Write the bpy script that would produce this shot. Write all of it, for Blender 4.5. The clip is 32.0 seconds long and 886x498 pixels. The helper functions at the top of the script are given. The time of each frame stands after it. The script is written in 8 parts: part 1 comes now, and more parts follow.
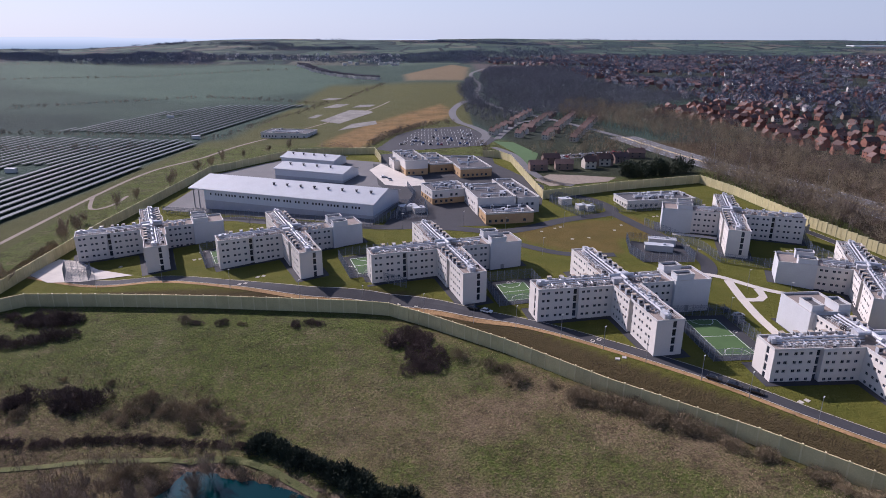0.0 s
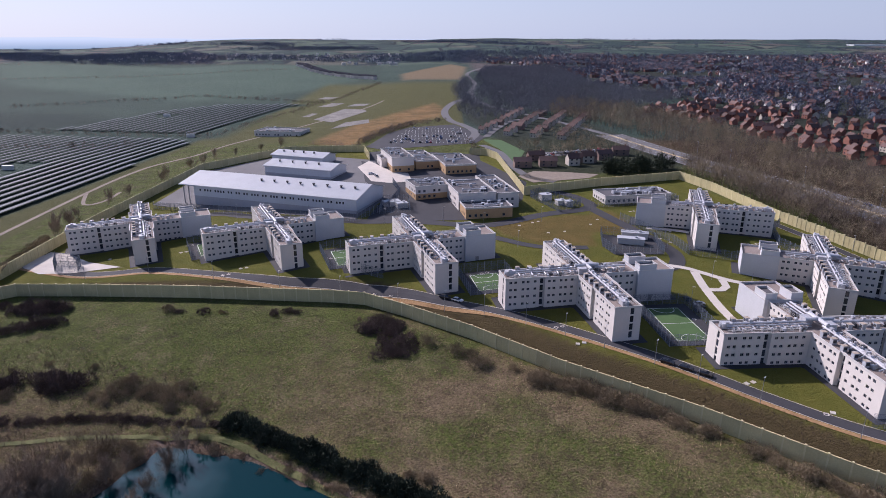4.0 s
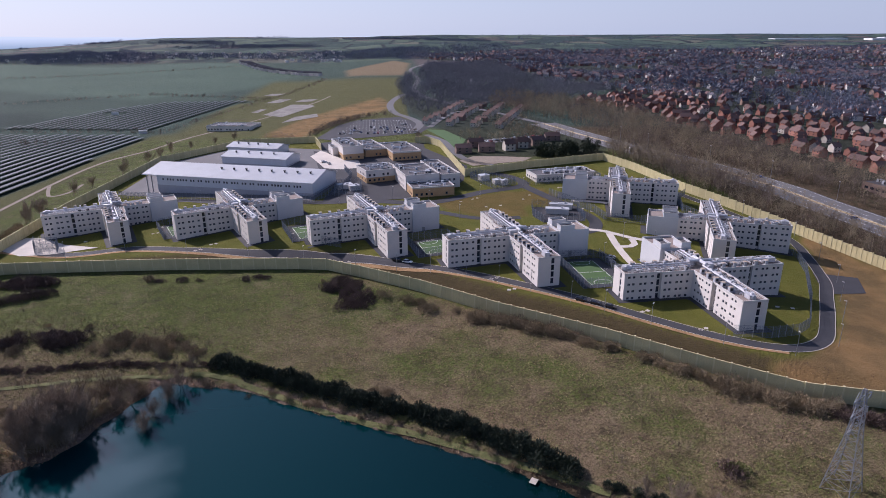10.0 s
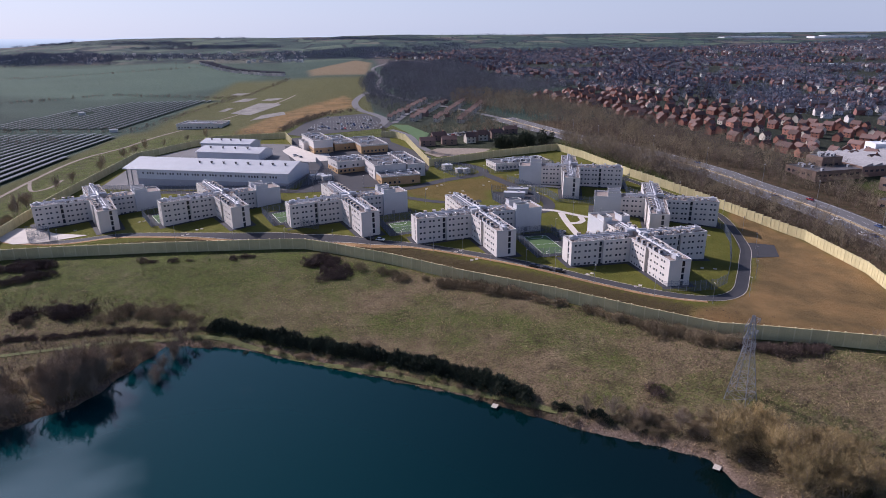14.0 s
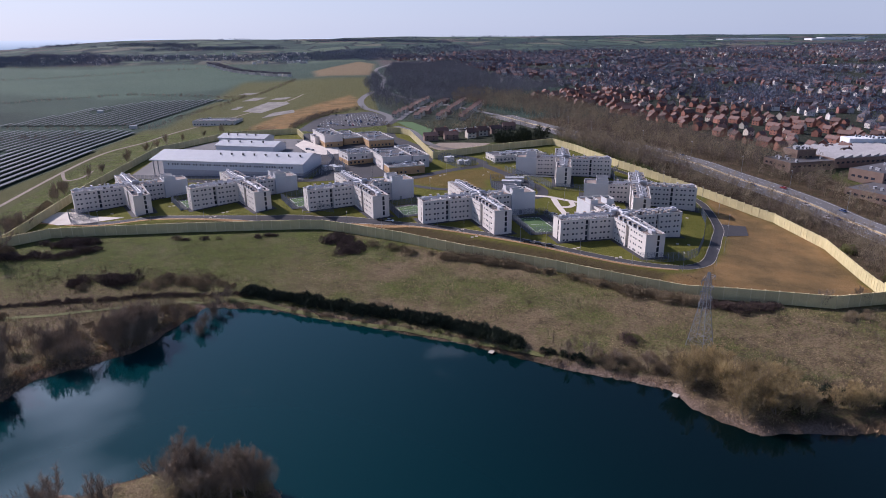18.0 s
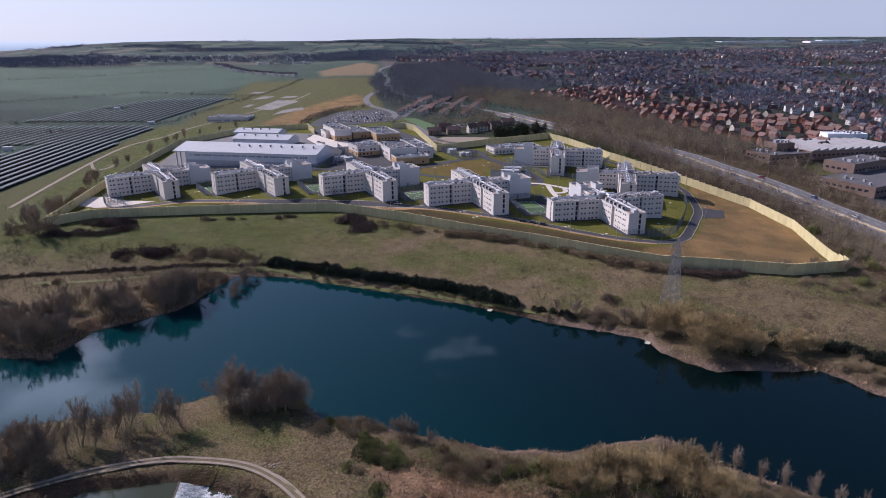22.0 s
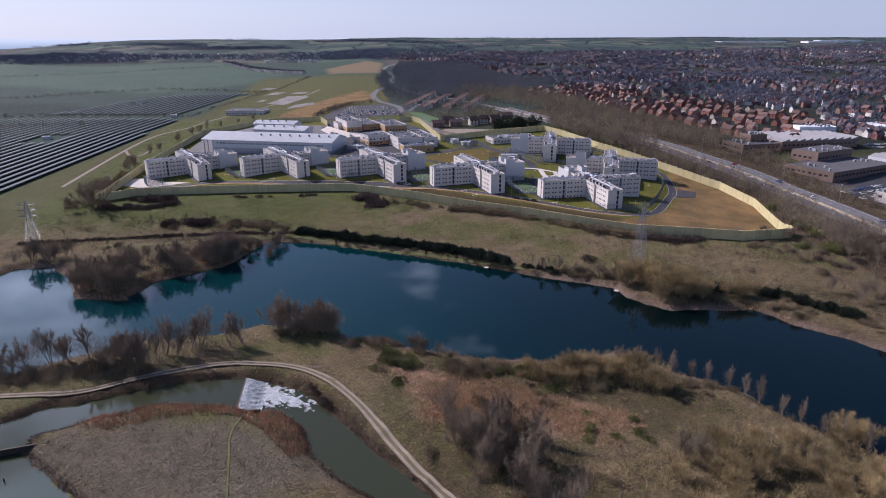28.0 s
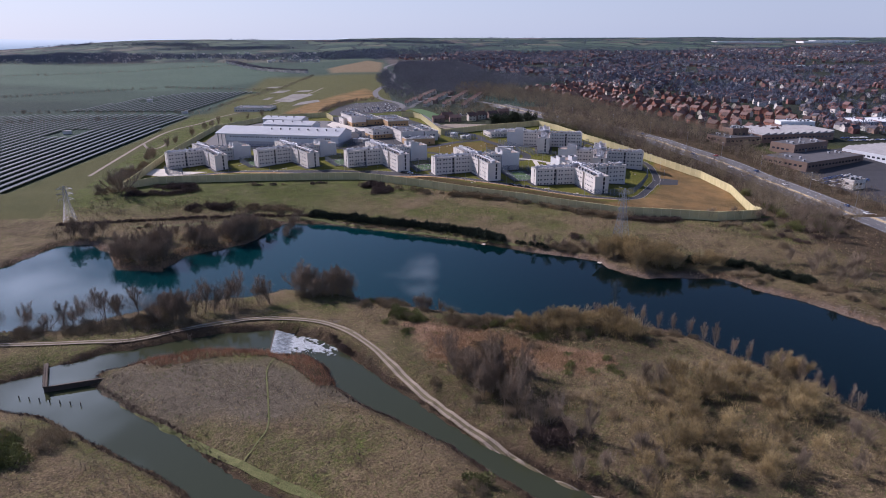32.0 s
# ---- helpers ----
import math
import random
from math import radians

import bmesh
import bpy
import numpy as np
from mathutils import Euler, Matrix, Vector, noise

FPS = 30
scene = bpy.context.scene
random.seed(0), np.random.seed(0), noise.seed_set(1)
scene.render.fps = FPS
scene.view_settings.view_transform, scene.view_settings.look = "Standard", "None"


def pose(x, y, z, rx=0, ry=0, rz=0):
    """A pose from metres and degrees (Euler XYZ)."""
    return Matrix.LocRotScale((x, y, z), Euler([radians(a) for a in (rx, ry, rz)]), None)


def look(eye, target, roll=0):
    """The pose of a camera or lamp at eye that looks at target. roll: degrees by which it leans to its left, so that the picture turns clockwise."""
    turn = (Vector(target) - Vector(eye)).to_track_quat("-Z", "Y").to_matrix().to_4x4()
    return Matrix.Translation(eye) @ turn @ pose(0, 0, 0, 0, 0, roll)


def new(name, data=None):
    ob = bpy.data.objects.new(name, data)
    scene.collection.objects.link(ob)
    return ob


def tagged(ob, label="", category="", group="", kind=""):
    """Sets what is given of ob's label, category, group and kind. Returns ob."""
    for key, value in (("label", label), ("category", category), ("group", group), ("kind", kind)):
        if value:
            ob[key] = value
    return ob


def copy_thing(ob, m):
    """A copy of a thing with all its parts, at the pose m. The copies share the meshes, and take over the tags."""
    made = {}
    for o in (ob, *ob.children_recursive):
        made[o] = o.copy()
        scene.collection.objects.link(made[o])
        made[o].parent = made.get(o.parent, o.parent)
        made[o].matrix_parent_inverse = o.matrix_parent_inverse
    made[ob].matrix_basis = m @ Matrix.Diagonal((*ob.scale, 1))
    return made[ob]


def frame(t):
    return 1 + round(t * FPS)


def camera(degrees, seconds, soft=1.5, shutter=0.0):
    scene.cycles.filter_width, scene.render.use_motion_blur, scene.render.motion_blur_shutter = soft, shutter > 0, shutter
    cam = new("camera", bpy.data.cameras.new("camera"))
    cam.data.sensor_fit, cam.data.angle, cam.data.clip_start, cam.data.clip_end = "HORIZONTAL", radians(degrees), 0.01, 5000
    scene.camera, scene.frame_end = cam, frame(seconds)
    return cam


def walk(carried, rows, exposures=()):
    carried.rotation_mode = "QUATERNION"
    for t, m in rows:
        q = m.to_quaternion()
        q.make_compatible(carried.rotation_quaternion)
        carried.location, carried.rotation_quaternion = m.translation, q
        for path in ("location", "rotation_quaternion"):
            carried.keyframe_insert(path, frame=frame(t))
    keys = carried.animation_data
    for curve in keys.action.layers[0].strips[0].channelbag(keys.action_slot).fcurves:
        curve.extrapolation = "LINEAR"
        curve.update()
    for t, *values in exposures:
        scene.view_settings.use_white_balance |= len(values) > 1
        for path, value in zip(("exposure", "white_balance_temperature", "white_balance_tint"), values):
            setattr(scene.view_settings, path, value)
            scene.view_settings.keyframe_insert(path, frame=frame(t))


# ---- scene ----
cam = camera(70.36, 32.0, soft=0.9)
walk(cam, [
    (0, pose(0.00, -0.00, 93.80, 71.240, -0.220, 0.075)),
    (0.5, pose(2.46, -0.39, 93.78, 71.265, -0.222, 0.061)),
    (1, pose(4.55, -0.96, 93.78, 71.283, -0.225, 0.102)),
    (1.5, pose(6.25, -1.74, 93.74, 71.284, -0.241, 0.162)),
    (2, pose(7.65, -2.80, 93.77, 71.281, -0.233, 0.226)),
    (2.5, pose(8.78, -4.10, 93.80, 71.262, -0.218, 0.279)),
    (3, pose(9.65, -5.73, 93.86, 71.247, -0.187, 0.302)),
    (3.5, pose(10.36, -7.56, 93.86, 71.234, -0.160, 0.317)),
    (5.5, pose(12.12, -17.17, 93.81, 71.168, -0.081, -0.153)),
    (6, pose(12.07, -20.09, 93.82, 71.151, -0.072, -0.405)),
    (6.5, pose(11.96, -23.13, 93.79, 71.134, -0.057, -0.715)),
    (7, pose(11.86, -26.35, 93.77, 71.118, -0.037, -1.139)),
    (7.5, pose(11.77, -29.81, 93.81, 71.085, 0.011, -1.737)),
    (8, pose(11.79, -33.41, 93.91, 71.038, 0.083, -2.470)),
    (8.5, pose(11.64, -37.03, 94.02, 71.005, 0.164, -3.134)),
    (9, pose(11.29, -40.84, 94.02, 70.974, 0.203, -3.641)),
    (9.5, pose(10.86, -44.72, 93.99, 70.955, 0.216, -4.116)),
    (10, pose(10.43, -48.53, 94.04, 70.946, 0.226, -4.688)),
    (10.5, pose(10.03, -52.34, 94.10, 70.927, 0.243, -5.362)),
    (11, pose(9.68, -56.20, 94.06, 70.909, 0.289, -6.109)),
    (11.5, pose(9.24, -60.07, 94.01, 70.899, 0.338, -6.785)),
    (12, pose(8.63, -64.00, 94.05, 70.899, 0.379, -7.279)),
    (12.5, pose(7.75, -68.08, 94.09, 70.897, 0.390, -7.549)),
    (13, pose(7.03, -72.21, 94.10, 70.900, 0.406, -7.808)),
    (13.5, pose(6.33, -76.26, 94.13, 70.908, 0.430, -8.040)),
    (14, pose(5.47, -80.35, 94.26, 70.908, 0.427, -8.163)),
    (14.5, pose(4.59, -84.65, 94.46, 70.891, 0.375, -8.190)),
    (16.5, pose(1.98, -101.82, 94.34, 70.990, 0.406, -8.051)),
    (17, pose(1.08, -106.14, 94.33, 71.008, 0.418, -8.064)),
    (17.5, pose(0.18, -110.41, 94.33, 71.036, 0.411, -8.071)),
    (18, pose(-0.72, -114.65, 94.26, 71.065, 0.399, -8.073)),
    (18.5, pose(-1.55, -118.91, 94.05, 71.096, 0.368, -8.058)),
    (19, pose(-2.40, -123.26, 93.81, 71.132, 0.341, -8.040)),
    (19.5, pose(-3.31, -127.60, 93.61, 71.158, 0.343, -8.040)),
    (20, pose(-4.17, -131.92, 93.49, 71.179, 0.338, -8.042)),
    (20.5, pose(-4.94, -136.15, 93.41, 71.202, 0.327, -8.026)),
    (21, pose(-5.64, -140.27, 93.26, 71.221, 0.313, -7.998)),
    (21.5, pose(-6.40, -144.43, 93.18, 71.238, 0.309, -7.976)),
    (22, pose(-7.18, -148.53, 93.10, 71.240, 0.282, -7.957)),
    (22.5, pose(-8.05, -152.59, 93.18, 71.231, 0.261, -7.957)),
    (23, pose(-8.92, -156.64, 93.36, 71.214, 0.265, -7.981)),
    (23.5, pose(-9.69, -160.83, 93.53, 71.196, 0.247, -7.979)),
    (24, pose(-10.38, -165.05, 93.66, 71.176, 0.199, -7.921)),
    (24.5, pose(-11.07, -169.34, 93.69, 71.165, 0.184, -7.899)),
    (25, pose(-11.71, -173.65, 93.67, 71.175, 0.178, -7.866)),
    (25.5, pose(-12.18, -177.87, 93.69, 71.183, 0.170, -7.829)),
    (27.5, pose(-14.77, -193.62, 93.65, 71.167, 0.135, -7.792)),
    (28, pose(-15.38, -197.63, 93.62, 71.168, 0.112, -7.768)),
    (28.5, pose(-15.98, -201.59, 93.59, 71.164, 0.113, -7.752)),
    (29, pose(-16.65, -205.52, 93.63, 71.156, 0.137, -7.764)),
    (29.5, pose(-17.36, -209.56, 93.65, 71.157, 0.154, -7.780)),
    (30, pose(-17.95, -213.75, 93.56, 71.172, 0.143, -7.786)),
    (30.5, pose(-18.63, -217.98, 93.42, 71.188, 0.134, -7.782)),
    (31, pose(-19.40, -222.33, 93.35, 71.207, 0.128, -7.806)),
    (31.5, pose(-20.28, -226.74, 93.26, 71.203, 0.120, -7.829)),
    (32, pose(-21.21, -231.30, 93.17, 71.193, 0.126, -7.878)),
], exposures=[(0.0, 0.42, 5800, 27), (32.0, 0.42, 5800, 27)])

# ---- world and sun ----
SUN_TO = Vector((-13.0, 12.2, 12.6)).normalized()
world = bpy.data.worlds.new("sky")
scene.world = world
world.use_nodes = True
wn, wl = world.node_tree.nodes, world.node_tree.links
wn.clear()
sky = wn.new("ShaderNodeTexSky")
sky.sky_type, sky.sun_disc = "NISHITA", False
sky.sun_elevation = math.asin(SUN_TO.z)
sky.sun_rotation = math.atan2(SUN_TO.x, SUN_TO.y)
sky.altitude, sky.air_density, sky.dust_density, sky.ozone_density = 100, 1.0, 0.7, 3.0
coord = wn.new("ShaderNodeTexCoord")
cmap = wn.new("ShaderNodeMapping")
cmap.inputs["Location"].default_value = (1.39, 1.83, 0.41)
cmap.inputs["Scale"].default_value = (1.0, 1.0, 3.2)
cloud = wn.new("ShaderNodeTexNoise")
cloud.inputs["Scale"].default_value, cloud.inputs["Detail"].default_value = 4.2, 8
ramp = wn.new("ShaderNodeValToRGB")
ramp.color_ramp.elements[0].position, ramp.color_ramp.elements[1].position = 0.47, 0.70
ramp.color_ramp.elements[0].color, ramp.color_ramp.elements[1].color = (0, 0, 0, 1), (0.8, 0.8, 0.8, 1)
mixc = wn.new("ShaderNodeMix")
mixc.data_type = "RGBA"
mixc.inputs["B"].default_value = (29.0, 32.0, 36.0, 1)
mixv = wn.new("ShaderNodeMix")
mixv.data_type = "RGBA"
back = wn.new("ShaderNodeBackground")
back.inputs["Strength"].default_value = 0.067
wout = wn.new("ShaderNodeOutputWorld")
wl.new(coord.outputs["Generated"], cmap.inputs["Vector"])
wl.new(cmap.outputs["Vector"], cloud.inputs["Vector"])
sepd = wn.new("ShaderNodeSeparateXYZ")
# a bank of cloud stands in the north-west
west_bank = wn.new("ShaderNodeMath")
west_bank.operation = "ARCTAN2"
wl.new(sepd.outputs["X"], west_bank.inputs[0])
wl.new(sepd.outputs["Y"], west_bank.inputs[1])
bank_off = wn.new("ShaderNodeMath")
bank_off.operation = "ADD"
bank_off.inputs[1].default_value = 0.62
wl.new(west_bank.outputs[0], bank_off.inputs[0])
bank_side = wn.new("ShaderNodeMath")
bank_side.operation = "ABSOLUTE"
wl.new(bank_off.outputs[0], bank_side.inputs[0])
bank_share = wn.new("ShaderNodeMapRange")
bank_share.interpolation_type = "SMOOTHSTEP"
bank_share.inputs["From Min"].default_value, bank_share.inputs["From Max"].default_value = 0.12, 0.36
bank_share.inputs["To Min"].default_value, bank_share.inputs["To Max"].default_value = 0.11, -0.17
wl.new(bank_side.outputs[0], bank_share.inputs["Value"])
cover_sum = wn.new("ShaderNodeMath")
cover_sum.operation = "ADD"
wl.new(cloud.outputs["Fac"], cover_sum.inputs[0])
wl.new(bank_share.outputs["Result"], cover_sum.inputs[1])
wl.new(cover_sum.outputs[0], ramp.inputs["Fac"])
veil = wn.new("ShaderNodeMapRange")
veil.interpolation_type = "SMOOTHSTEP"
veil.inputs["From Min"].default_value, veil.inputs["From Max"].default_value = -0.02, 0.34
veil.inputs["To Min"].default_value, veil.inputs["To Max"].default_value = 0.80, 0.0
wl.new(coord.outputs["Generated"], sepd.inputs["Vector"])
wl.new(sepd.outputs["Z"], veil.inputs["Value"])
above = wn.new("ShaderNodeMapRange")
above.interpolation_type = "SMOOTHSTEP"
above.inputs["From Min"].default_value, above.inputs["From Max"].default_value = 0.08, 0.36
thin = wn.new("ShaderNodeMath")
thin.operation = "MULTIPLY"
wl.new(sepd.outputs["Z"], above.inputs["Value"])
wl.new(ramp.outputs["Color"], thin.inputs[0])
wl.new(above.outputs["Result"], thin.inputs[1])
# thin unseen veil, added to brighten the western reflection in the lake
added_cirrus = wn.new("ShaderNodeMapRange")
added_cirrus.interpolation_type = "SMOOTHSTEP"
added_cirrus.inputs["From Min"].default_value, added_cirrus.inputs["From Max"].default_value = 0.25, 0.95
added_cirrus.inputs["To Min"].default_value, added_cirrus.inputs["To Max"].default_value = 0.05, 0.0
wl.new(bank_side.outputs[0], added_cirrus.inputs["Value"])
veiled = wn.new("ShaderNodeMath")
veiled.operation = "MULTIPLY_ADD"
wl.new(added_cirrus.outputs["Result"], veiled.inputs[0])
wl.new(above.outputs["Result"], veiled.inputs[1])
wl.new(thin.outputs[0], veiled.inputs[2])
wl.new(veiled.outputs[0], mixc.inputs["Factor"])
# the low veil is brightest towards the sun
glow_side = wn.new("ShaderNodeMapRange")
glow_side.inputs["From Min"].default_value, glow_side.inputs["From Max"].default_value = -0.55, 0.65
wl.new(west_bank.outputs[0], glow_side.inputs["Value"])
veil_col = wn.new("ShaderNodeMix")
veil_col.data_type = "RGBA"
veil_col.inputs["A"].default_value, veil_col.inputs["B"].default_value = (7.8, 8.8, 9.7, 1), (5.5, 6.4, 7.5, 1)
wl.new(glow_side.outputs["Result"], veil_col.inputs["Factor"])
wl.new(veil_col.outputs["Result"], mixv.inputs["B"])
wl.new(veil.outputs["Result"], mixv.inputs["Factor"])
wl.new(mixc.outputs["Result"], mixv.inputs["A"])
wl.new(sky.outputs["Color"], mixc.inputs["A"])
wl.new(mixv.outputs["Result"], back.inputs["Color"])
wl.new(back.outputs["Background"], wout.inputs["Surface"])

sun_data = bpy.data.lights.new("sun", "SUN")
sun_data.energy, sun_data.angle, sun_data.color = 4.2, radians(0.6), (1.0, 0.91, 0.79)
sun = new("sun", sun_data)
sun.matrix_world = look(SUN_TO * 300, (0, 0, 0))

# ---- materials ----
def material(name, colour, rough=0.8, vary=0.25, scale=0.4, fine=6.0, bump=0.15, metal=0.0, tint=None, obj_random=0.0, island=0.0, spec=0.3):
    """A plain surface with variation at two scales: large stains and fine grain, in metres, and a little relief."""
    m = bpy.data.materials.new(name)
    m.use_nodes = True
    n, l = m.node_tree.nodes, m.node_tree.links
    b = n["Principled BSDF"]
    b.inputs["Roughness"].default_value, b.inputs["Metallic"].default_value = rough, metal
    b.inputs["Specular IOR Level"].default_value = spec
    geo = n.new("ShaderNodeNewGeometry")
    big, small = n.new("ShaderNodeTexNoise"), n.new("ShaderNodeTexNoise")
    big.inputs["Scale"].default_value, big.inputs["Detail"].default_value = scale, 4
    small.inputs["Scale"].default_value, small.inputs["Detail"].default_value = fine, 3
    for t in (big, small):
        l.new(geo.outputs["Position"], t.inputs["Vector"])
    dark = [c * (1 - vary) for c in colour]
    light = [min(1, c * (1 + vary)) for c in (tint or colour)]
    mix = n.new("ShaderNodeMix")
    mix.data_type = "RGBA"
    mix.inputs["A"].default_value, mix.inputs["B"].default_value = (*dark, 1), (*light, 1)
    add = n.new("ShaderNodeMath")
    add.operation = "MULTIPLY_ADD"
    l.new(small.outputs["Fac"], add.inputs[0])
    add.inputs[1].default_value = 0.5
    half = n.new("ShaderNodeMath")
    half.operation = "MULTIPLY"
    half.inputs[1].default_value = 0.5
    l.new(big.outputs["Fac"], half.inputs[0])
    l.new(half.outputs[0], add.inputs[2])
    wide = n.new("ShaderNodeMapRange")
    wide.inputs["From Min"].default_value, wide.inputs["From Max"].default_value = 0.33, 0.67
    l.new(add.outputs[0], wide.inputs["Value"])
    l.new(wide.outputs["Result"], mix.inputs["Factor"])
    last = mix.outputs["Result"]
    if obj_random or island:
        hsv = n.new("ShaderNodeHueSaturation")
        rng = n.new("ShaderNodeMapRange")
        k = obj_random or island
        rng.inputs["To Min"].default_value, rng.inputs["To Max"].default_value = 1 - k, 1 + k
        if obj_random:
            l.new(n.new("ShaderNodeObjectInfo").outputs["Random"], rng.inputs["Value"])
        else:
            l.new(geo.outputs["Random Per Island"], rng.inputs["Value"])
        l.new(rng.outputs["Result"], hsv.inputs["Value"])
        l.new(last, hsv.inputs["Color"])
        last = hsv.outputs["Color"]
    l.new(last, b.inputs["Base Color"])
    if bump:
        bp = n.new("ShaderNodeBump")
        bp.inputs["Strength"].default_value, bp.inputs["Distance"].default_value = bump, 0.1
        l.new(small.outputs["Fac"], bp.inputs["Height"])
        l.new(bp.outputs["Normal"], b.inputs["Normal"])
    return m


M_RENDER = material("white_render", (0.63, 0.585, 0.545), 0.75, 0.05, 0.25, 3.0, 0.05)
M_GREYPANEL = material("grey_cladding", (0.53, 0.535, 0.55), 0.6, 0.06, 0.2, 2.0, 0.05)
M_PLINTH = material("grey_plinth", (0.42, 0.42, 0.45), 0.8, 0.08, 0.3, 3.0, 0.05)
M_ROOF = material("roof_membrane", (0.25, 0.205, 0.18), 0.85, 0.15, 0.4, 3.0, 0.1)
M_COPING = material("white_coping", (0.55, 0.525, 0.50), 0.5, 0.05)
M_GLASS = material("dark_glass", (0.03, 0.035, 0.05), 0.12, 0.3, 0.5, 2.0, 0.0, obj_random=0.5, spec=0.5)
M_WFRAME = material("grey_window_frame", (0.25, 0.26, 0.28), 0.5, 0.05)
M_DUCT = material("galvanised_duct", (0.50, 0.50, 0.52), 0.5, 0.2, 0.8, 3.0, 0.1, metal=0.25)
M_STACK = material("beige_vent_housing", (0.40, 0.33, 0.26), 0.7, 0.2, 0.8, 4.0, 0.05)
M_UNIT = material("grey_plant_housing", (0.42, 0.43, 0.46), 0.55, 0.12, 0.8, 4.0, 0.05, metal=0.2)
M_DARKMETAL = material("dark_metal", (0.05, 0.05, 0.055), 0.6, 0.2)
M_TAN = material("tan_brick", (0.46, 0.30, 0.16), 0.85, 0.12, 0.4, 8.0, 0.1)
M_CLAD = material("silver_cladding", (0.60, 0.62, 0.66), 0.5, 0.05, 0.1, 1.0, 0.02, metal=0.1)
M_SEAM = material("standing_seam_roof", (0.44, 0.45, 0.47), 0.6, 0.06, 0.15, 1.0, 0.02, metal=0.0)
M_CONC = material("pale_concrete", (0.50, 0.45, 0.39), 0.9, 0.14, 0.15, 2.5, 0.15)
M_PAVE = material("pale_paving", (0.55, 0.50, 0.44), 0.9, 0.1, 0.2, 2.5, 0.1)
M_WALL = material("cream_concrete_panel", (0.55, 0.48, 0.26), 0.85, 0.14, 0.25, 3.0, 0.1, obj_random=0.07)
M_POST = material("cream_concrete_post", (0.62, 0.55, 0.32), 0.85, 0.1, 0.3, 3.0, 0.1)
M_ASPHALT = material("asphalt", (0.046, 0.045, 0.05), 0.85, 0.18, 0.15, 2.0, 0.1)
M_LANE = material("worn_carriageway", (0.135, 0.13, 0.132), 0.85, 0.12, 0.12, 1.5, 0.1)
M_LINE = material("white_road_paint", (0.75, 0.75, 0.73), 0.7, 0.1)
M_TURF = material("green_artificial_turf", (0.07, 0.125, 0.045), 0.9, 0.1, 0.2, 3.0, 0.1)
M_SOIL = material("bare_soil", (0.25, 0.145, 0.062), 0.95, 0.3, 0.06, 1.2, 0.4, tint=(0.34, 0.21, 0.10))
M_STEEL = material("grey_steel", (0.28, 0.29, 0.31), 0.5, 0.15, 0.6, 4.0, 0.05, metal=0.5)
M_MESHPANEL = material("fence_wire", (0.13, 0.16, 0.21), 0.6, 0.1, metal=0.3)
M_BARK = material("grey_brown_bark", (0.25, 0.20, 0.15), 0.95, 0.3, 1.0, 8.0, 0.3)
M_TWIG = material("bare_twigs", (0.245, 0.192, 0.14), 0.95, 0.25, 0.3, 4.0, 0.0, obj_random=0.25)
M_TWIG_OLIVE = material("budding_willow_twigs", (0.25, 0.185, 0.095), 0.95, 0.45, 0.16, 1.2, 0.0, tint=(0.36, 0.275, 0.135), obj_random=0.25)
M_TWIG_DARK = material("dark_twigs", (0.10, 0.07, 0.058), 0.95, 0.25, 0.3, 4.0, 0.0, obj_random=0.25)
# blue of the distance haze is put into the far twig colour
M_TWIG_FAR = material("haze_blued_winter_twigs", (0.108, 0.122, 0.165), 0.95, 0.25, 0.01, 0.2, 0.0, island=0.2)
M_TWIG_WOOD = material("shaded_wood_twigs", (0.175, 0.135, 0.105), 0.95, 0.25, 0.3, 4.0, 0.0)
M_TWIG_BELT = material("olive_brown_wood_twigs", (0.265, 0.215, 0.14), 0.95, 0.3, 0.06, 1.0, 0.0)
# middle-distance twigs, greyed and blued in colour for haze
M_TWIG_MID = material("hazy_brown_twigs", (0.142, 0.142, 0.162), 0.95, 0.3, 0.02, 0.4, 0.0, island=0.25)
M_TWIG_SHRUB = material("olive_brown_shrub_twigs", (0.22, 0.17, 0.105), 0.95, 0.3, 0.3, 4.0, 0.0, obj_random=0.3)
M_LEAF = material("ivy_green_leaves", (0.15, 0.155, 0.055), 0.9, 0.35, 0.4, 4.0, 0.0, obj_random=0.3)
M_CONIFER = material("dark_conifer_needles", (0.035, 0.045, 0.028), 0.9, 0.3, 0.5, 4.0, 0.0, obj_random=0.2)
M_REED = material("russet_reeds", (0.42, 0.25, 0.155), 0.95, 0.3, 0.15, 2.0, 0.0, island=0.3)
M_REED_PALE = material("pale_pinkish_reeds", (0.44, 0.30, 0.18), 0.95, 0.3, 0.15, 2.0, 0.0, island=0.3)
M_STRAW = material("straw_grass", (0.46, 0.355, 0.20), 0.95, 0.3, 0.1, 2.0, 0.0, island=0.35)
M_GRASSTUFT = material("green_grass", (0.145, 0.19, 0.05), 0.95, 0.35, 0.1, 2.0, 0.0, island=0.35)
M_BRICK = material("red_brick", (0.26, 0.12, 0.088), 0.9, 0.15, 0.3, 6.0, 0.1, obj_random=0.35)
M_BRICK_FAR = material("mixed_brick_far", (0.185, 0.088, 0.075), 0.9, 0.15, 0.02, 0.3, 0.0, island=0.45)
M_BROWNBRICK = material("brown_brick", (0.20, 0.14, 0.115), 0.9, 0.15, 0.3, 6.0, 0.1, obj_random=0.2)
M_TILE = material("roof_tiles", (0.125, 0.078, 0.068), 0.85, 0.18, 0.3, 5.0, 0.15, obj_random=0.4)
# far roofs carry the haze's blue in their base colour
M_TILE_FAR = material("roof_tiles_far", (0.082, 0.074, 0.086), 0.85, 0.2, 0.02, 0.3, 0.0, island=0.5)
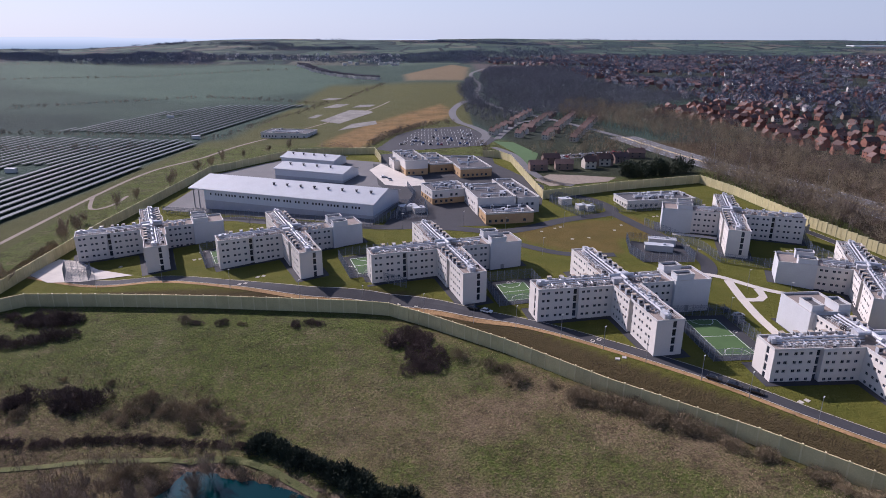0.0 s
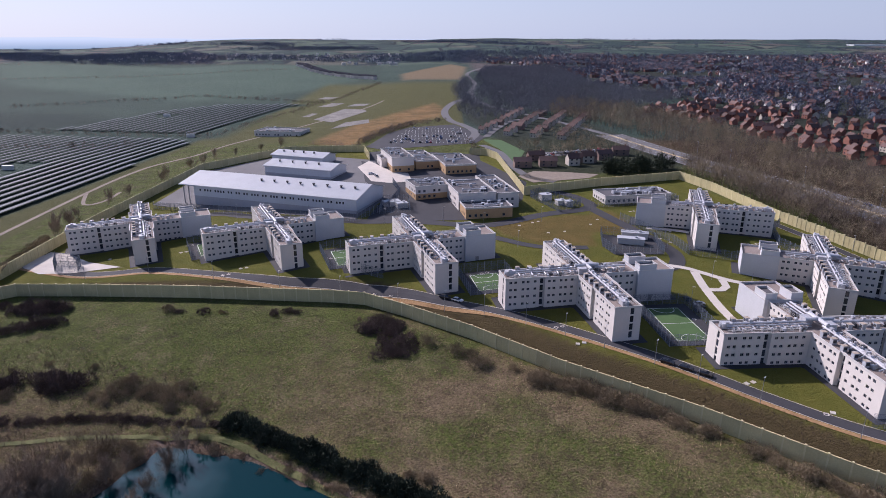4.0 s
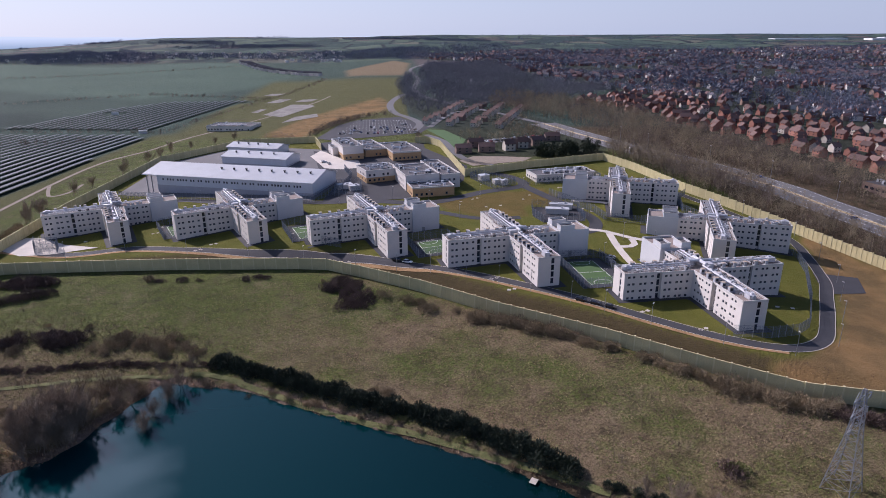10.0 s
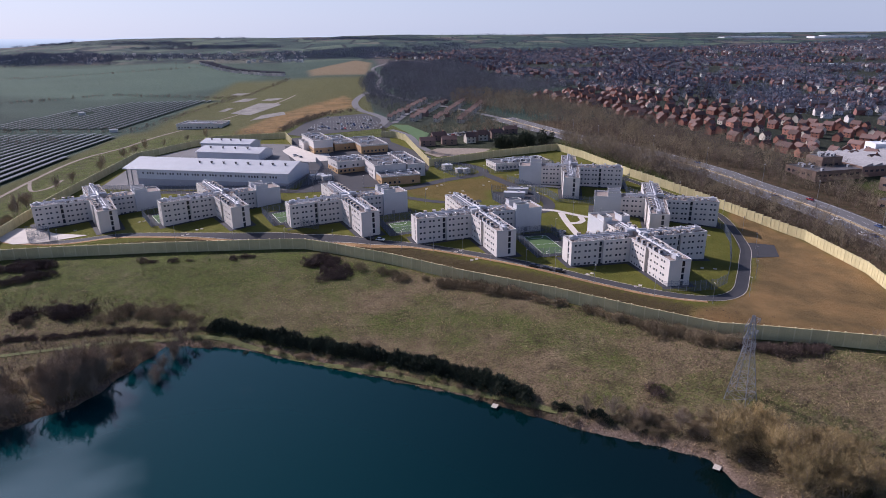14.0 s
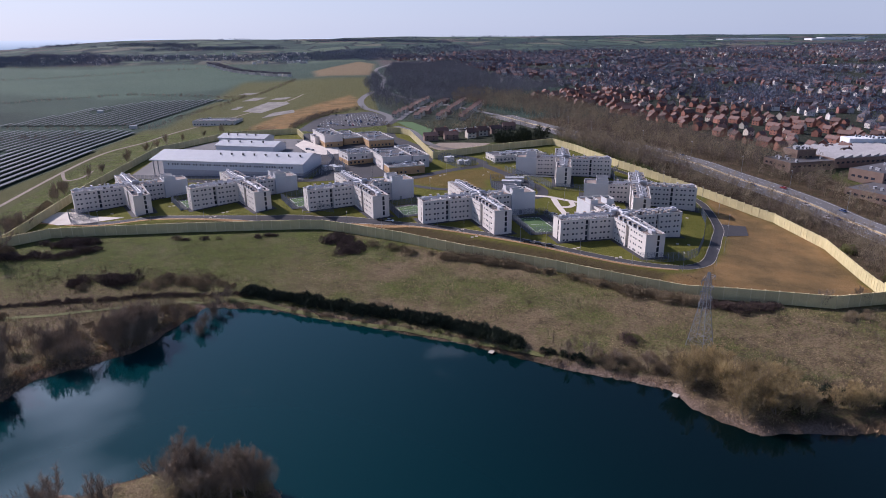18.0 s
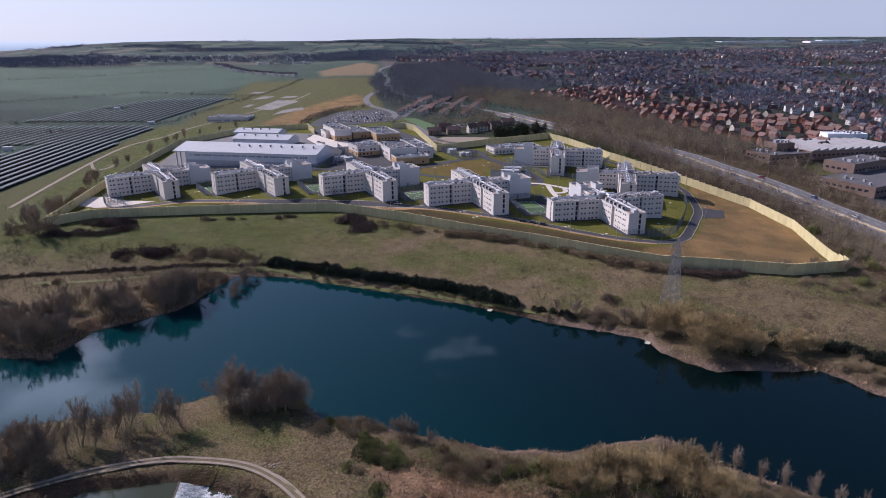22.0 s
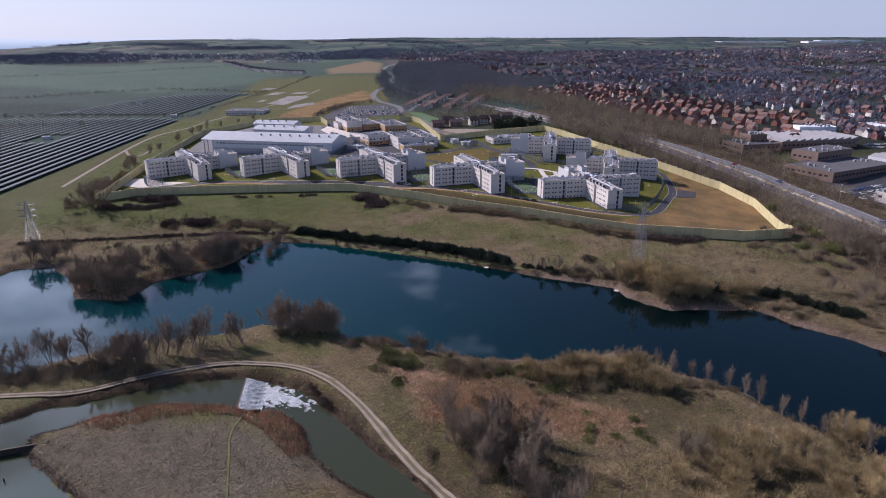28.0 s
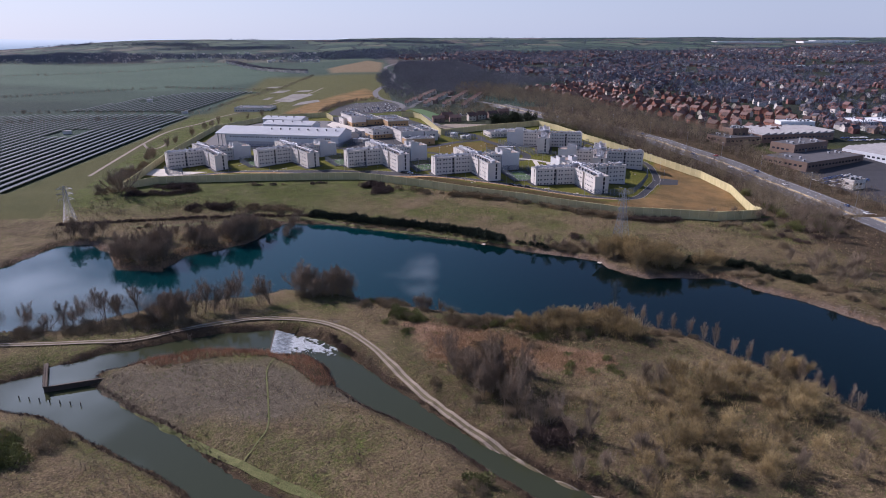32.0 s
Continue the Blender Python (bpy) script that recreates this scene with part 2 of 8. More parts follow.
M_TILE_FAR_RED = material("red_roof_tiles_far", (0.125, 0.072, 0.07), 0.85, 0.2, 0.02, 0.3, 0.0, island=0.4)
M_BUFF_FAR = material("buff_brick_far", (0.24, 0.165, 0.13), 0.9, 0.15, 0.02, 0.3, 0.0, island=0.3)
M_PALE_FAR = material("pale_render_far", (0.62, 0.58, 0.54), 0.85, 0.1, 0.02, 0.3, 0.0, island=0.2)
M_CREAM = material("cream_render", (0.50, 0.45, 0.38), 0.85, 0.08, obj_random=0.2)
M_FLATROOF = material("dark_flat_roof", (0.10, 0.095, 0.10), 0.85, 0.2, 0.2, 2.0, 0.1)
M_WHITEROOF = material("white_sheet_roof", (0.74, 0.75, 0.76), 0.5, 0.05)
M_SOLAR = material("solar_panel_glass", (0.06, 0.07, 0.082), 0.38, 0.2, 0.2, 1.0, 0.0, spec=0.06)
M_GRAVEL = material("pale_gravel", (0.25, 0.205, 0.16), 0.95, 0.2, 0.4, 3.0, 0.2)
M_FOAM = material("white_water_foam", (0.52, 0.55, 0.56), 0.6, 0.3, 0.6, 2.2, 0.6)
M_SPILL = material("sliding_water", (0.17, 0.185, 0.185), 0.25, 0.6, 0.7, 2.5, 0.4, tint=(0.36, 0.385, 0.385), spec=0.5)
M_TIMBER = material("weathered_timber", (0.085, 0.066, 0.052), 0.9, 0.2)
M_CARS = [material("car_paint_" + n, c, 0.3, 0.02, spec=0.5) for n, c in
          (("white", (0.7, 0.7, 0.7)), ("silver", (0.4, 0.41, 0.43)), ("black", (0.02, 0.02, 0.022)), ("red", (0.35, 0.03, 0.03)), ("blue", (0.05, 0.09, 0.22)))]
M_TROD = material("trodden_green_grass", (0.085, 0.105, 0.028), 0.95, 0.35, 0.2, 2.5, 0.3, tint=(0.13, 0.125, 0.05))
M_TYRE = material("tyre_rubber", (0.02, 0.02, 0.02), 0.9, 0.1)


# ---- mesh building ----
class Build:
    """Collects faces of one mesh."""

    def __init__(self):
        self.v, self.f, self.k = [], [], []

    def poly(self, pts, k=0):
        i = len(self.v)
        self.v += [tuple(p) for p in pts]
        self.f.append(tuple(range(i, i + len(pts))))
        self.k.append(k)

    def box(self, x, y, z, sx, sy, sz, turn=0.0, k=0):
        """A box whose base centre is x, y, z."""
        c, s = math.cos(turn), math.sin(turn)
        i = len(self.v)
        for dz in (0, sz):
            for dx, dy in ((-1, -1), (1, -1), (1, 1), (-1, 1)):
                a, b = dx * sx / 2, dy * sy / 2
                self.v.append((x + a * c - b * s, y + a * s + b * c, z + dz))
        for q in ((3, 2, 1, 0), (4, 5, 6, 7), (0, 1, 5, 4), (1, 2, 6, 5), (2, 3, 7, 6), (3, 0, 4, 7)):
            self.f.append(tuple(i + j for j in q))
            self.k.append(k)

    def prism(self, pts, z0, z1, k=0, top=None):
        n, i = len(pts), len(self.v)
        self.v += [(p[0], p[1], z0) for p in pts] + [(p[0], p[1], z1) for p in pts]
        for j in range(n):
            h = (j + 1) % n
            self.f.append((i + j, i + h, i + n + h, i + n + j))
            self.k.append(k)
        self.f.append(tuple(range(i + n, i + 2 * n)))
        self.k.append(k if top is None else top)

    def tube(self, p, q, r, r2=None, n=6, k=0, cap=True):
        p, q = Vector(p), Vector(q)
        d = (q - p).normalized()
        a = d.orthogonal().normalized()
        b = d.cross(a)
        i = len(self.v)
        for o, rad in ((p, r), (q, r if r2 is None else r2)):
            for j in range(n):
                w = 2 * math.pi * j / n
                self.v.append(tuple(o + (a * math.cos(w) + b * math.sin(w)) * rad))
        for j in range(n):
            h = (j + 1) % n
            self.f.append((i + j, i + h, i + n + h, i + n + j))
            self.k.append(k)
        if cap:
            self.f.append(tuple(range(i + n, i + 2 * n)))
            self.k.append(k)
            self.f.append(tuple(reversed(range(i, i + n))))
            self.k.append(k)

    def mesh(self, name, *mats):
        me = bpy.data.meshes.new(name)
        me.from_pydata(self.v, [], self.f)
        for m in mats:
            me.materials.append(m)
        if len(mats) > 1:
            me.polygons.foreach_set("material_index", self.k)
        me.update()
        return me


def part(name, b, mats, parent, label="", at=None):
    """One mesh object under a thing or a part."""
    mats = mats if isinstance(mats, (list, tuple)) else [mats]
    me = b.mesh(name, *mats) if isinstance(b, Build) else b
    ob = new(name, me)
    ob.parent = parent
    if at is not None:
        ob.matrix_basis = at
    if label:
        ob["label"] = label
    return ob


def thing(name, label, category, group="", kind="", b=None, mats=None, at=None):
    """A top-level thing: an empty, or one mesh."""
    data = None
    if b is not None:
        mats = mats if isinstance(mats, (list, tuple)) else [mats]
        data = b.mesh(name, *mats) if isinstance(b, Build) else b
    ob = new(name, data)
    if at is not None:
        ob.matrix_basis = at
    return tagged(ob, label, category, group, kind)


rnd = random.Random(7)

# ---- the lie of the land ----
WALL_FRONT = [(-176.0, 204.2), (-157.8, 218.3), (-130.9, 218.5), (-90.0, 217.6), (-32.0, 213.5), (-19.9, 211.4), (-4.9, 201.6), (20.0, 183.2), (47.4, 158.6), (79.3, 134.5), (104.9, 111.7), (123.7, 96.4), (141.7, 90.2), (173.7, 77.5), (198.9, 78.5)]
LAKE = [(-290.6, 78.0), (-191.2, 77.0), (-180.0, 107.6), (-164.0, 108.3), (-147.8, 91.3), (-137.3, 66.2), (-115.6, 61.6), (-108.5, 82.2), (-80.4, 98.6), (-65.0, 134.6), (-38.6, 127.4), (-0.6, 106.0), (35.9, 84.7), (66.1, 62.3), (92.4, 46.4), (96.3, 32.3), (106.4, 20.3), (141.3, 15.3), (146.9, 0.9), (159.5, -13.2), (172.1, -40.1), (187.4, -79.4), (200.8, -155.5), (133.6, -141.4), (124.7, -96.8), (115.6, -72.5), (104.2, -53.3), (100.1, -40.6), (84.7, -26.9), (71.4, -10.4), (42.3, -13.4), (23.6, -8.5), (-21.6, 13.2), (-31.1, 23.2), (-54.8, 29.2), (-69.9, 23.2), (-99.2, 21.2), (-135.6, -0.0), (-156.6, 2.1), (-284.2, -10.1)]
RIVER_UP = [(-124, -31), (-117.7, -27), (-108.7, -19.4), (-94.4, -14.1), (-78.2, -11.6), (-60.7, -11.6), (-54, -11.5), (-53.7, -30), (-58, -28), (-75, -24.5), (-90, -28), (-99.4, -32), (-112, -38.5), (-120, -40)]
RIVER_DOWN = [(-49, -12), (-37.2, -18.6), (-31.5, -25.9), (-24, -37.5), (-16.5, -50.7), (-9.3, -61), (8.7, -88), (26.3, -107.7), (60, -138), (95, -172), (210, -300), (170, -320), (70, -184), (18, -111), (8, -98.6), (0.9, -88), (-14, -72.6), (-24, -63), (-31, -52), (-34, -40), (-42, -31), (-49, -29.5)]
RIVER_SW = [(-230, -36), (-138.5, -35.7), (-128, -31), (-118.9, -34), (-107, -43.5), (-91, -59), (-76, -72), (-58, -91), (-45.6, -102), (-18, -132), (10, -170), (80, -310), (40, -320), (-20, -185), (-64.6, -99.4), (-71.8, -91.8), (-90, -77.7), (-115.4, -58.1), (-131, -51.5), (-230, -54)]
TRACK = [(-190, -14), (-150, -15), (-125, -16), (-103, -16.5), (-88, -11), (-74, -7), (-58, -5.5), (-41, -9), (-30, -17), (-21, -30), (-12, -48), (-3, -66), (9, -86), (20, -102), (31, -113), (45, -122), (70, -135)]
Z_LAKE, Z_UP, Z_DOWN = -12.0, -11.3, -13.0


def away(x, y, ring):
    """Distance to a ring's edge, negative inside it."""
    x, y = np.asarray(x, float), np.asarray(y, float)
    best, inside = np.full(x.shape, 1e9), np.zeros(x.shape, bool)
    for (ax, ay), (bx, by) in zip(ring, ring[1:] + ring[:1]):
        dx, dy = bx - ax, by - ay
        t = np.clip(((x - ax) * dx + (y - ay) * dy) / (dx * dx + dy * dy), 0, 1)
        best = np.minimum(best, np.hypot(x - ax - t * dx, y - ay - t * dy))
        if dy:
            inside ^= ((ay > y) != (by > y)) & (x < ax + (y - ay) * dx / dy)
    return np.where(inside, -best, best)


def smooth(t):
    t = np.clip(t, 0, 1)
    return t * t * (3 - 2 * t)


def ripple(x, y, size, seed=0.0):
    """Gentle unevenness between -1 and 1."""
    a, b = x / size + seed, y / size - seed
    return (np.sin(a * 1.7 + 1.3 * np.sin(b * 1.1)) + np.sin(b * 2.1 + 1.7 * np.sin(a * .9 + 2)) + np.sin((a + b) * 1.3 + 4)) / 3


def land(x, y, carve=True):
    """Height of the ground."""
    x, y = np.asarray(x, float), np.asarray(y, float)
    site = 0.035 * np.clip(y - 200, 0, 250) + 0.0145 * np.clip(y - 450, 0, 9e3)
    site = site - 0.05 * np.clip(-x - 40, 0, 110) - 0.085 * np.clip(x - 130, 0, 80) * np.clip((300 - y) / 110, 0, 1)
    site = site + 1.2 * np.exp(-((x - 62) ** 2 + (y - 207) ** 2) / 2048)
    far = np.clip((np.hypot(x, y - 200) - 700) / 900, 0, 1)
    # the country falls away to a broad valley in the north-west
    site = site - 0.024 * np.clip(y - 1750, 0, 3000) * smooth((-x / np.maximum(y, 1) - 0.30) / 0.30)
    site = site + far * (5 * ripple(x, y, 420.0) + 2.5 * ripple(x, y, 160.0, 3))
    wy = np.interp(x, [p[0] for p in WALL_FRONT], [p[1] for p in WALL_FRONT])
    inner = site + (-4.0 - site) * smooth(1 - (y - wy - 1) / 16) * smooth((260 - np.abs(x - 10)) / 60)
    shore = np.interp(x, [-184, -112, -67, -40, 37, 97, 113, 150, 186, 230], [112, 88, 134, 127, 85, 48, 25, 20, -30, -70])
    t = (wy - y) / np.maximum(wy - shore, 20)
    outer = -4.0 - 6.0 * smooth(t) + 0.25 * ripple(x, y, 9.0) * smooth(t * 4)
    south = -9.3 + 0.35 * ripple(x, y, 14.0, 5) + 1.0 * smooth((y + 25) / -120)
    outer = np.where(y < shore, outer + (south - outer) * smooth((shore - y) / 60), outer)
    z = np.where(y > wy, inner, outer)
    if carve:
        for ring, w in ((LAKE, Z_LAKE), (RIVER_UP, Z_UP), (RIVER_DOWN, Z_DOWN), (RIVER_SW, Z_DOWN)):
            d = away(x, y, ring) + 0.9 * ripple(x, y, 3.5, 1.0) + 0.5 * ripple(x, y, 1.3, 2.0)
            z = np.minimum(z, np.where(d < 0, w - 0.15 + np.maximum(d * 0.35, -1.8), w + 0.1 + 0.42 * d))
        lane = np.full(x.shape, 1e9)
        for (ax, ay), (bx, by) in zip(TRACK, TRACK[1:]):
            tt = np.clip(((x - ax) * (bx - ax) + (y - ay) * (by - ay)) / ((bx - ax) ** 2 + (by - ay) ** 2), 0, 1)
            lane = np.minimum(lane, np.hypot(x - ax - tt * (bx - ax), y - ay - tt * (by - ay)))
        z = z + (np.maximum(z, south - .3) - z) * smooth((5.2 - lane) / 2.2) * smooth((y + 46) / 10)
        z = np.where((x > -53.9) & (x < -46) & (y > -30.2) & (y < -11.6), np.minimum(z, Z_DOWN - .4), z)
    return z


def h(x, y):
    return float(land(np.array([x]), np.array([y]))[0])


def steps(*spans):
    """Grid lines: (from, to, step) spans one after another."""
    out = []
    for a, b, s in spans:
        out += list(np.arange(a, b, s))
    return np.array(out + [spans[-1][1]])


gx = steps((-4700, -1500, 160), (-1500, -500, 40), (-500, -240, 12), (-240, 230, 2.5), (230, 500, 12), (500, 1500, 40), (1500, 4700, 160))
gy = steps((-900, -300, 60), (-300, -170, 12), (-170, 250, 2.5), (250, 520, 4), (520, 1700, 24), (1700, 4750, 90))
GX, GY = np.meshgrid(gx, gy)
GZ = land(GX, GY)
nx, ny = len(gx), len(gy)
gm = bpy.data.meshes.new("ground")
gi = np.arange(nx * ny).reshape(ny, nx)
quads = np.stack([gi[:-1, :-1], gi[:-1, 1:], gi[1:, 1:], gi[1:, :-1]], -1).reshape(-1, 4)
gm.from_pydata(np.stack([GX, GY, GZ], -1).reshape(-1, 3).tolist(), [], quads.tolist())
gm.polygons.foreach_set("use_smooth", [True] * len(gm.polygons))

# land cover, as shares of grass, straw, bare scrub floor and farm green at each point
wyg = np.interp(GX, [p[0] for p in WALL_FRONT], [p[1] for p in WALL_FRONT])
water = np.minimum.reduce([away(GX, GY, r) for r in (LAKE, RIVER_UP, RIVER_DOWN, RIVER_SW)])
bank = smooth(1 - (water - 1) / 3.5)
meadow = ((GY < wyg) & (GY > 30) & (np.abs(GX) < 300)).astype(float)
patch = smooth(0.5 + 0.9 * ripple(GX, GY, 17.0, 2) + 0.5 * ripple(GX, GY, 6.0, 4))
dry = np.clip(meadow * (0.42 + 0.62 * patch * smooth((GX + 40) / 120 + 0.35) + 0.22 * smooth((GX - 40) / 70)) + (1 - meadow) * 0.0, 0, 1)
south = (GY < 40).astype(float) * (np.abs(GX) < 400)
west = meadow * smooth((-40 - GX) / 60) * smooth((170 - GY) / 30)
dry = np.clip(dry + 0.55 * smooth((13 - np.hypot((GX - 12) * .8, GY - 150)) / 5) - 0.22 * meadow * smooth((GY - 160) / 25), 0, 1)
dry = np.clip(dry + south * (0.58 + 0.45 * patch) + 0.5 * west, 0, 1)
scrub = np.clip(bank * 0.9 + west * 0.42 * (1 - 0.6 * patch) + south * (0.30 + 0.3 * (1 - patch)) * smooth(GX / 60 + 0.9), 0, 1)
scrub = np.maximum(scrub, ((GX > 206 + (GY > 370) * (366 - GY) * 0.3) & (GX < 316) & (GY < 700)) * 0.8)
farm = ((GX < -205) | (GY > 520)).astype(float) * (GY > 150)

COMPOUND = WALL_FRONT + [(201, 80), (224, 147), (228, 192), (211, 238), (183, 303), (161, 388), (107, 371), (57, 350), (48, 444), (41, 458), (-44, 455),
                         (-52, 474), (-112, 484), (-161, 430), (-174, 311), (-177, 217)]
SOIL = [(206, 222), (197, 193), (184, 165), (168, 142), (153, 124), (134, 114), (120, 108), (128, 97), (199, 79), (226, 150), (228, 192), (212, 236)]
FIELD = [(33, 296), (36, 303), (64, 307), (100, 318), (108, 284), (84, 284), (80, 266), (56, 266), (40, 278)]
EARTH = [(-106, 524), (-80, 619), (-4, 789), (12, 720), (3, 665), (-49, 575), (-66, 500)]
inside = smooth(0.5 - away(GX, GY, COMPOUND) / 3)
soil = smooth(0.5 - (away(GX, GY, SOIL) + 2 * ripple(GX, GY, 6.0)) / 4) + smooth(0.5 - away(GX, GY, EARTH) / 14)
front = np.full(GX.shape, 1e9)
for (ax, ay), (bx, by) in zip(WALL_FRONT[:-2], WALL_FRONT[1:-1]):
    tt = np.clip(((GX - ax) * (bx - ax) + (GY - ay) * (by - ay)) / ((bx - ax) ** 2 + (by - ay) ** 2), 0, 1)
    front = np.minimum(front, np.hypot(GX - ax - tt * (bx - ax), GY - ay - tt * (by - ay)))
slope_in = inside * smooth((14.0 - front) / 2.5) * (1 - np.clip(soil, 0, 1)) * smooth((GX + 150) / 20)
TOWN = [(345, 800), (265, 1040), (240, 1500), (110, 1650), (130, 2000), (500, 2150), (900, 1950), (1400, 2150), (2500, 2700), (2900, 1500), (1700, 560), (900, 270), (560, 230), (300, 280), (300, 420), (220, 740)]
pasture = smooth((GX + 205) / 25) * smooth(np.maximum((-150 - GX) / 8, (GY - 480) / 20)) * smooth((1150 - GY) / 100) * (GY > 170) * (GX < 30)
pasture = np.maximum(pasture, smooth((GX + 300) / 30) * (GX < -176) * (GY > 140) * (GY < 560))
SOLAR_LAND = [(-262, 190), (-226, 388), (-214, 538), (-214, 580), (-192, 780), (-165, 822), (-275, 815), (-380, 600), (-640, 560), (-640, 170), (-420, 150)]
pasture = pasture * smooth(away(GX, GY, SOLAR_LAND) / 10)
town = smooth(0.5 - away(GX, GY, TOWN) / 60)
town = np.maximum(town, 0.85 * smooth(0.5 - away(GX, GY, [(62, 395), (165, 408), (190, 440), (150, 640), (110, 690), (40, 830), (24, 800), (30, 640), (52, 560)]) / 14))
country = gm.color_attributes.new("country", "FLOAT_COLOR", "POINT")
# open fields: a pale crest, a darker slope below it and a hollow by the solar farm, its shade painted into the tone
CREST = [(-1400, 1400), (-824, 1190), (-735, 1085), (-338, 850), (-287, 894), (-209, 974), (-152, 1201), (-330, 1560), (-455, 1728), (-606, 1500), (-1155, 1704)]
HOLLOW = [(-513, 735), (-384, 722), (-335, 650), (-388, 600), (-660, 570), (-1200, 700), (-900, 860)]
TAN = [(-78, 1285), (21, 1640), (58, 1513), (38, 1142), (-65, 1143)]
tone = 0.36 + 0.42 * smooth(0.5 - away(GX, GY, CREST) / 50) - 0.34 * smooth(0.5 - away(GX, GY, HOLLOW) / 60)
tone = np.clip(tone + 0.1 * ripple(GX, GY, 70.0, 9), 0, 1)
tan_field = smooth(0.5 - away(GX, GY, TAN) / 20)
beyond = np.maximum(smooth((GY - 1600) / 150), smooth((GX - 2000) / 200))
beyond = np.maximum(beyond, smooth(0.5 - away(GX, GY, [(70, 1000), (280, 1000), (300, 1700), (70, 1700)]) / 30))
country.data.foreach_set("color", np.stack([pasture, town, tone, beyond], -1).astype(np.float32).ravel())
cover = gm.color_attributes.new("cover", "FLOAT_COLOR", "POINT")
cover.data.foreach_set("color", np.stack([dry, scrub, farm, tan_field], -1).astype(np.float32).ravel())
RUSSET_LAND = [(-8, -16), (8, -20), (30, -34), (52, -46), (62, -56), (46, -62), (20, -50), (2, -44)]
ISLAND = [(-112, -44), (-96, -36), (-60, -36), (-40, -48), (-26, -66), (-48, -78), (-80, -66)]
russet = smooth(0.5 - (away(GX, GY, RUSSET_LAND) + 3 * ripple(GX, GY, 5.0, 3)) / 7)
ashen = smooth(0.5 - (away(GX, GY, ISLAND) + 4 * ripple(GX, GY, 6.0, 8)) / 12)
margin = smooth((2.6 - np.abs(away(GX, GY, LAKE) - .6)) / 1.2) * smooth(.6 + ripple(GX, GY, 8.0, 4))
rough_at = gm.color_attributes.new("rough", "FLOAT_COLOR", "POINT")
rough_at.data.foreach_set("color", np.stack([russet, ashen, margin, 0 * margin], -1).astype(np.float32).ravel())
pitch = smooth(0.5 - (away(GX, GY, FIELD) + 1.5 * ripple(GX, GY, 7.0)) / 4)
site_at = gm.color_attributes.new("site", "FLOAT_COLOR", "POINT")
site_at.data.foreach_set("color", np.stack([inside, np.clip(soil, 0, 1), slope_in, pitch], -1).astype(np.float32).ravel())

gmat = bpy.data.materials.new("ground_cover")
gmat.use_nodes = True
n, l = gmat.node_tree.nodes, gmat.node_tree.links
bsdf = n["Principled BSDF"]
bsdf.inputs["Roughness"].default_value, bsdf.inputs["Specular IOR Level"].default_value = 0.95, 0.1
att = n.new("ShaderNodeVertexColor")
att.layer_name = "cover"
sep = n.new("ShaderNodeSeparateColor")
l.new(att.outputs["Color"], sep.inputs["Color"])
geo = n.new("ShaderNodeNewGeometry")


def gnoise(scale, detail=5, rough=0.6):
    t = n.new("ShaderNodeTexNoise")
    t.inputs["Scale"].default_value, t.inputs["Detail"].default_value, t.inputs["Roughness"].default_value = scale, detail, rough
    l.new(geo.outputs["Position"], t.inputs["Vector"])
    return t.outputs["Fac"]


def gmix(a, b, fac):
    m = n.new("ShaderNodeMix")
    m.data_type = "RGBA"
    for key, v in (("A", a), ("B", b), ("Factor", fac)):
        if isinstance(v, tuple):
            m.inputs[key].default_value = (*v, 1)
        else:
            l.new(v, m.inputs[key])
    return m.outputs["Result"]


def gsharp(share, nz, width=0.25):
    """Breaks a share up by noise, so that covers mingle in patches."""
    a = n.new("ShaderNodeMath")
    a.operation = "ADD"
    l.new(share, a.inputs[0])
    l.new(nz, a.inputs[1])
    r = n.new("ShaderNodeMapRange")
    r.inputs["From Min"].default_value, r.inputs["From Max"].default_value = 1 - width, 1 + width
    l.new(a.outputs[0], r.inputs["Value"])
    return r.outputs["Result"]


def gmixv(a, b):
    """The mean of two noises."""
    m = n.new("ShaderNodeMix")
    m.inputs["Factor"].default_value = 0.5
    l.new(a, m.inputs["A"])
    l.new(b, m.inputs["B"])
    return m.outputs["Result"]


def gsharp2(nz):
    """Stretches a noise to its full range."""
    r = n.new("ShaderNodeMapRange")
    r.inputs["From Min"].default_value, r.inputs["From Max"].default_value = 0.3, 0.7
    l.new(nz, r.inputs["Value"])
    return r.outputs["Result"]


att2 = n.new("ShaderNodeVertexColor")
att2.layer_name = "site"
sep2 = n.new("ShaderNodeSeparateColor")
l.new(att2.outputs["Color"], sep2.inputs["Color"])
att3 = n.new("ShaderNodeVertexColor")
att3.layer_name = "country"
sep3 = n.new("ShaderNodeSeparateColor")
l.new(att3.outputs["Color"], sep3.inputs["Color"])
sep2f = sep3.outputs["Red"]
n1, n2, n3 = gnoise(0.055, 6), gnoise(0.35, 6, 0.7), gnoise(1.6, 4, 0.7)
green = gmix((0.034, 0.046, 0.010), (0.165, 0.19, 0.05), gsharp2(n3))
straw = gmix((0.085, 0.06, 0.034), (0.335, 0.245, 0.145), gsharp2(n3))
floor_brown = gmix((0.036, 0.026, 0.017), (0.145, 0.10, 0.062), gsharp2(n2))
flat = n.new("ShaderNodeVectorMath")
flat.operation = "MULTIPLY"
flat.inputs[1].default_value = (1.0, 0.62, 0.0)
l.new(geo.outputs["Position"], flat.inputs[0])


